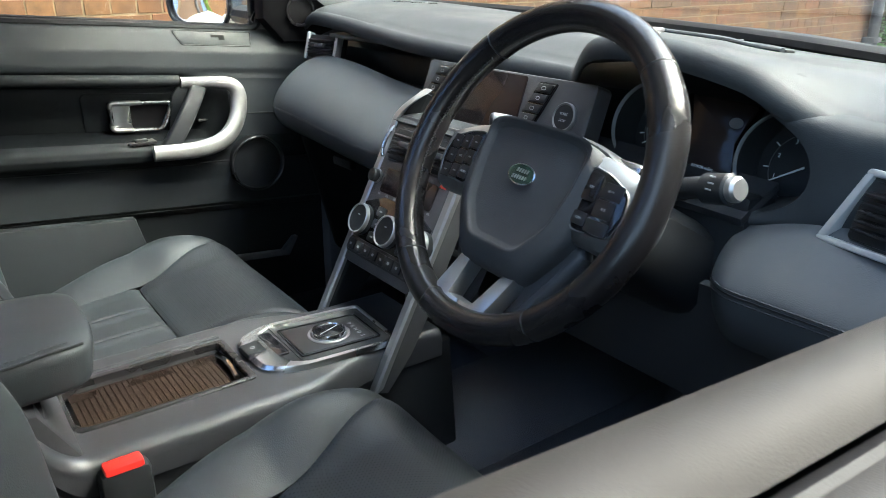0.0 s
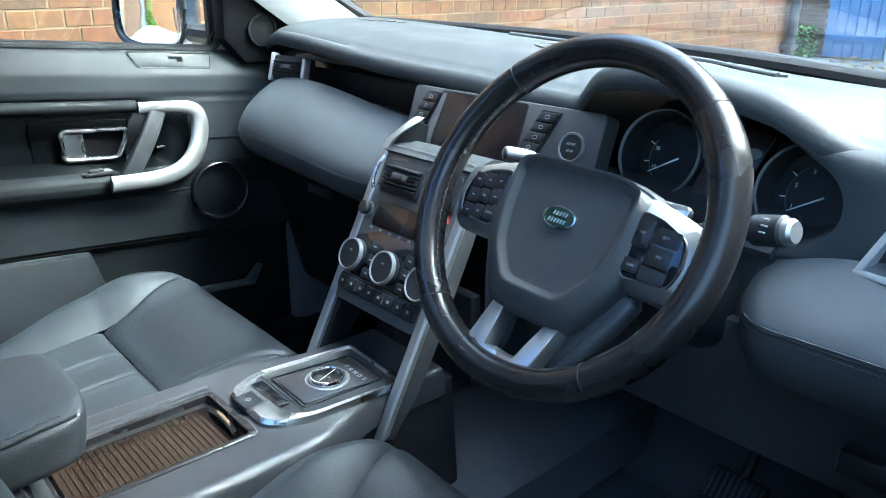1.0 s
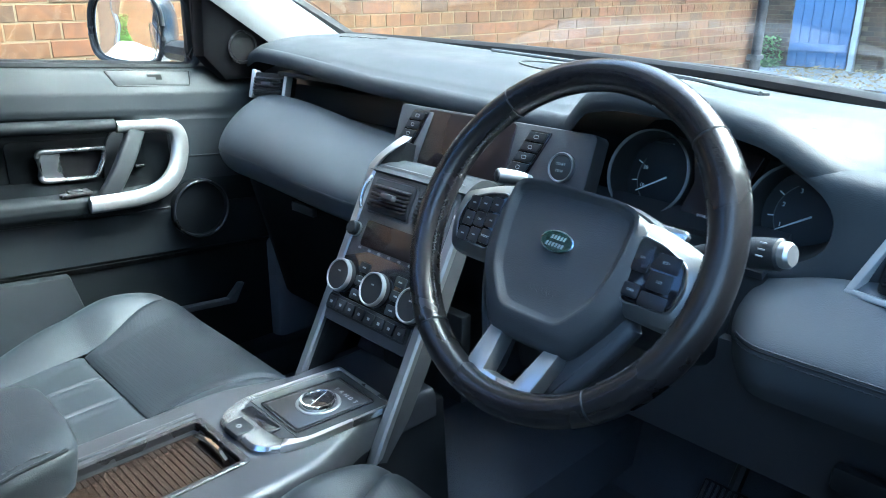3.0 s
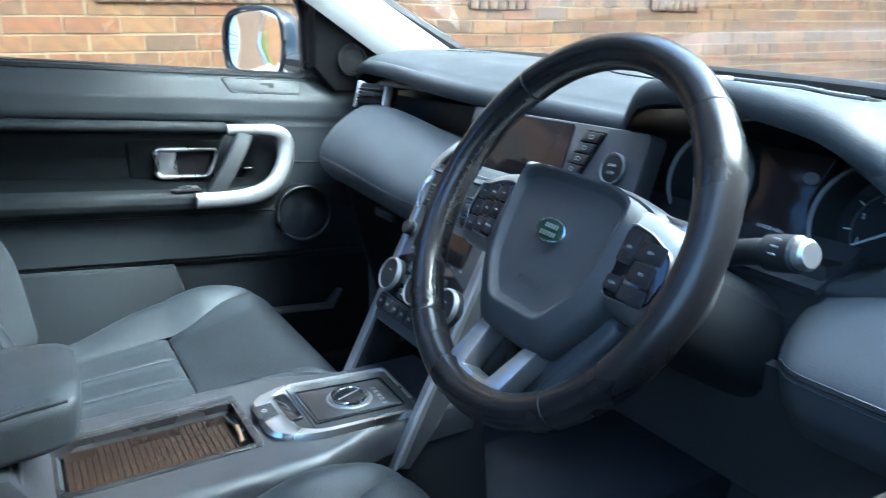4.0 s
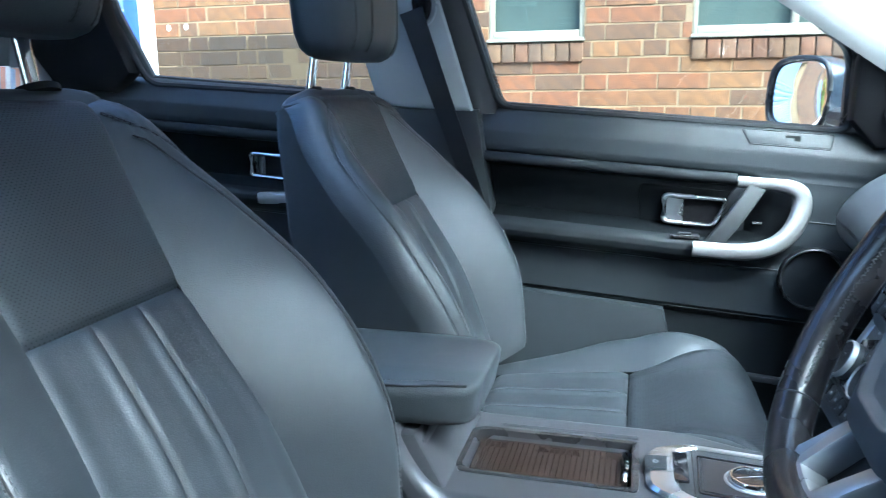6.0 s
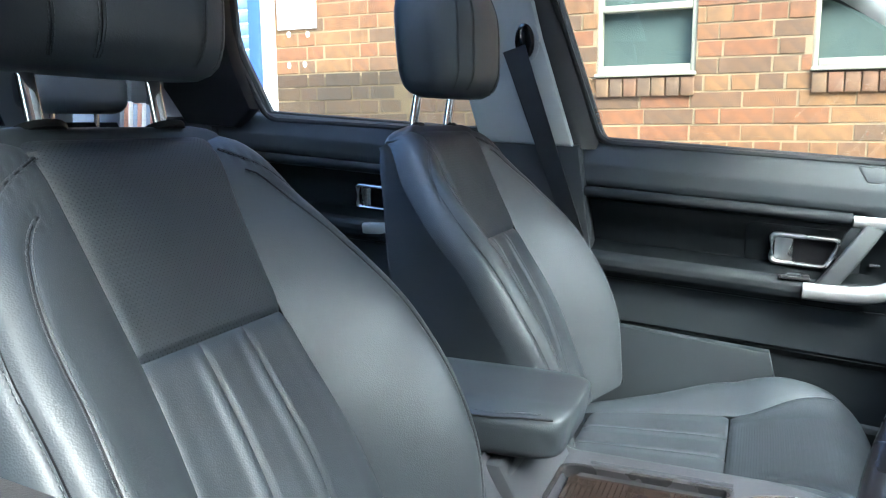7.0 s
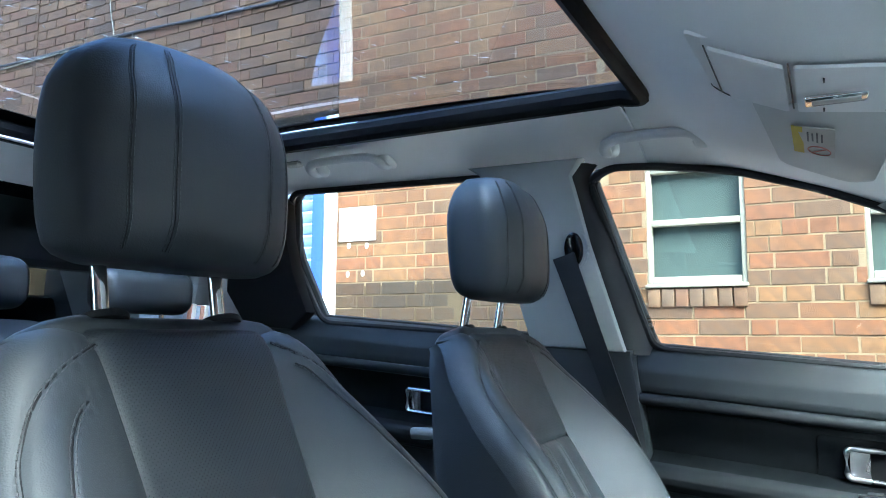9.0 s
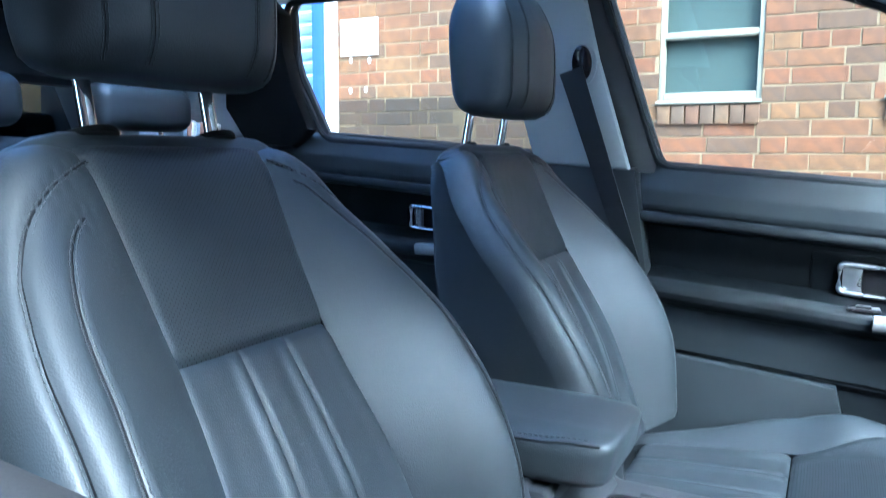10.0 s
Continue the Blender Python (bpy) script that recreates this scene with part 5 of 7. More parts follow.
    for k in (-1, 1):
        p = foot + Vector((k * 0.073, 0, 0.002)) + N * (0.005 if s > 0 else -0.003)
        top = H + Vector((k * 0.073, -0.012, 0.10))
        part("headrest_post", tube([p.lerp(top, f) for f in (-0.2, 0.0, 0.5, 1.0)], 0.0075, 12), M_CHROME, seat, "polished headrest post")
        part("post_collar", lathe([(0.0245, -0.008), (0.0255, -0.0035), (0.0245, -0.0015), (0.010, -0.0005)], lambda a, b, h, p=p: p + Vector((a, 0, 0)) + N * (b * 0.72 + 0.004) + U * (h + 0.0085), 24), M_SEAL, seat)
    hc = H + Vector((0, 0.011, 0.058))

    def head(th, v, lift=0.0):
        """th: round the headrest from above; v: 0 at the bottom, 1 at the top."""
        hw = 0.135 * curve_at([(0, 0.78), (0.025, 0.89), (0.07, 0.955), (0.4, 1.0), (0.75, 0.96), (0.92, 0.86), (1, 0.68)], v)
        hd = 0.062 * curve_at([(0, 0.42), (0.04, 0.68), (0.10, 0.84), (0.2, 0.95), (0.6, 1.0), (0.9, 0.72), (1, 0.40)], v)
        c, q = math.cos(th), math.sin(th)
        e = 0.62
        x = hw * math.copysign(abs(c) ** e, c)
        y = hd * math.copysign(abs(q) ** e, q)
        y += 0.012 * (1 - (x / 0.135) ** 2) * (1 if q > 0 else 0) - 0.05 * v * v * 0.25
        z = 0.213 * v - 0.015 * (x / 0.135) ** 2 * step(0.6, 1, v)
        r = Vector((x, y, 0))
        return hc + Vector((x, y, z)) + (r.normalized() * lift if r.length else Vector())

    n = 56
    rings = [[head(2 * math.pi * i / n, v) for i in range(n)] for v in [0, 0.03, 0.07] + [0.12 + 0.78 * j / 18 for j in range(19)] + [0.94, 0.97, 0.99, 1.0]]
    part("headrest", loft(rings), M_LEATHER, seat, "black leather headrest", sharp=60)
    for k in (-1, 1):
        for th in (0.88, 1.28):
            ang = th if k > 0 else math.pi - th
            line = [head(ang, lerp(0.05, 0.97, i / 40), 0.0006) for i in range(41)]
            part("headrest_seam", tube(line, 0.0006, 6), M_PLASTD, seat)
            for o in (-0.026, 0.026):
                part("stitching", stitches([head(ang + o, lerp(0.05, 0.97, i / 40), 0.0005) for i in range(41)], 0.0036, 0.0018, 0.0006), M_SEAM, seat)
    return seat


front_seat(0.36, 1, 0.0, "black leather driver's seat with perforated centre and headrest")
front_seat(-0.332, -1, 0.035, "black leather front passenger seat with perforated centre and headrest")

# ---- rear bench ----
bench = thing("rear_seat", (0, -1.45, FLOOR), "black leather rear bench seat with headrests", "car seat")
for cx, w in ((-0.45, 0.48), (0.03, 0.40), (0.45, 0.40)):
    part("backrest", sheet(lambda u, v, cx=cx, w=w: (cx + w / 2 * lerp(-1, 1, u), -1.42 - 0.16 * v - 0.05 * step(0.85, 1, v) - 0.02 * lerp(-1, 1, u) ** 4, lerp(0.65, 1.235, v) - 0.02 * lerp(-1, 1, u) ** 6), 24, 24, 0.09, flip=True), M_LEATHER, bench)
    part("cushion", box((cx, -1.22, 0.66), (w - 0.01, 0.46, 0.14), 0.05, 4), M_LEATHER, bench)
for cx, wide in ((-0.357, 0.27), (0.06, 0.24), (0.46, 0.26)):
    part("headrest", box((cx, -1.60, 1.306), (wide, 0.09, 0.105), 0.036, 5), M_LEATHER, bench, "low black headrest", sharp=60)
    for k in (-1, 1):
        part("headrest_post", tube([(cx + k * 0.06, -1.60, 1.20), (cx + k * 0.06, -1.60, 1.26)], 0.006, 10), M_CHROME, bench)

# ---- dashboard ----
dash = thing("dashboard", (0, 0.4, 0.8), "dark grey soft-touch dashboard with instrument hood and centre stack", "dashboard")


TILT = 0.04  # the car leans a little to the driver's side


def hood(x):
    """Where the instrument hood swells: 0 to 1."""
    return curve_at([(0.165, 0.0), (0.235, 0.86), (0.29, 1.0), (0.34, 1.0), (0.437, 0.78), (0.47, 0.46), (0.51, 0.08), (0.53, 0.0)], x)


def edge_y(x):
    return 0.268 + 0.03 * step(0.2, 0.65, abs(x)) * (x < 0) - 0.045 * hood(x)


def edge_z(x):
    return 1.118 + 0.006 * step(0.2, 0.6, -x) + 0.058 * hood(x)


def top_pad(u, v):
    x = lerp(-0.715, 0.715, u)
    yb = 0.775 - 0.20 * (x / 0.7) ** 2
    if v < 0.82:
        k = v / 0.82
        y = lerp(yb, edge_y(x) + 0.012, k)
        z = curve_at([(0, edge_z(x) + 0.012), (0.04, edge_z(x) + 0.022 - 0.014 * hood(x)), (0.12, 1.154 + 0.014 * hood(x)), (0.2, 1.154), (0.30, 1.149), (0.42, 1.137), (0.60, 1.122)], y - edge_y(x))
    else:
        k = (v - 0.82) / 0.18
        a = k * math.pi / 2 * 1.4
        y = edge_y(x) + 0.012 - 0.012 * math.sin(a)
        z = edge_z(x) + 0.012 * math.cos(a)
    return x, y, z - 0.02 * step(0.66, 0.72, abs(x)) - TILT * x


part("top_pad", sheet(top_pad, 110, 50, 0.007), M_PAD, dash, "dark grey grained top pad")
# demister slots and sensor, following the pad
def pad_z(x, y):
    return curve_at([(0.12, 1.154), (0.2, 1.154), (0.30, 1.149), (0.42, 1.137), (0.60, 1.122)], y - edge_y(x)) - TILT * x + 0.0075


def slot_y(x):
    return 0.662 - 0.22 * (x + 0.02) ** 2 if x < 0 else 0.662 - 0.16 * x - 0.55 * x * x


for x0, x1 in ((-0.30, -0.035), (0.015, 0.295)):
    part("demister_vent", prism(rounded(x1 - x0, 0.034, 0.008, c=((x0 + x1) / 2, 0)), -0.003, 0.0035, lambda p, q, a: (p, slot_y(p) + q, pad_z(p, slot_y(p) + q) + a), 0.001), M_PLASTD, dash, "black demister slot")
    part("vent_lip", tube([(lerp(x0, x1, i / 16), slot_y(lerp(x0, x1, i / 16)) - 0.021, pad_z(lerp(x0, x1, i / 16), slot_y(lerp(x0, x1, i / 16)) - 0.021) + 0.002) for i in range(17)], 0.004, 8), M_SOFT, dash)
    for i in range(6):
        bx = lerp(x0, x1, (i + 0.5) / 6)
        part("vent_bar", box((bx, slot_y(bx), pad_z(bx, slot_y(bx)) + 0.0025), (0.003, 0.026, 0.003), 0.001), M_PLAST, dash)
part("sun_sensor", lathe([(0.018, -0.004), (0.017, 0.007), (0.010, 0.013), (0.001, 0.014)], lambda a, b, h: (-0.03 + a, 0.612 + b, pad_z(-0.03, 0.612) + h), 20), M_GLOSS, dash)
part("sensor_base", box((-0.015, 0.615, pad_z(-0.015, 0.615)), (0.075, 0.034, 0.008), 0.003), M_SILVER, dash)
part("speaker_line", tube([(0.02 + 0.13 * math.cos(t), 0.50 + 0.06 * math.sin(t), pad_z(0.02 + 0.13 * math.cos(t), 0.50 + 0.06 * math.sin(t)) + 0.0004) for t in [math.pi * (0.55 + 1.0 * i / 30) for i in range(31)]], 0.0017, 6), M_PLASTD, dash)
for i in range(5):
    part("side_demister", box((-0.60 + 0.018 * i, 0.475 + 0.012 * i, pad_z(-0.60 + 0.018 * i, 0.475 + 0.012 * i) - 0.0015), (0.013, 0.018, 0.006), 0.002), M_PLASTD, dash)

# shelf
part("shelf_back", box((-0.35, 0.41, 1.09), (0.44, 0.02, 0.10), 0.004), M_PLASTD, dash)
part("shelf_floor", prism([(0.258, 1.046), (0.42, 1.038), (0.42, 1.028), (0.258, 1.036)], -0.56, -0.13, lambda p, q, a: (a, p + 0.02 * step(0.2, 0.6, -a), q), 0.002), M_PLASTD, dash)
part("shelf_roof", box((-0.35, 0.35, 1.124), (0.44, 0.13, 0.008), 0.002), M_PLASTD, dash)
part("shelf_lip", tube([(x, edge_y(x) - 0.018, 1.059 - 0.016 * step(0.50, 0.15, -x) + 0.012 * step(0.15, 0.6, -x)) for x in [lerp(-0.545, -0.15, i / 20) for i in range(21)]], 0.0045, 8), M_PLASTD, dash)


# padded glovebox front
GLOVE = smooth_poly([(0.268, 1.071), (0.235, 1.064), (0.180, 1.030), (0.1405, 0.978), (0.152, 0.935), (0.190, 0.910), (0.235, 0.907)], 3, closed=False)


def glove(u, v):
    x = lerp(-0.695, -0.088, u)
    k = v * (len(GLOVE) - 1)
    i = min(int(k), len(GLOVE) - 2)
    p = GLOVE[i].lerp(GLOVE[i + 1], k - i)
    end = max(0.0, (-x - 0.56) / 0.135)
    q, z = p.x + 0.085 * end ** 2.5 + 0.012 * step(0.2, 0.6, -x), p.y + 0.012 * step(0.15, 0.6, -x)
    z -= 0.016 * step(0.50, 0.15, -x) * max(0.0, min(1.0, (p.y - 0.95) / 0.1))
    z = lerp(z, 0.995, 0.35 * end ** 3)
    return x, q, z


part("glovebox_pad", sheet(glove, 70, 60, 0.012, flip=True), M_GLOVE, dash, "padded grey glovebox front with twin stitching")
for dv in (-0.007, 0.007):
    part("stitching", stitches([Vector(glove(u, 0.53 + dv)) + Vector((0, -0.0006, 0)) for u in [lerp(0.02, 0.99, i / 60) for i in range(61)]], 0.005, 0.0025, 0.0006), M_THREAD, dash)
part("glovebox_seam", tube([Vector(glove(u, 0.53)) + Vector((0, -0.0002, 0)) for u in [lerp(0.01, 0.995, i / 60) for i in range(61)]], 0.0008, 6), M_PLASTD, dash)
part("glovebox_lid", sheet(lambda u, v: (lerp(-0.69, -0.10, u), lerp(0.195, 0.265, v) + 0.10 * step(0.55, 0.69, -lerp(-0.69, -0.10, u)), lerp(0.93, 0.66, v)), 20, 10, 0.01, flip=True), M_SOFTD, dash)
part("glovebox_latch", box((-0.36, 0.192, 0.905), (0.07, 0.012, 0.018), 0.004), M_PLASTD, dash)
part("dash_carcass", box((0, 0.52, 0.92), (1.38, 0.34, 0.36), 0.02), M_PLASTD, dash)


def vent(c, w, h, parent, tilt=0.35, slats=5, yaw=0.0):
    """Air vent with silver frame, slats and a tab."""
    R = Matrix.Translation(c) @ Matrix.Rotation(yaw, 4, "Z") @ Matrix.Rotation(-tilt, 4, "X")
    put = lambda p, q, a: R @ Vector((p, -a, q))
    part("vent_frame", prism(rounded(w, h, 0.006), -0.03, 0.004, put, 0.002), M_PLASTD, parent)
    for k in range(slats):
        q = lerp(-h / 2 + 0.008, h / 2 - 0.008, (k + 0.5) / slats)
        part("vent_slat", moved(box((0, 0, 0), (w - 0.012, 0.016, 0.0035), 0.001), R @ Matrix.Translation((0, -0.004, q)) @ Matrix.Rotation(0.35, 4, "X")), M_PLASTG, parent)
    part("vent_tab", moved(box((0, 0, 0), (0.026, 0.012, 0.009), 0.002), R @ Matrix.Translation((0.005, -0.014, 0))), M_DECK, parent)
    return put


put = vent((-0.597, 0.283, 1.098), 0.085, 0.048, dash, yaw=0.25, tilt=0.3)
for sx in (-1, 1):
    part("vent_trim", prism(rounded(0.009, 0.058, 0.004, c=(sx * 0.045, 0)), -0.01, 0.008, put, 0.002), M_VENTTRIM, dash)
put0 = vent((0.622, 0.240, 1.037), 0.105, 0.060, dash, yaw=-0.2, tilt=0.3, slats=5)
put = lambda p, q, a: put0(p + 0.36 * q, q, a)
for sx in (-1, 1):
    part("vent_trim", prism(rounded(0.009, 0.072, 0.004, c=(sx * 0.062, 0)), -0.01, 0.010, put, 0.002), M_VENTTRIM, dash, "bright vent frame")
for sz in (-1, 1):
    part("vent_trim", prism(rounded(0.133, 0.007, 0.003, c=(0, sz * 0.0365)), -0.01, 0.010, put, 0.002), M_VENTTRIM, dash, "bright vent frame")

# centre stack: leaning plane
SL = 0.53
stack = lambda x, z, n=0.0: Vector((x, 0.077 + (z - 0.898) * SL - n * 0.883, z + n * 0.468))
L2 = 1.1317
part("stack_panel", prism(rounded(0.186, 0.215, 0.008, c=(0, 0)), -0.04, 0.0, lambda p, q, a: stack(p, 0.935 + q, a), 0.003), M_PLAST, dash, "charcoal centre stack panel")
part("stack_hood", sheet(lambda u, v: stack(lerp(-0.10, 0.10, u), 1.032, 0.004) + Vector((0, 0.075 * v, 0.012 * math.sin(math.pi * min(1, v * 1.2)))), 16, 12, 0.02), M_PAD, dash)
for cx, w in ((-0.034, 0.088), (0.052, 0.062)):
    c = stack(cx, 1.001)
    put = vent(c, w, 0.05, dash, tilt=0.487, slats=6)
    part("vent_surround", prism(rounded(w + 0.006, 0.056, 0.006), -0.02, 0.001, put, 0.001), M_PLAST, dash)
part("vent_wheel", tube([stack(-0.086 - 0.004 * math.cos(t), 1.001 + 0.022 * math.sin(t), 0.004 + 0.006 * math.cos(t)) for t in [lerp(-1.4, 1.4, i / 12) for i in range(13)]], 0.0028, 8), M_CHROMES, dash, "bright vent thumb wheel")
part("climate_display", prism(rounded(0.135, 0.034, 0.005, c=(0.0, 0)), 0, 0.0015, lambda p, q, a: stack(p, 0.950 + q, a), 0.0005), M_DISPLAY, dash, "dark climate display")
part("climate_panel", prism(smooth_poly([(-0.088, 0.028), (0.088, 0.028), (0.088, -0.03), (0.05, -0.042), (-0.05, -0.042), (-0.088, -0.03)], 1), 0, 0.003, lambda p, q, a: stack(p, 0.90 + q, a), 0.001), M_GLOSS, dash, "gloss black climate panel")
for kx in (-0.074, 0.003, 0.082):
    kp = lambda a, b, h, kx=kx: stack(kx + a, 0.888 + b / L2, h)
    part("climate_knob", lathe([(0.0245, 0.0), (0.0245, 0.008), (0.0235, 0.0145)], kp, 36), M_PLASTD, dash, "black climate knob with silver rim")
    part("knob_rim", lathe([(0.0246, 0.010), (0.0240, 0.0155), (0.0225, 0.0165), (0.0214, 0.0155), (0.0214, 0.012)], kp, 36), M_SILVER, dash, "silver knob rim")
    part("knob_face", lathe([(0.0218, 0.010), (0.0212, 0.0140), (0.004, 0.0145), (0.001, 0.0145)], kp, 32), M_PLASTD, dash)
    part("knob_mark", prism(rounded(0.006, 0.002, 0.0006), 0.0145, 0.0149, lambda p, q, a, kp=kp: kp(p, q + 0.006, a)), M_MARK, dash)
for bx in (-0.036, 0.043):
    for bz in (0.908, 0.890, 0.872):
        part("climate_button", prism(rounded(0.022, 0.013, 0.002), 0, 0.005, lambda p, q, a, bx=bx, bz=bz: stack(bx + p, bz + q, a), 0.001), M_PLASTD, dash)
        part("button_mark", prism(rounded(0.007, 0.002, 0.0008), 0.005, 0.0054, lambda p, q, a, bx=bx, bz=bz: stack(bx + p, bz + q, a)), M_MARK, dash)
for i in range(7):
    bx = lerp(-0.066, 0.066, i / 6)
    part("upper_mark", prism(rounded(0.006, 0.003, 0.001), 0.0, 0.0005, lambda p, q, a, bx=bx: stack(bx + p, 0.930 + q, a + 0.0002)), M_MARK, dash)
part("switch_strip", prism(rounded(0.176, 0.022, 0.004), 0, 0.005, lambda p, q, a: stack(p, 0.852 + q, a), 0.001), M_PLASTD, dash, "black switch row")
for i in range(8):
    bx = lerp(-0.076, 0.076, i / 7)
    part("row_button", prism(rounded(0.019, 0.015, 0.002), 0.005, 0.008, lambda p, q, a, bx=bx: stack(bx + p, 0.852 + q, a), 0.001), M_PLASTD, dash)
    part("button_mark", prism(rounded(0.005, 0.0035, 0.001), 0.008, 0.0084, lambda p, q, a, bx=bx: stack(bx + p, 0.852 + q, a)), M_MARK, dash)
vk = lambda a, b, h: stack(-0.085 + a, 0.951 + b / L2, h)
part("volume_knob", lathe([(0.0105, 0.0), (0.0105, 0.012), (0.009, 0.014), (0.002, 0.0145)], vk, 24), M_PLASTD, dash)
part("knob_ring", lathe([(0.0112, 0.001), (0.0112, 0.005), (0.0104, 0.005), (0.0104, 0.001)], vk, 24), M_SILVER, dash)
part("hazard_switch", prism([(0.0, 0.006), (-0.007, -0.006), (0.007, -0.006)], 0, 0.003, lambda p, q, a: stack(0.076 + p, 0.972 + q, a), 0.001), M_RED, dash, "red hazard switch")
# silver side struts of the stack
for s in (-1, 1):
    sx = lambda q, s=s: s * (0.099 - 0.034 * step(1.035, 1.082, q))
    front = smooth_poly([(0.180, 1.074), (0.170, 1.070), (0.156, 1.052), (0.118, 0.975), (0.042, 0.831), (-0.010, 0.732), (-0.026, 0.70)], 2, closed=False)
    back = [(-0.005, 0.694), (0.05, 0.744), (0.10, 0.80), (0.16, 0.86), (0.21, 0.98), (0.21, 1.064)]
    if s > 0:
        front, back = [p for p in front if p.y < 1.012], [(-0.005, 0.694), (0.036, 0.744), (0.068, 0.80), (0.098, 0.86), (0.138, 0.94), (0.164, 1.005)]
    # The passenger flank's black plastic puts the shade of that side into colour.
    part("strut_flank", prism([(p.x + 0.004, p.y) for p in front] + back, -0.0075, 0.0075, lambda p, q, a: (sx(q) + a, p, q), 0.002), M_STRUT if s > 0 else M_PLASTD, dash, "strut of the centre stack, coloured darker on the shaded passenger side")
    part("strut_trim", loft([[(sx(p.y) + w * 0.0092, p.x + dd, p.y + dd * 0.5) for w, dd in ((-1, 0.012), (-1, 0.001), (-0.6, -0.003), (0.6, -0.003), (1, 0.001), (1, 0.012))] for p in front]), M_SILVER, dash, "satin silver strip along the strut")
part("stack_cavity", box((0, 0.16, 0.78), (0.18, 0.02, 0.14), 0.004), M_PLASTD, dash)

# screen and its button banks
scr = lambda x, z, n=0.0: Vector((x, 0.238 + (z - 1.08) * 0.35 - n * 0.944, z + n * 0.33))
part("screen_panel", prism(rounded(0.375, 0.098, 0.008, c=(0.04, 1.066)), -0.03, 0.0, lambda p, q, a: scr(p, q, a), 0.003), M_PLAST, dash, "charcoal screen panel")
part("touch_screen", prism(rounded(0.176, 0.094, 0.004, c=(0.008, 1.065)), 0, 0.002, lambda p, q, a: scr(p, q, a), 0.0006), M_DISPLAY, dash, "dark touch screen, switched off")
part("screen_trim", prism([(-0.106, 1.022), (-0.084, 1.022), (-0.068, 1.108), (-0.077, 1.108)], 0, 0.003, lambda p, q, a: scr(p, q, a), 0.001), M_GREYP, dash)
for cx in (-0.108, 0.128):
    part("button_bank", prism(rounded(0.036, 0.058, 0.003, c=(cx, 1.079)), 0, 0.003, lambda p, q, a: scr(p + (q - 1.079) * 0.45, q, a), 0.001), M_GLOSS, dash)
    for i in range(4):
        zz = 1.079 + (i - 1.5) * 0.0137
        part("bank_button", prism(rounded(0.030, 0.0115, 0.0015, c=(cx, zz)), 0.003, 0.0062, lambda p, q, a: scr(p + (q - 1.079) * 0.45, q, a), 0.001), M_PLASTD, dash)
        part("button_mark", tube([scr(cx + (zz - 1.079) * 0.45 + p, zz + q, 0.0064) for p, q in rounded(0.0075 if i % 2 else 0.006, 0.0042, 0.0014, 3)], 0.00045, 4, closed=True), M_MARK, dash)
sb = lambda a, b, h: scr(0.186 + a, 1.069 + b / 1.06, h)
part("start_ring", lathe([(0.0198, 0), (0.0198, 0.004), (0.0188, 0.0052), (0.0172, 0.0042), (0.0170, 0)], sb, 36), M_DULL, dash, "silver ring of the start button")
part("start_button", lathe([(0.0170, 0), (0.0166, 0.004), (0.001, 0.0045)], sb, 32), M_PLASTD, dash)
for text, dz in (("START", 0.004), ("STOP", -0.005)):
    writing("start_writing", text, 0.0050, lambda x, y, h, dz=dz: sb(x, y + dz, 0.0048 + h), M_MARK, dash)

# instruments
ins = lambda x, z, n=0.0: Vector((x, 0.300 + (z - 1.065) * 0.35 - n * 0.944, z + n * 0.33))
BACK = smooth_poly([(0.19, 1.0), (0.19, 1.10), (0.25, 1.15), (0.48, 1.15), (0.57, 1.09), (0.57, 0.99)], 1)
part("binnacle", prism(BACK, -0.060, -0.048, lambda p, q, a: ins(p, q, a), 0.002), M_PLASTD, dash, "black instrument panel")
part("centre_display", prism(fillet([(0.322, 1.015), (0.336, 1.066), (0.322, 1.110), (0.411, 1.108), (0.397, 1.062), (0.411, 1.012)], 0.004), -0.02, 0.0, lambda p, q, a: ins(p, q, a), 0.001), M_DISPLAY, dash, "dark driver display between the dials")
part("binnacle_wall", sheet(lambda u, v: (lambda p: Vector((p[0], p[1], p[2])))((lerp(0.215, 0.575, u), lerp(edge_y(lerp(0.215, 0.575, u)) + 0.005, 0.335, v), edge_z(lerp(0.215, 0.575, u)) - TILT * lerp(0.215, 0.575, u) - 0.004 - 0.004 * v)), 30, 8, 0.004), M_RUBBER, dash)
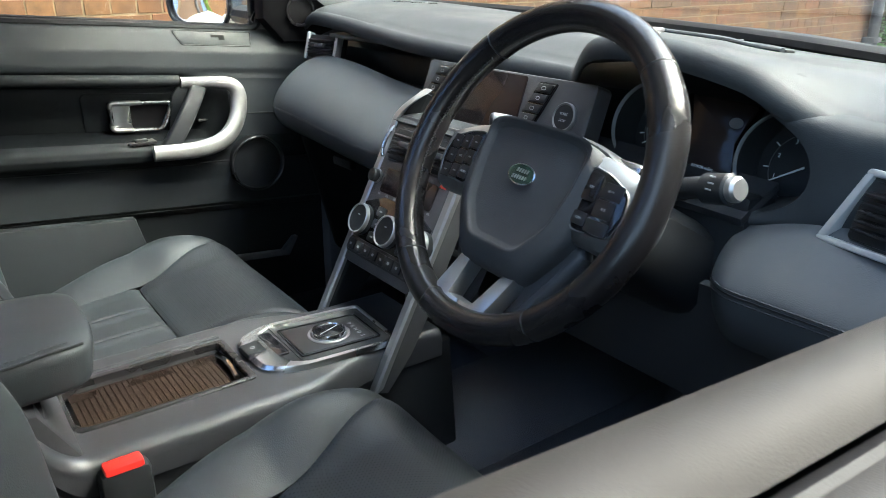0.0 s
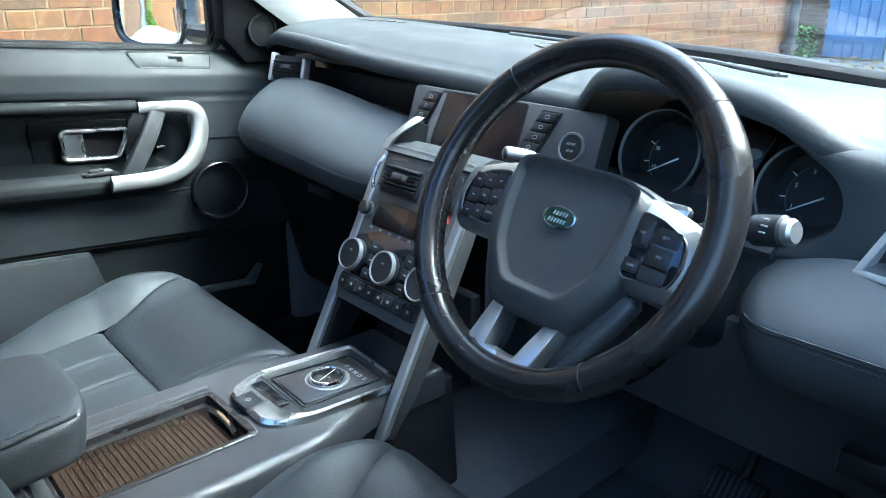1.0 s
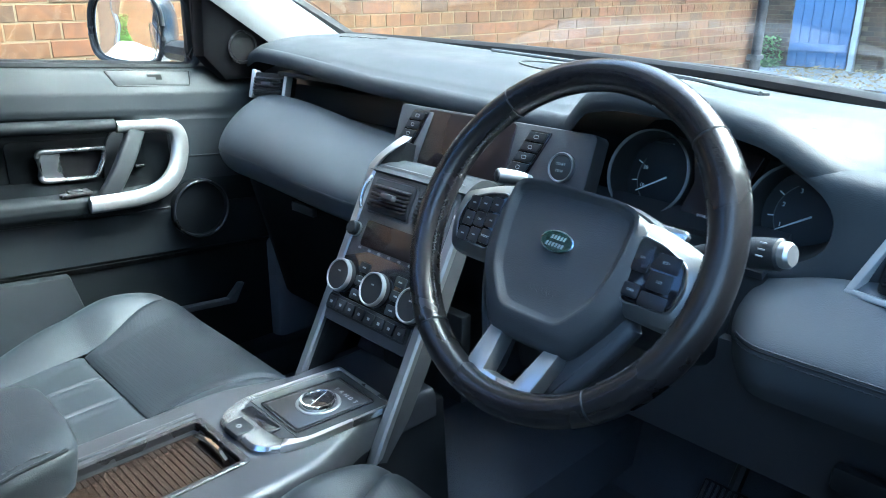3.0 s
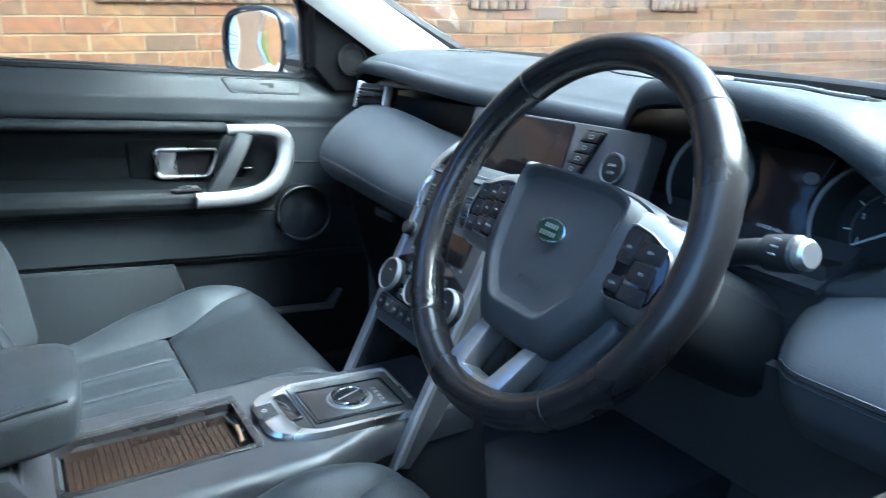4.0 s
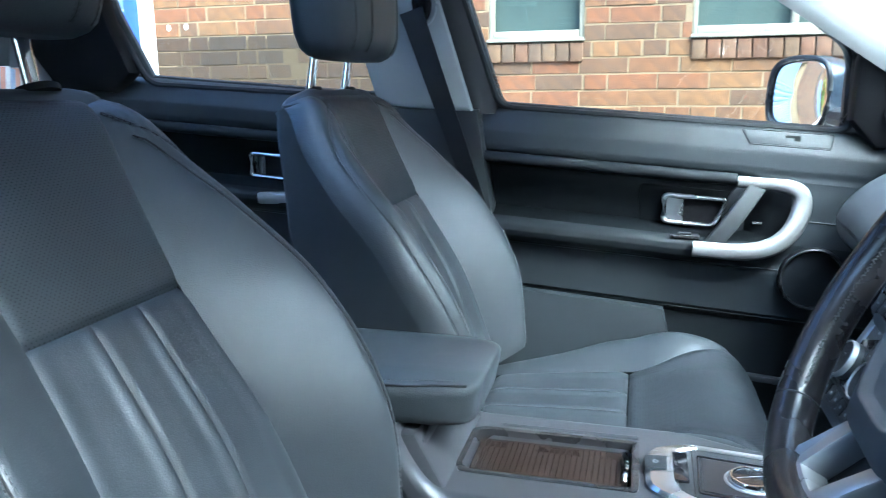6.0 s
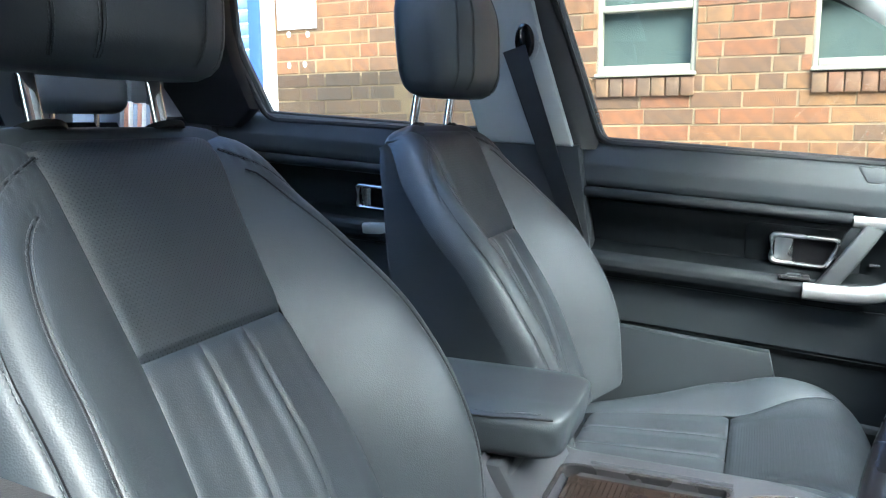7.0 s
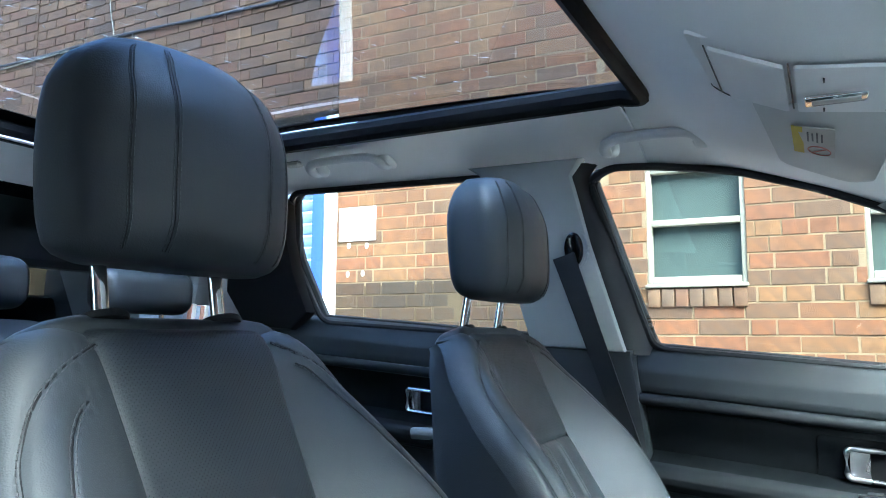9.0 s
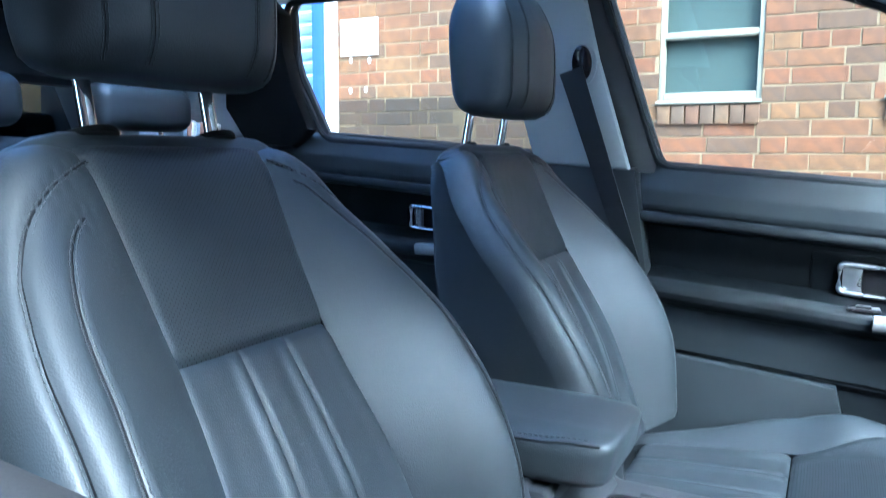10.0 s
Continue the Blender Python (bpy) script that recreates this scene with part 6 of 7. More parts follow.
for cx, r, marks, a0, a1 in ((0.272, 0.056, 9, 225, -45), (0.461, 0.056, 8, 225, -45)):
    dp = lambda a, b, h, cx=cx: ins(cx + a, 1.066 - 0.06 * (cx - 0.272) + b / 1.06, h)
    part("dial_ring", lathe([(r, 0), (r, 0.006), (r - 0.0006, 0.0068), (r - 0.0014, 0.0055), (r - 0.0014, 0)], dp, 48, caps=False), M_DIALRING, dash, "thin silver dial ring")
    part("dial_well", lathe([(r + 0.0015, 0.0), (r + 0.0015, -0.047), (r - 0.0010, -0.047), (r - 0.0022, 0.0)], dp, 48, caps=False), M_PLASTD, dash)
    part("dial_face", lathe([(r - 0.0015, -0.046), (0.001, -0.0455)], dp, 40), M_PLASTD, dash)
    deep = lambda a, b, h, dp=dp: dp(a, b, h - 0.047)
    part("face_ring", lathe([(0.0405, 0.001), (0.0403, 0.0022), (0.0397, 0.0022), (0.0395, 0.001)], deep, 40), M_GREYP, dash)
    texts = ("10", "30", "50", "70") if cx < 0.4 else ("1", "2", "3", "4")
    for i in range(marks):
        t = radians(lerp(a0, a1, i / (marks - 1)))
        part("dial_mark", prism([(-0.0007, 0.040), (0.0007, 0.040), (0.0007, 0.047), (-0.0007, 0.047)], 0.002, 0.0024, lambda p, q, a, t=t, dp=deep: dp(q * math.cos(t) + p * math.sin(t), q * math.sin(t) - p * math.cos(t), a)), M_DIAL, dash)
    for i, tx in enumerate(texts):
        t = radians(lerp(205, 75, i / 3))
        writing("dial_writing", tx, 0.0075, lambda x, y, h, t=t, dp=deep: dp(0.033 * math.cos(t) + x, 0.033 * math.sin(t) + y, 0.002 + h), M_DIAL, dash)
    t = radians(212)
    part("needle", prism([(-0.0012, -0.004), (0.0012, -0.004), (0.0005, 0.042), (-0.0005, 0.042)], 0.004, 0.005, lambda p, q, a, t=t, dp=deep: dp(q * math.cos(t) + p * math.sin(t), q * math.sin(t) - p * math.cos(t), a)), M_DIAL, dash)
writing("odometer_writing", "032828 miles", 0.0058, lambda x, y, h: ins(0.366 + x, 1.03 + y, 0.001 + h), M_DIAL, dash)
part("badge_plate", prism(oval(0.009, 0.006, c=(0.392, 1.085)), 0.001, 0.002, lambda p, q, a: ins(p, q, a)), M_GREYP, dash)

# padded cowl that closes round the outer dial
INNER = smooth_poly([(0.455, 1.122), (0.476, 1.110), (0.500, 1.096), (0.515, 1.078), (0.520, 1.055), (0.514, 1.034), (0.497, 1.017), (0.470, 1.004), (0.435, 0.995)], 2, closed=False)
OUTER = smooth_poly([(0.465, 1.124), (0.54, 1.100), (0.63, 1.094), (0.725, 1.088), (0.725, 1.07), (0.725, 1.02), (0.725, 0.985), (0.60, 0.98), (0.44, 0.975)], 2, closed=False)


def cowl(u, v):
    k = u * (len(INNER) - 1)
    i = min(int(k), len(INNER) - 2)
    a, b = INNER[i].lerp(INNER[i + 1], k - i), OUTER[i].lerp(OUTER[i + 1], k - i)
    if v < 0.25:
        t = v / 0.25
        return a.x - 0.006 * (1 - t), lerp(0.325, 0.252, math.sin(t * math.pi / 2)), a.y - 0.004 * (1 - t) * (1 - 2 * u)
    t = (v - 0.25) / 0.75
    top = step(0.62, 0.30, u)
    bz = lerp(b.y, edge_z(b.x) - TILT * b.x + 0.0205, top)
    by = lerp(0.274, edge_y(b.x) + 0.048, top)
    up = lerp(t, math.sin(t * math.pi / 2), top)
    back = lerp(t, 1 - math.cos(t * math.pi / 2), top)
    return lerp(a.x, b.x, lerp(up, t, 0.5)), lerp(0.252, by, back) - 0.006 * math.sin(math.pi * min(1, t * 3)) * (t < 0.333) * (1 - top), lerp(a.y, bz, up)


part("outer_cowl", sheet(cowl, 50, 30, 0.003, flip=True), M_PAD, dash, "grey padded cowl beside the instruments")

# driver's side pads
def knee(u, v):
    k = max(0.0, 1 - u / 0.22)
    x = lerp(0.438 + 0.065 * step(0.45, 0.0, v), 0.725, u)
    y = curve_at([(0, 0.275), (0.1, 0.252), (0.4, 0.212), (0.66, 0.181), (0.72, 0.177), (0.85, 0.184), (1, 0.205)], v)
    z = curve_at([(0, 1.022), (0.1, 1.014), (0.4, 0.982), (0.66, 0.947), (0.72, 0.937), (0.85, 0.905), (1, 0.87)], v) + 0.004 * u
    return x, y + 0.05 * k ** 2.5, z


part("knee_pad", sheet(knee, 40, 40, 0.012, flip=True), M_SOFT, dash, "padded grey panel with twin stitching")
for dv in (-0.024, 0.024):
    part("stitching", stitches([Vector(knee(u, 0.72 + dv)) + Vector((0, -0.001, 0)) for u in [lerp(0.06, 0.99, i / 40) for i in range(41)]], 0.0055, 0.0018, 0.0010), M_THREAD, dash)
part("knee_seam", tube([Vector(knee(u, 0.72)) + Vector((0, -0.0004, 0)) for u in [lerp(0.05, 0.995, i / 40) for i in range(41)]], 0.0011, 6), M_PLASTG, dash)
part("instrument_shelf", sheet(lambda u, v: (lerp(0.16, 0.46, u), lerp(0.30, 0.235, v), lerp(1.03, 1.0, v) - 0.008 * u), 20, 8, 0.01), M_DECK, dash)
# Lighter plastic here stands in for lens haze over the footwell.
part("lower_panel", sheet(lambda u, v: (lerp(0.10, 0.72, u), lerp(0.215, 0.272, v), lerp(0.92, 0.735, v)), 20, 12, 0.01, flip=True), M_PLAST, dash)
part("fascia_filler", prism([(0.30, 1.02), (0.245, 1.02), (0.225, 0.90), (0.30, 0.90)], 0.10, 0.46, lambda p, q, a: (a, p, q), 0.004), M_PLASTD, dash)
part("bonnet_release", box((0.60, 0.235, 0.80), (0.07, 0.02, 0.03), 0.005), M_PLASTD, dash)

# ---- steering wheel ----
W0, WV, WN = Vector((0.357, 0.003, 1.071)), Vector((0, 0.485, 0.8745)), Vector((0, -0.8745, 0.485))
TURN = radians(-2.0)


def whl(x, v, n=0.0):
    c, q = math.cos(TURN), math.sin(TURN)
    return W0 + Vector((1, 0, 0)) * (x * c - v * q) + WV * (x * q + v * c) + WN * n


wheel = thing("steering_wheel", tuple(W0), "black leather steering wheel with silver spokes and switch pods", "steering wheel")
R = 0.161


def rim(a, b, lift=0.0):
    """a: round the wheel, from the top, clockwise; b: round the tube."""
    grip = 0.0018 * (math.exp(-((abs(a) - 1.05) / 0.25) ** 2))
    r = 0.0155 + grip + lift
    return whl((R + r * math.cos(b)) * math.sin(a), (R + r * math.cos(b)) * math.cos(a), r * 1.12 * math.sin(b))


def rim_part(a0, a1, n):
    rings = [[rim(lerp(a0, a1, i / n), 2 * math.pi * k / 20) for k in range(20)] for i in range(n + 1)]
    return loft(rings)


cuts = [radians(d) for d in (-43, 43, 142, 218, 317)]
M_RIM = leather("worn_rim_leather", (0.0100, 0.0095, 0.0105), 0.27, cells=700, bump=0.05, spec=0.34)
for a0, a1 in zip(cuts, cuts[1:]):
    part("rim_section", rim_part(a0 + 0.006, a1 - 0.006, 36), M_RIM, wheel, "black leather rim, shiny with wear")
for a in cuts[:4]:
    part("rim_seam", tube([rim(a, 2 * math.pi * k / 24, -0.0008) for k in range(24)], 0.0013, 6, closed=True), M_PLASTD, wheel)
for k in (-1, 1):
    line = []
    for i in range(120):
        a = k * lerp(radians(46), radians(138), i / 119)
        line.append(rim(a, math.pi - 0.25 + (0.10 if i % 2 else -0.10), 0.0006))
    part("stitching", stitches(line, 0.004, 0.0015, 0.0008), M_STITCH, wheel)
# hub and spokes
hubz = -0.022
part("hub_back", prism(smooth_poly([(-0.095, 0.035), (-0.05, 0.055), (0.05, 0.055), (0.095, 0.035), (0.09, -0.05), (0.04, -0.10), (-0.04, -0.10), (-0.09, -0.05)], 2), -0.07, hubz - 0.008, lambda p, q, a: whl(p, q, a), 0.01), M_PLASTD, wheel)


def polar(outline, n=72, c=(0.0, -0.02)):
    """The outline met by n rays from c."""
    pts = [Vector((p[0], p[1])) - Vector(c) for p in outline]
    out = []
    for i in range(n):
        d = Vector((math.cos(6.28319 * i / n), math.sin(6.28319 * i / n)))
        best = 0.0
        for a, b in zip(pts, pts[1:] + pts[:1]):
            e = b - a
            det = d.x * -e.y + d.y * e.x
            if abs(det) > 1e-12:
                r, k = (a.x * -e.y + a.y * e.x) / det, (d.x * a.y - d.y * a.x) / det
                if r > 0 and -1e-6 <= k <= 1.000001:
                    best = max(best, r)
        out.append(d * best + Vector(c))
    return out


HUB = polar([(p.x, p.y) for p in fillet([(-0.086, 0.034), (-0.05, 0.048), (0.05, 0.048), (0.086, 0.034), (0.091, -0.022), (0.078, -0.058), (0.046, -0.106), (-0.046, -0.106), (-0.078, -0.058), (-0.091, -0.022)], 0.014)])
SHIELD = polar([(p.x, p.y) for p in fillet([(-0.0715, 0.0405), (-0.05, 0.0465), (0.05, 0.0465), (0.0715, 0.0405), (0.069, -0.005), (0.060, -0.045), (0.034, -0.078), (-0.034, -0.078), (-0.060, -0.045), (-0.069, -0.005)], 0.010)])


def cover(outline, f, n, bow=0.0):
    return [whl(p.x * f, (p.y + 0.02) * f - 0.02, n + bow * (1 - ((p.x * f) / 0.09) ** 2)) for p in outline]


part("airbag_cover", loft([cover(HUB, 1.0, hubz - 0.02), cover(HUB, 1.0, hubz), cover(HUB, 0.985, hubz + 0.006), cover(HUB, 0.95, hubz + 0.0105), cover(HUB, 0.90, hubz + 0.013, 0.002), cover(SHIELD, 1.035, hubz + 0.0155, 0.005), cover(SHIELD, 1.0, hubz + 0.0155, 0.005), cover(SHIELD, 0.975, hubz + 0.0140, 0.005), cover(SHIELD, 0.91, hubz + 0.0095, 0.005), cover(SHIELD, 0.88, hubz + 0.0088, 0.005), cover(SHIELD, 0.6, hubz + 0.0088, 0.005), cover(SHIELD, 0.3, hubz + 0.0088, 0.005)]), M_HUB, wheel, "grained black airbag cover", sharp=60)
writing("airbag_writing", "AIRBAG", 0.0095, lambda x, y, h: whl(x, y - 0.052, hubz + 0.0136 + h), M_HUB, wheel)
bdg = part("badge", prism(oval(0.0195, 0.0112, c=(0, -0.004)), hubz + 0.010, hubz + 0.0170, lambda p, q, a: whl(p, q, a), 0.001), M_CHROME, wheel, "oval green badge with silver rim")
part("badge_field", prism(oval(0.0178, 0.0096, c=(0, -0.004)), hubz + 0.0166, hubz + 0.0174, lambda p, q, a: whl(p, q, a)), M_GREEN, bdg)
for dz, n in ((-0.0004, 5), (-0.0076, 6)):
    for i in range(n):
        part("badge_bar", prism(rounded(0.0021, 0.0043, 0.0006, c=((i - (n - 1) / 2) * 0.0036, dz)), hubz + 0.0174, hubz + 0.0178, lambda p, q, a: whl(p + 0.25 * (q + 0.004), q, a)), M_SILVER, bdg)
for k in (-1, 1):
    # silver arm with switch pod
    arm = fillet([(k * 0.066, 0.042), (k * 0.10, 0.037), (k * 0.148, 0.020), (k * 0.151, -0.012), (k * 0.140, -0.046), (k * 0.12, -0.048), (k * 0.074, -0.046)], 0.010)
    pod = fillet([(k * 0.078, 0.026), (k * 0.102, 0.022), (k * 0.127, 0.011), (k * 0.132, -0.010), (k * 0.126, -0.031), (k * 0.080, -0.034)], 0.007)
    mid = (k * 0.105, -0.006)
    po, ao = polar([(p.x, p.y) for p in pod], 64, mid), polar([(p.x, p.y) for p in arm], 64, mid)
    near = [Vector(mid) + (p - Vector(mid)) * 1.07 for p in po]
    part("spoke_trim", loft([[whl(p.x, p.y, n) for p in ring] for ring, n in ((ao, -0.046), (ao, -0.027), ([p.lerp(q, 0.25) for p, q in zip(ao, near)], -0.0185), (near, -0.0118), ([p.lerp(q, 0.4) for p, q in zip(near, po)], -0.0095), (po, -0.0100), (po, -0.014))], caps=True), M_DULL, wheel, "satin silver spoke trim")
    sp = part("switch_pod", prism([(p.x, p.y) for p in pod], -0.015, -0.009, lambda p, q, a: whl(p, q, a), 0.002), M_GLOSS, wheel, "gloss black switch pod")
    cells = [(i, j, 0.0136, 0.0152) for i in range(3) for j in range(3)] if k < 0 else [(0, 0.25, 0.0160, 0.026), (0, 2, 0.0160, 0.0125), (1.5, 0, 0.026, 0.0150), (1.5, 1, 0.022, 0.0165), (1.5, 2, 0.026, 0.0125)]
    words = {(0, 2): "MODE", (1, 1): "OK"} if k < 0 else {(0, 0.25): "LIM", (0, 2): "CAN", (1.5, 0): "SET+", (1.5, 1): "RES", (1.5, 2): "-"}
    for i, j, bw, bh in cells:
        cx, cy = k * (0.0875 + 0.0150 * i), 0.0120 - 0.0172 * j - 0.0022 * i
        part("pod_button", prism(rounded(bw, bh, 0.002, c=(cx, cy)), -0.010, -0.0080, lambda p, q, a: whl(p, q, a), 0.0004), M_PLASTG, sp)
        if (i, j) in words:
            writing("pod_writing", words[(i, j)], 0.0034, lambda x, y, h, cx=cx, cy=cy: whl(cx + x, cy + y, -0.0080 + h), M_MARK, sp)
        else:
            part("button_mark", prism(rounded(0.0040, 0.0016, 0.0006, c=(cx, cy)), -0.0080, -0.0077, lambda p, q, a: whl(p, q, a)), M_MARK, sp)
    # lower arm
    low = smooth_poly([(k * 0.03, -0.095), (k * 0.062, -0.045), (k * 0.098, -0.046), (k * 0.084, -0.080), (k * 0.066, -0.114), (k * 0.046, -0.146), (k * 0.030, -0.148)], 1)
    part("lower_spoke", prism([(p.x, p.y) for p in low], -0.052, -0.030, lambda p, q, a: whl(p, q, a), 0.008, 3), M_PLAST, wheel)
    leg = [(k * 0.026, -0.100), (k * 0.043, -0.100), (k * 0.041, -0.138), (k * 0.034, -0.155), (k * 0.0, -0.156), (k * 0.0, -0.142), (k * 0.018, -0.141)]
    part("spoke_trim", prism(leg, -0.020, 0.0035, lambda p, q, a: whl(p, q, a - 0.5 * max(0, q + 0.135)), 0.003), M_SILVER, wheel, "satin silver lower spoke trim")
    part("shift_paddle", prism(rounded(0.040, 0.012, 0.005, c=(k * 0.080, 0.040)), -0.055, -0.045, lambda p, q, a: whl(p, q, a), 0.003), M_CHROMES, wheel, "bright shift paddle")

column = thing("steering_column", (0.357, 0.1, 1.0), "black steering column shroud with stalks", "steering column")
part("shroud", loft([[whl(p.x * f, p.y * f - 0.01, n) for p in smooth_poly([(-0.06, 0.045), (0.06, 0.045), (0.07, 0.0), (0.055, -0.055), (-0.055, -0.055), (-0.07, 0.0)], 2)] for n, f in ((-0.062, 0.9), (-0.07, 1.0), (-0.16, 1.1), (-0.30, 1.15))]), M_PLASTD, column)
for k, (ex, ev, en) in ((1, (0.168, 0.055, -0.086)),):
    pts = [whl(k * 0.05, 0.0, -0.10), whl(ex * 0.6, ev * 0.8, -0.10), whl(ex, ev, en)]
    st = part("stalk", tube(smooth_poly(pts, 2, closed=False), 0.0105, 14, up=(0, 0, 1)), M_PLASTD, column, "black control stalk")
    d = (pts[2] - pts[1]).normalized()
    part("stalk_collar", tube([pts[2] - d * 0.03, pts[2] - d * 0.028, pts[2] - d * 0.002, pts[2]], [0.011, 0.0145, 0.0145, 0.012], 20), M_PLASTD, st)
    part("stalk_tip", tube([pts[2] - d * 0.002, pts[2] + d * 0.006, pts[2] + d * 0.009], [0.0118, 0.0118, 0.0095], 24), M_SILVER, st, "bright stalk end")
    for j in range(3):
        t = 0.5 + j * 0.5
        q = pts[2] - d * 0.015 + WN * 0.0158
        part("stalk_mark", box(q + WV * (0.006 * (j - 1)), (0.006, 0.0012, 0.0015), 0.0004), M_MARK, st)

tip, root = Vector((0.193, 0.100, 1.084)), Vector((0.214, 0.132, 1.077))
d = (root - tip).normalized()
st = part("stalk", tube([tip + d * 0.030, root, root.lerp(whl(-0.05, 0.0, -0.10), 0.5), whl(-0.03, 0.0, -0.10)], 0.0065, 14, up=(0, 0, 1)), M_PLASTD, column, "black indicator stalk with silver end")
part("stalk_sleeve", tube([tip + d * 0.0015, tip + d * 0.004, tip + d * 0.024, tip + d * 0.036], [0.0075, 0.0088, 0.0085, 0.0068], 20), M_DULL, st, "satin silver stalk sleeve")
part("stalk_cap", tube([tip - d * 0.001, tip, tip + d * 0.002], [0.0055, 0.0072, 0.0078], 20), M_PLASTD, st)
part("stalk_mark", box(tip + d * 0.014 + Vector((-0.004, -0.0075, 0.001)), (0.006, 0.0012, 0.0015), 0.0004), M_PLASTD, st)

# ---- centre console ----
con = thing("centre_console", (0, -0.3, FLOOR + 0.14), "charcoal centre console with silver framed gear selector and covered tray", "console")


def deck(u, v):
    y = lerp(-0.452, 0.10, v)
    a = lerp(-1, 1, u)
    w = lerp(0.128, 0.090, step(-0.14, -0.01, y))
    m = abs(a)
    z = 0.757 - 0.004 * (y + 0.1)
    if m < 0.8:
        x = w * m / 0.8 * 0.86
    else:
        k = (m - 0.8) / 0.2
        x = w * (0.86 + 0.14 * math.sin(k * math.pi / 2))
        z -= 0.022 * (1 - math.cos(k * math.pi / 2)) + 0.02 * max(0, k - 0.9) * 10
    # hollow for the blind tray
    if abs(x) < 0.0585 and -0.388 < y < -0.184:
        z -= 0.02
    z += rise(y)
    return math.copysign(x, a), y, z


def rise(y):
    """The deck sweeps up under the armrest."""
    return 0.075 * max(0.0, (-0.388 - y) / 0.064) ** 2


part("deck", sheet(deck, 90, 110, 0.012), M_DECK, con, "charcoal console deck")
for s in (-1, 1):
    part("side_panel", prism([(-0.46, 0.44), (-0.09, 0.44), (-0.09, 0.735), (-0.44, 0.74)], 0, 0.02, lambda p, q, a, s=s: (s * (0.104 + a), p, q), 0.006), M_PLASTD, con)
    part("side_panel", prism([(-0.10, 0.44), (0.14, 0.44), (0.12, 0.735), (-0.10, 0.735)], 0, 0.02, lambda p, q, a, s=s: (s * (0.066 + a), p, q), 0.006), M_PLASTD, con)
# sliding blind over the tray
blind = part("tray_blind", box((-0.003, -0.285, 0.742), (0.112, 0.196, 0.006), 0.002), M_WOOD, con, "ribbed brown roll-back tray cover")
for i in range(26):
    y = -0.38 + i * 0.0073
    part("blind_slat", box((-0.003, y, 0.7448), (0.110, 0.0070, 0.003), 0.0007, 1), M_WOOD, blind)
part("blind_handle", tube(smooth_poly([(-0.04, -0.192, 0.752), (0.0, -0.189, 0.757), (0.035, -0.192, 0.752)], 2, closed=False), 0.0045, 8), M_CHROME, con, "silver blind handle")
tray_in = fillet([(-0.060, -0.391), (0.054, -0.391), (0.054, -0.183), (-0.060, -0.183)], [0.022, 0.022, 0.006, 0.006])
tray_out = fillet([(-0.068, -0.398), (0.062, -0.398), (0.062, -0.174), (-0.068, -0.174)], [0.026, 0.026, 0.009, 0.009])
part("tray_rim", loft([[(p.x, p.y, 0.7585 + rise(p.y) + h) for p in ring] for ring, h in ((tray_out, -0.004), (tray_out, 0.0006), ([p.lerp(q, 0.25) for p, q in zip(tray_out, tray_in)], 0.0018), (tray_in, 0.0010), (tray_in, -0.015))], caps=False), M_PLASTG, con, "satin black rim of the tray")
part("tray_lip", tube([(-0.080, lerp(-0.36, -0.176, i / 12), 0.7575 + rise(lerp(-0.36, -0.176, i / 12))) for i in range(13)], 0.0035, 8), M_DECK, con)
# gear selector
frame_out = fillet([(-0.047, 0.034), (0.089, 0.026), (0.083, -0.118), (0.056, -0.167), (-0.042, -0.166), (-0.065, -0.118)], [0.007, 0.007, 0.035, 0.022, 0.018, 0.03])
frame_in = fillet([(-0.041, 0.029), (0.083, 0.021), (0.072, -0.108), (0.052, -0.129), (-0.041, -0.129), (-0.056, -0.106)], [0.005, 0.005, 0.03, 0.018, 0.014, 0.024])
zz = lambda y: 0.757 - 0.004 * (y + 0.1)
ring_r = [[(p.x, p.y, zz(p.y) + h) for p in pts] for pts, h in ((frame_out, 0.0), (frame_out, 0.004))]
ring_r += [[((p.x - q.x) * 0.85 + q.x, (p.y - q.y) * 0.85 + q.y, zz(p.y) + 0.0085) for p, q in zip(frame_out, frame_in)], [((p.x - q.x) * 0.15 + q.x, (p.y - q.y) * 0.15 + q.y, zz(p.y) + 0.0085) for p, q in zip(frame_out, frame_in)], [(p.x, p.y, zz(p.y) + 0.006) for p in frame_in]]
part("selector_frame", loft(ring_r, caps=False), M_CHROMES, con, "satin silver selector surround")
part("selector_plate", loft([[(p.x, p.y, zz(p.y) + h) for p in frame_in] for h in (-0.004, 0.0055)]), M_PLASTD, con, "black selector plate")
part("plate_step", prism(fillet([(-0.032, -0.100), (-0.018, 0.010), (0.058, 0.006), (0.050, -0.103)], 0.004), 0.0055, 0.0072, lambda p, q, a: (p, q, zz(q) + a), 0.0008), M_PLASTG, con, "satin black selector panel")
part("plate_groove", tube([(p.x, p.y, zz(p.y) + 0.0061) for p in fillet([(-0.037, -0.104), (-0.022, 0.015), (0.063, 0.011), (0.055, -0.107)], 0.004)], 0.0012, 6, closed=True), M_GLOSS, con)
part("plate_joint", tube([(-0.056, -0.110, zz(-0.11) + 0.0056), (0.070, -0.112, zz(-0.11) + 0.0056)], 0.0006, 6), M_GLOSS, con)
part("coin_slot", prism(rounded(0.072, 0.018, 0.003, c=(-0.001, -0.1255)), 0.0052, 0.0088, lambda p, q, a: (p, q, zz(q) + a), 0.0006), M_GLOSS, con, "gloss black key slot")
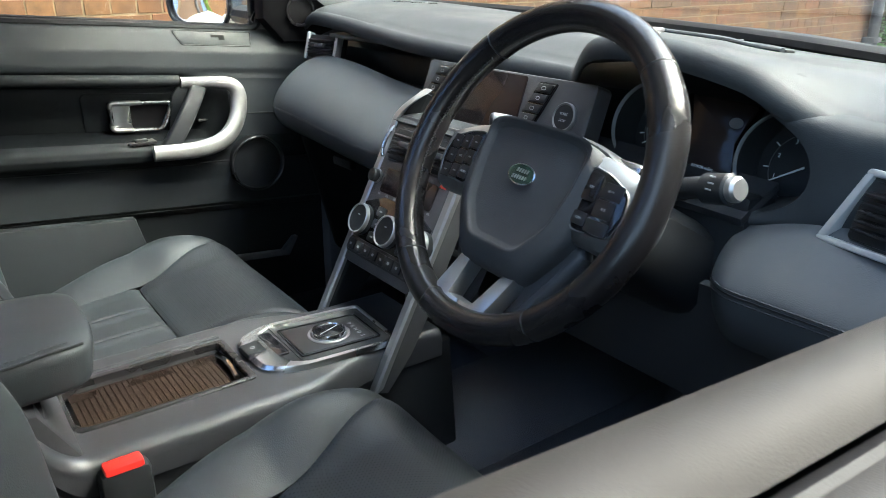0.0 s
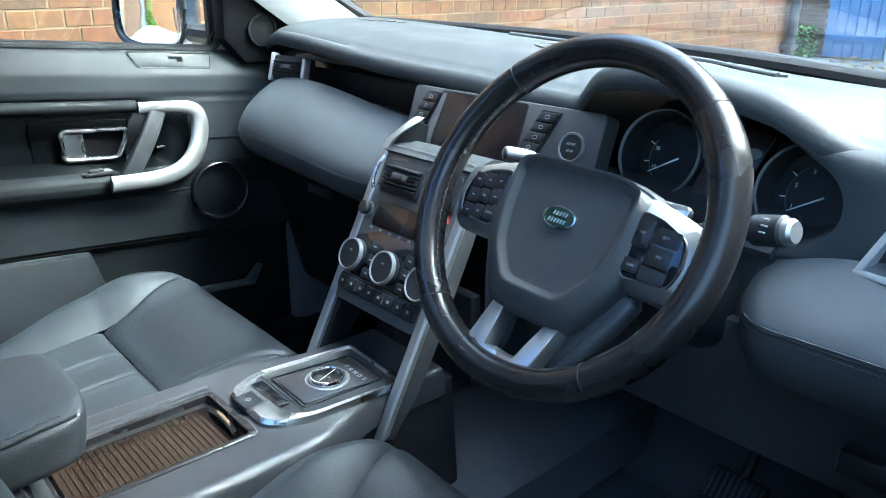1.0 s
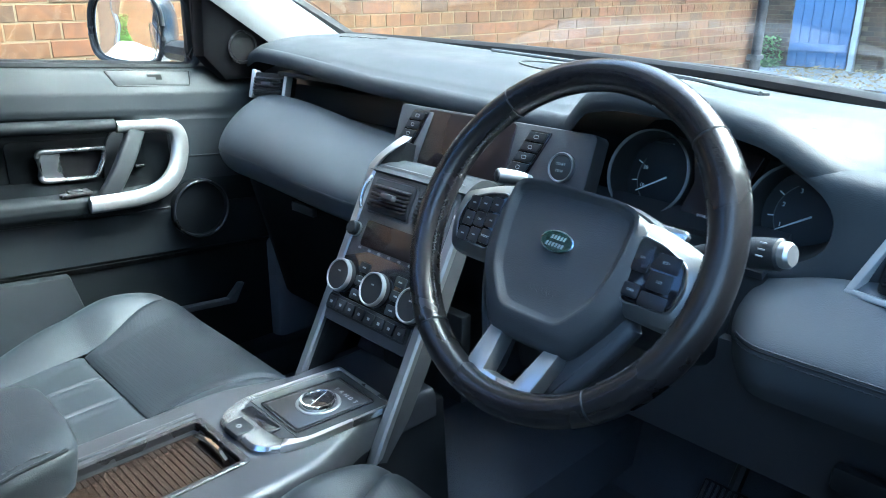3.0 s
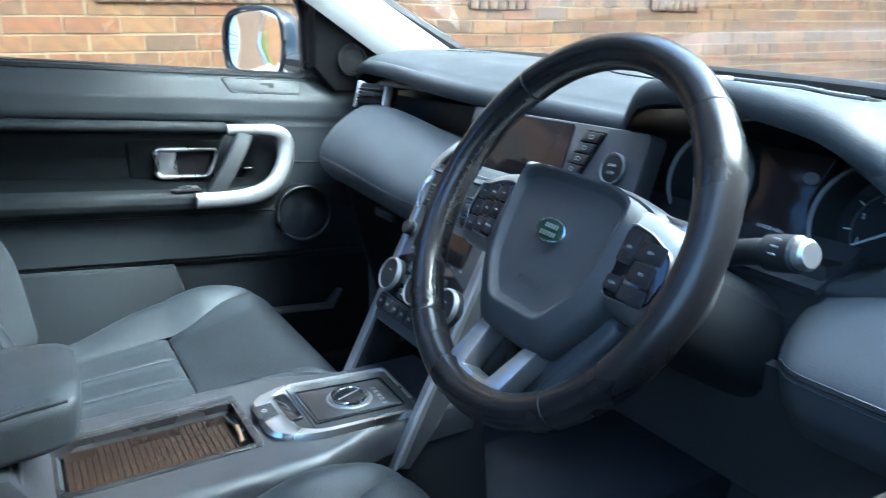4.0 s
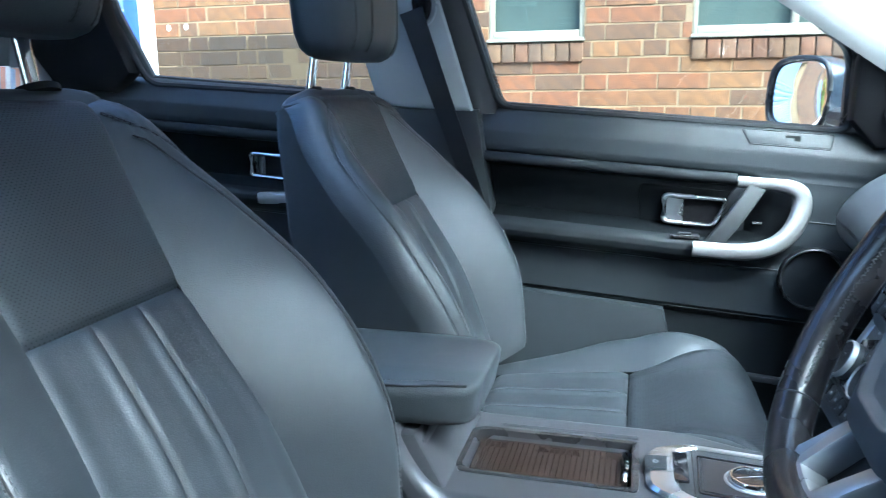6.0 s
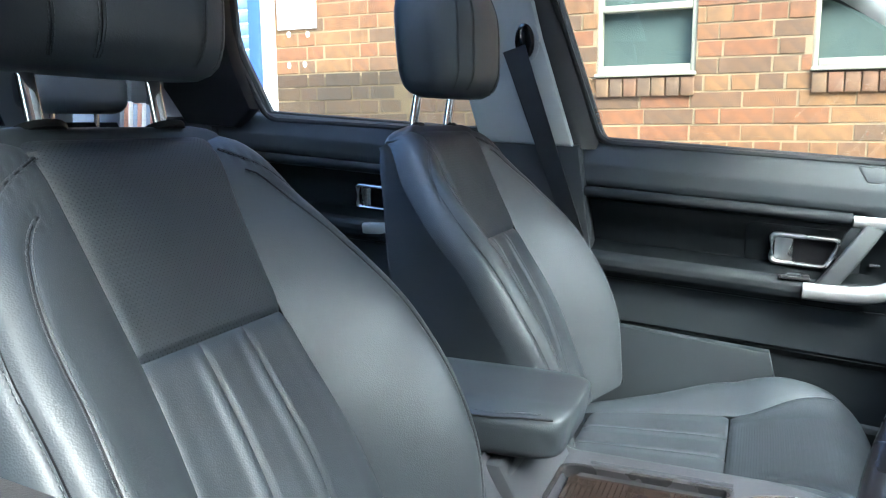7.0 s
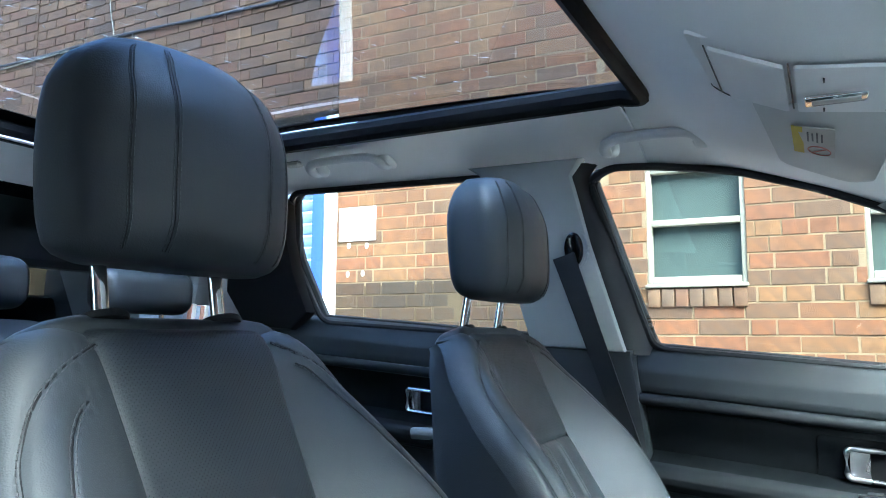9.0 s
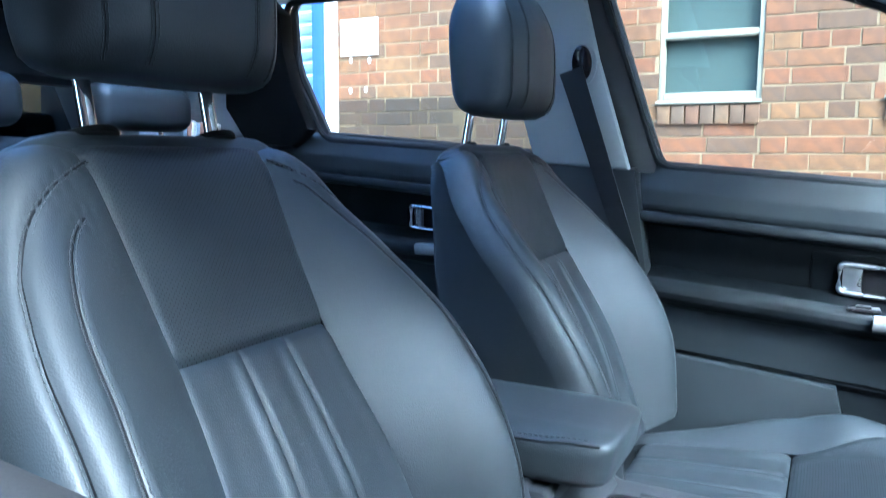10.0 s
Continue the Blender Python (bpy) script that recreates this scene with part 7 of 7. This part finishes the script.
part("brake_switch", prism(fillet([(-0.021, -0.141), (0.014, -0.141), (0.016, -0.168), (-0.018, -0.168)], 0.003), 0.002, 0.0105, lambda p, q, a: (p, q, zz(q) + a), 0.0015), M_PLASTD, con, "parking brake switch")
part("switch_mark", tube([(-0.002 + 0.0032 * math.cos(t), -0.155 + 0.0032 * math.sin(t), zz(-0.155) + 0.0107) for t in [6.2832 * i / 14 for i in range(14)]], 0.0005, 4, closed=True), M_MARK, con)
for sx in (-0.0215, 0.0165):
    part("switch_joint", tube([(sx, -0.136, zz(-0.136) + 0.0086), (sx + 0.003, -0.160, zz(-0.16) + 0.0086), (sx + 0.003, -0.168, zz(-0.168) + 0.005)], 0.0005, 5), M_PLASTD, con)
kp = lambda a, b, h: (0.016 + a, -0.047 + b, zz(-0.04) + h)
part("selector_ring", lathe([(0.0305, 0.006), (0.0305, 0.0082), (0.0292, 0.0092), (0.0268, 0.0088), (0.0262, 0.0072)], kp, 44), M_DULL, con, "brushed selector ring")
part("selector_ring", lathe([(0.0256, 0.007), (0.0250, 0.0125), (0.0238, 0.0146), (0.0214, 0.0146), (0.0204, 0.0130)], kp, 44), M_CHROME, con, "polished selector ring")
part("selector_dial", lathe([(0.0208, 0.010), (0.0203, 0.0132), (0.012, 0.0136), (0.001, 0.0136)], kp, 40), M_GLOSS, con, "rotary gear selector")
part("dial_line", box((0.016, -0.047, zz(-0.04) + 0.0138), (0.0008, 0.036, 0.0006), 0.0002, rot=Matrix.Rotation(0.35, 4, "Z")), M_MARK, con)
for i, tx in enumerate("PRNDS"):
    writing("selector_writing", tx, 0.0092, lambda x, y, h, i=i: (0.004 + 0.0112 * i + x, -0.0078 - 0.0006 * i + y, zz(0) + 0.0075 + h), M_MARK, con)
# armrest box
ring_s = fillet([(-0.088, 0.829), (-0.092, 0.880), (-0.06, 0.890), (0.07, 0.890), (0.104, 0.880), (0.100, 0.829)], 0.014)
rings = []
for y, f in ((-0.362, 0.60), (-0.3635, 0.72), (-0.368, 0.82), (-0.377, 0.90), (-0.391, 0.955), (-0.411, 0.988), (-0.44, 1.005), (-0.50, 1.02), (-0.62, 1.02), (-0.74, 1.0), (-0.76, 0.9)):
    rings.append([(0.006 + (p.x - 0.006) * f, y + 0.006 * (p.y - 0.85) / 0.04 * (y > -0.41), 0.852 + (p.y - 0.852) * (0.55 + 0.45 * f)) for p in ring_s])
part("armrest_lid", loft(rings), M_LEATHER, con, "black leather armrest lid", sharp=60)
seam = []
for ring in rings[3:10]:
    q = min((Vector(p) for p in ring if p[0] > 0.05 and p[2] > 0.86), key=lambda p: abs(p.z - 0.8805))
    seam.append(q + Vector((0.0006, 0, 0.0006)))
part("lid_piping", tube(smooth_poly(seam, 2, closed=False), 0.0020, 8), M_PLASTD, con, "black piping along the armrest lid")
part("stitching", stitches([p + Vector((-0.006, 0, 0.0035)) for p in smooth_poly(seam[1:], 2, closed=False)], 0.0042, 0.0022, 0.0008), M_THREAD, con)
part("armrest_box", prism(smooth_poly([(-0.10, 0.44), (0.11, 0.44), (0.116, 0.77), (0.094, 0.829), (-0.082, 0.829), (-0.104, 0.77)], 1), -0.76, -0.42, lambda p, q, a: (p, a, q), 0.008), M_DECK, con)
part("armrest_slope", prism([(-0.45, 0.50), (-0.38, 0.50), (-0.395, 0.76), (-0.43, 0.824), (-0.45, 0.824)], -0.10, 0.11, lambda p, q, a: (a, p, q), 0.006), M_DECK, con)

# ---- buckle, belts, handles, visor, roof console ----
buckle = thing("seat_belt_buckle", (0.13, -0.37, 0.60), "black seat belt buckle with red release button", "buckle")
part("buckle_body", box((0.134, -0.362, 0.688), (0.028, 0.055, 0.12), 0.008), M_PLASTD, buckle)
part("release_button", box((0.134, -0.362, 0.747), (0.022, 0.042, 0.014), 0.004), M_RED, buckle, "red release button")
part("buckle_strap", box((0.134, -0.362, 0.59), (0.01, 0.04, 0.14), 0.003), M_BELT, buckle)

for s in (-1,):
    belt = thing("seat_belt", (s * 0.70, -0.6, 1.0), "black seat belt hanging from the pillar loop", "seat belt")
    top = Vector((s * 0.668, -0.665, 1.40))
    def strap(u, v, s=s):
        p = Vector((s * lerp(0.640, 0.645, v), lerp(-0.655, -0.474, v), lerp(1.378, 0.86, v)))
        d = Vector((0.35 * v, 0.97, 0.30))
        return p + d * lerp(-1, 1, u) * lerp(0.0245, 0.0175, v ** 0.7)
    part("webbing", sheet(strap, 6, 30, 0.0025, flip=s < 0), M_BELT, belt)
    part("pillar_loop", prism(oval(0.021, 0.036, c=(-0.634, 1.392)), 0, 0.008, lambda p, q, a, s=s: (s * (side_x(q) - 0.063 - a), p, q), 0.003), M_GLOSS, belt, "black belt guide opening")
    part("guide_rim", tube([(s * (side_x(1.39) - 0.066), -0.630 + 0.0255 * math.cos(t), 1.390 + 0.041 * math.sin(t)) for t in [6.2832 * i / 28 for i in range(28)]], 0.0034, 8, closed=True), M_PILLAR, belt, "light grey guide rim")
    part("belt_tongue", box((s * 0.630, -0.503, 0.955), (0.012, 0.04, 0.03), 0.004), M_PLASTD, belt)

for y0, y1 in ((-0.545, -0.355), (-1.28, -1.075)):
    for s in (-1, 1):
        gh = thing("grab_handle", (s * 0.57, (y0 + y1) / 2, 1.58), "light grey fold-down grab handle on the headlining", "grab handle", "grab handles")
        z = lining_z(0.57, (y0 + y1) / 2)
        pts = smooth_poly([(s * 0.622, y0 + 0.004, z - 0.024), (s * 0.588, y0, z - 0.040), (s * 0.556, y0 + 0.006, z - 0.026), (s * 0.548, y0 + 0.035, z - 0.019), (s * 0.548, y1 - 0.035, z - 0.019), (s * 0.556, y1 - 0.006, z - 0.026), (s * 0.588, y1, z - 0.040), (s * 0.622, y1 - 0.004, z - 0.024)], 2, closed=False)
        part("handle_bar", tube(pts, 0.0125, 12, flat=0.8), M_HANDLE, gh)
        for yy in (y0 + 0.004, y1 - 0.004):
            part("handle_foot", box((s * 0.606, yy, z - 0.022), (0.05, 0.034, 0.036), 0.012, 3), M_HANDLE, gh)
        part("hinge_recess", box((s * 0.60, (y0 + y1) / 2, z - 0.004), (0.05, y1 - y0 - 0.03, 0.012), 0.004), M_HANDLE, gh)

lamp = thing("courtesy_lamp", (-0.575, -1.335, 1.64), "small bright courtesy lamp lens in the headlining", "lamp")
part("lens", box((-0.575, -1.335, 1.633), (0.03, 0.042, 0.012), 0.004), M_WHITE, lamp, "clear ribbed lens")
part("bezel", box((-0.58, -1.335, 1.640), (0.042, 0.054, 0.012), 0.004), M_PILLAR, lamp)

visor = thing("sun_visor", (-0.40, -0.12, 1.49), "light grey sun visor folded up against the headlining", "sun visor")
vz = lambda x, y: lerp(lining_z(x, y) + 0.004, 1.494 - 0.34 * (y + 0.21), step(-0.10, -0.22, x))
vo = fillet([(-0.405, -0.212), (-0.448, -0.118), (-0.40, -0.085), (-0.10, -0.058), (-0.10, -0.232)], [0.03, 0.02, 0.03, 0.01, 0.01])
part("visor_board", loft([[(c.x + (p.x - c.x) * f, c.y + (p.y - c.y) * f, vz(p.x, p.y) + h) for p in vo] for c in (Vector((-0.26, -0.145)),) for f, h in ((0.97, -0.010), (0.99, -0.009), (1.0, -0.005), (1.0, 0.004))]), M_VISOR, visor, "light grey visor board")
part("visor_label", prism(rounded(0.118, 0.050, 0.003, c=(-0.218, -0.163)), -0.0118, -0.0105, lambda p, q, a: (p, q, vz(p, q) + a)), M_WHITE, visor, "white warning label")
part("label_stripe", prism(rounded(0.118, 0.013, 0.001, c=(-0.218, -0.1825)), -0.0124, -0.0108, lambda p, q, a: (p, q, vz(p, q) + a)), mat("yellow_print", (0.55, 0.43, 0.05), 0.6), visor)
M_PRINT = mat("red_print", (0.45, 0.2, 0.16), 0.6)
part("label_ring", tube([(-0.248 + 0.024 * math.cos(t), -0.157 + 0.014 * math.sin(t), vz(-0.248, -0.157 + 0.014 * math.sin(t)) - 0.012) for t in [6.2832 * i / 24 for i in range(24)]], 0.0009, 5, closed=True), M_PRINT, visor)
part("label_ring", tube([(-0.265, -0.166, vz(-0.265, -0.166) - 0.012), (-0.231, -0.148, vz(-0.231, -0.148) - 0.012)], 0.0009, 5), M_PRINT, visor)
for i in range(4):
    part("label_bar", prism(rounded(0.030 - 0.006 * (i % 2), 0.0022, 0.0006, c=(-0.188, -0.170 + 0.0055 * i)), -0.0126, -0.0115, lambda p, q, a: (p, q, vz(p, q) + a)), M_GREYP, visor)
oc = thing("overhead_console", (-0.02, -0.18, 1.5), "light grey overhead console with lamp and holder", "overhead console")


def oz(x, y):
    return lining_z(x, y) - 0.003


def slab_on(outline, hs, r):
    return loft([[(p.x, p.y, oz(p.x, p.y) + h) for p in fillet(outline, r)] for h in hs])


part("console_panel", slab_on([(0.085, -0.285), (-0.115, -0.275), (-0.135, -0.03), (0.075, -0.03)], (0.006, 0.0, -0.0015), 0.015), M_LINING, oc)
part("holder_lid", slab_on([(0.070, -0.262), (-0.098, -0.255), (-0.104, -0.188), (0.062, -0.188)], (-0.002, -0.0055, -0.0065), 0.004), M_LINING, oc)
part("lamp_panel", slab_on([(0.060, -0.178), (-0.106, -0.178), (-0.112, -0.05), (0.058, -0.05)], (-0.002, -0.005, -0.006), 0.004), M_LINING, oc)
for yy in (-0.2655, -0.183):
    part("panel_gap", tube([(x, yy + 0.01 * (x < -9), oz(x, yy) - 0.0035) for x in [lerp(0.068, -0.10, i / 12) for i in range(13)]], 0.0010, 6), M_PLASTD, oc)
part("console_joint", tube([(x, y, oz(x, y) - 0.0015) for x, y in fillet([(0.085, -0.285), (-0.112, -0.276), (-0.132, -0.035), (0.07, -0.032)], 0.02)[6:18]], 0.0009, 6), M_PLASTD, oc)
part("lamp_bar", box((-0.040, -0.138, oz(-0.040, -0.138) - 0.0085), (0.034, 0.064, 0.005), 0.002), M_CHROME, oc, "bright lamp bezel")
part("lamp_slot", box((-0.040, -0.138, oz(-0.040, -0.138) - 0.0112), (0.014, 0.050, 0.002), 0.0005), M_WHITE, oc, "pale lamp lens")
for xx in (0.02, -0.095):
    for yy in (-0.15, -0.085):
        part("lamp_switch_gap", box((xx, yy, oz(xx, yy) - 0.0062), (0.014, 0.002, 0.002), 0.0004), M_PLASTD, oc)

# ---- pedals, magazines ----
for px, w in ((0.385, 0.088), (0.505, 0.055)):
    ped = thing("pedal", (px, 0.42, FLOOR), "black rubber covered pedal in the driver's footwell", "pedal", "driver's pedals")
    lean = Matrix.Translation((px, 0.42, 0.55)) @ Matrix.Rotation(-0.75, 4, "X")
    part("pad", moved(box((0, 0, 0), (w, 0.012, 0.058), 0.005), lean), M_RUBBER, ped)
    for i in range(9):
        part("rib", moved(box((w * (i - 4) / 9.5, -0.007, 0), (0.0045, 0.005, 0.048), 0.0015), lean), M_PLAST, ped)
    part("arm", tube([(px, 0.428, 0.55), (px, 0.50, 0.64), (px, 0.56, 0.82)], 0.010, 8), M_PLASTD, ped)
mags = thing("magazine_stack", (-0.57, -1.70, 1.212), "stack of magazines standing behind the rear seat", "magazines")
for i in range(9):
    part("magazine", box((-0.628 + 0.0145 * i, -1.70, 1.250), (0.0125, 0.16, 0.075 - 0.004 * (i % 3) - 0.0015 * (8 - i)), 0.001, rot=Matrix.Rotation(-0.12, 4, "Y")), mat("magazine_paper_%s" % "abc"[i % 3], ((0.7, 0.66, 0.6), (0.6, 0.3, 0.2), (0.35, 0.4, 0.5))[i % 3], 0.5, vary=0.2), mags)

brickwork()
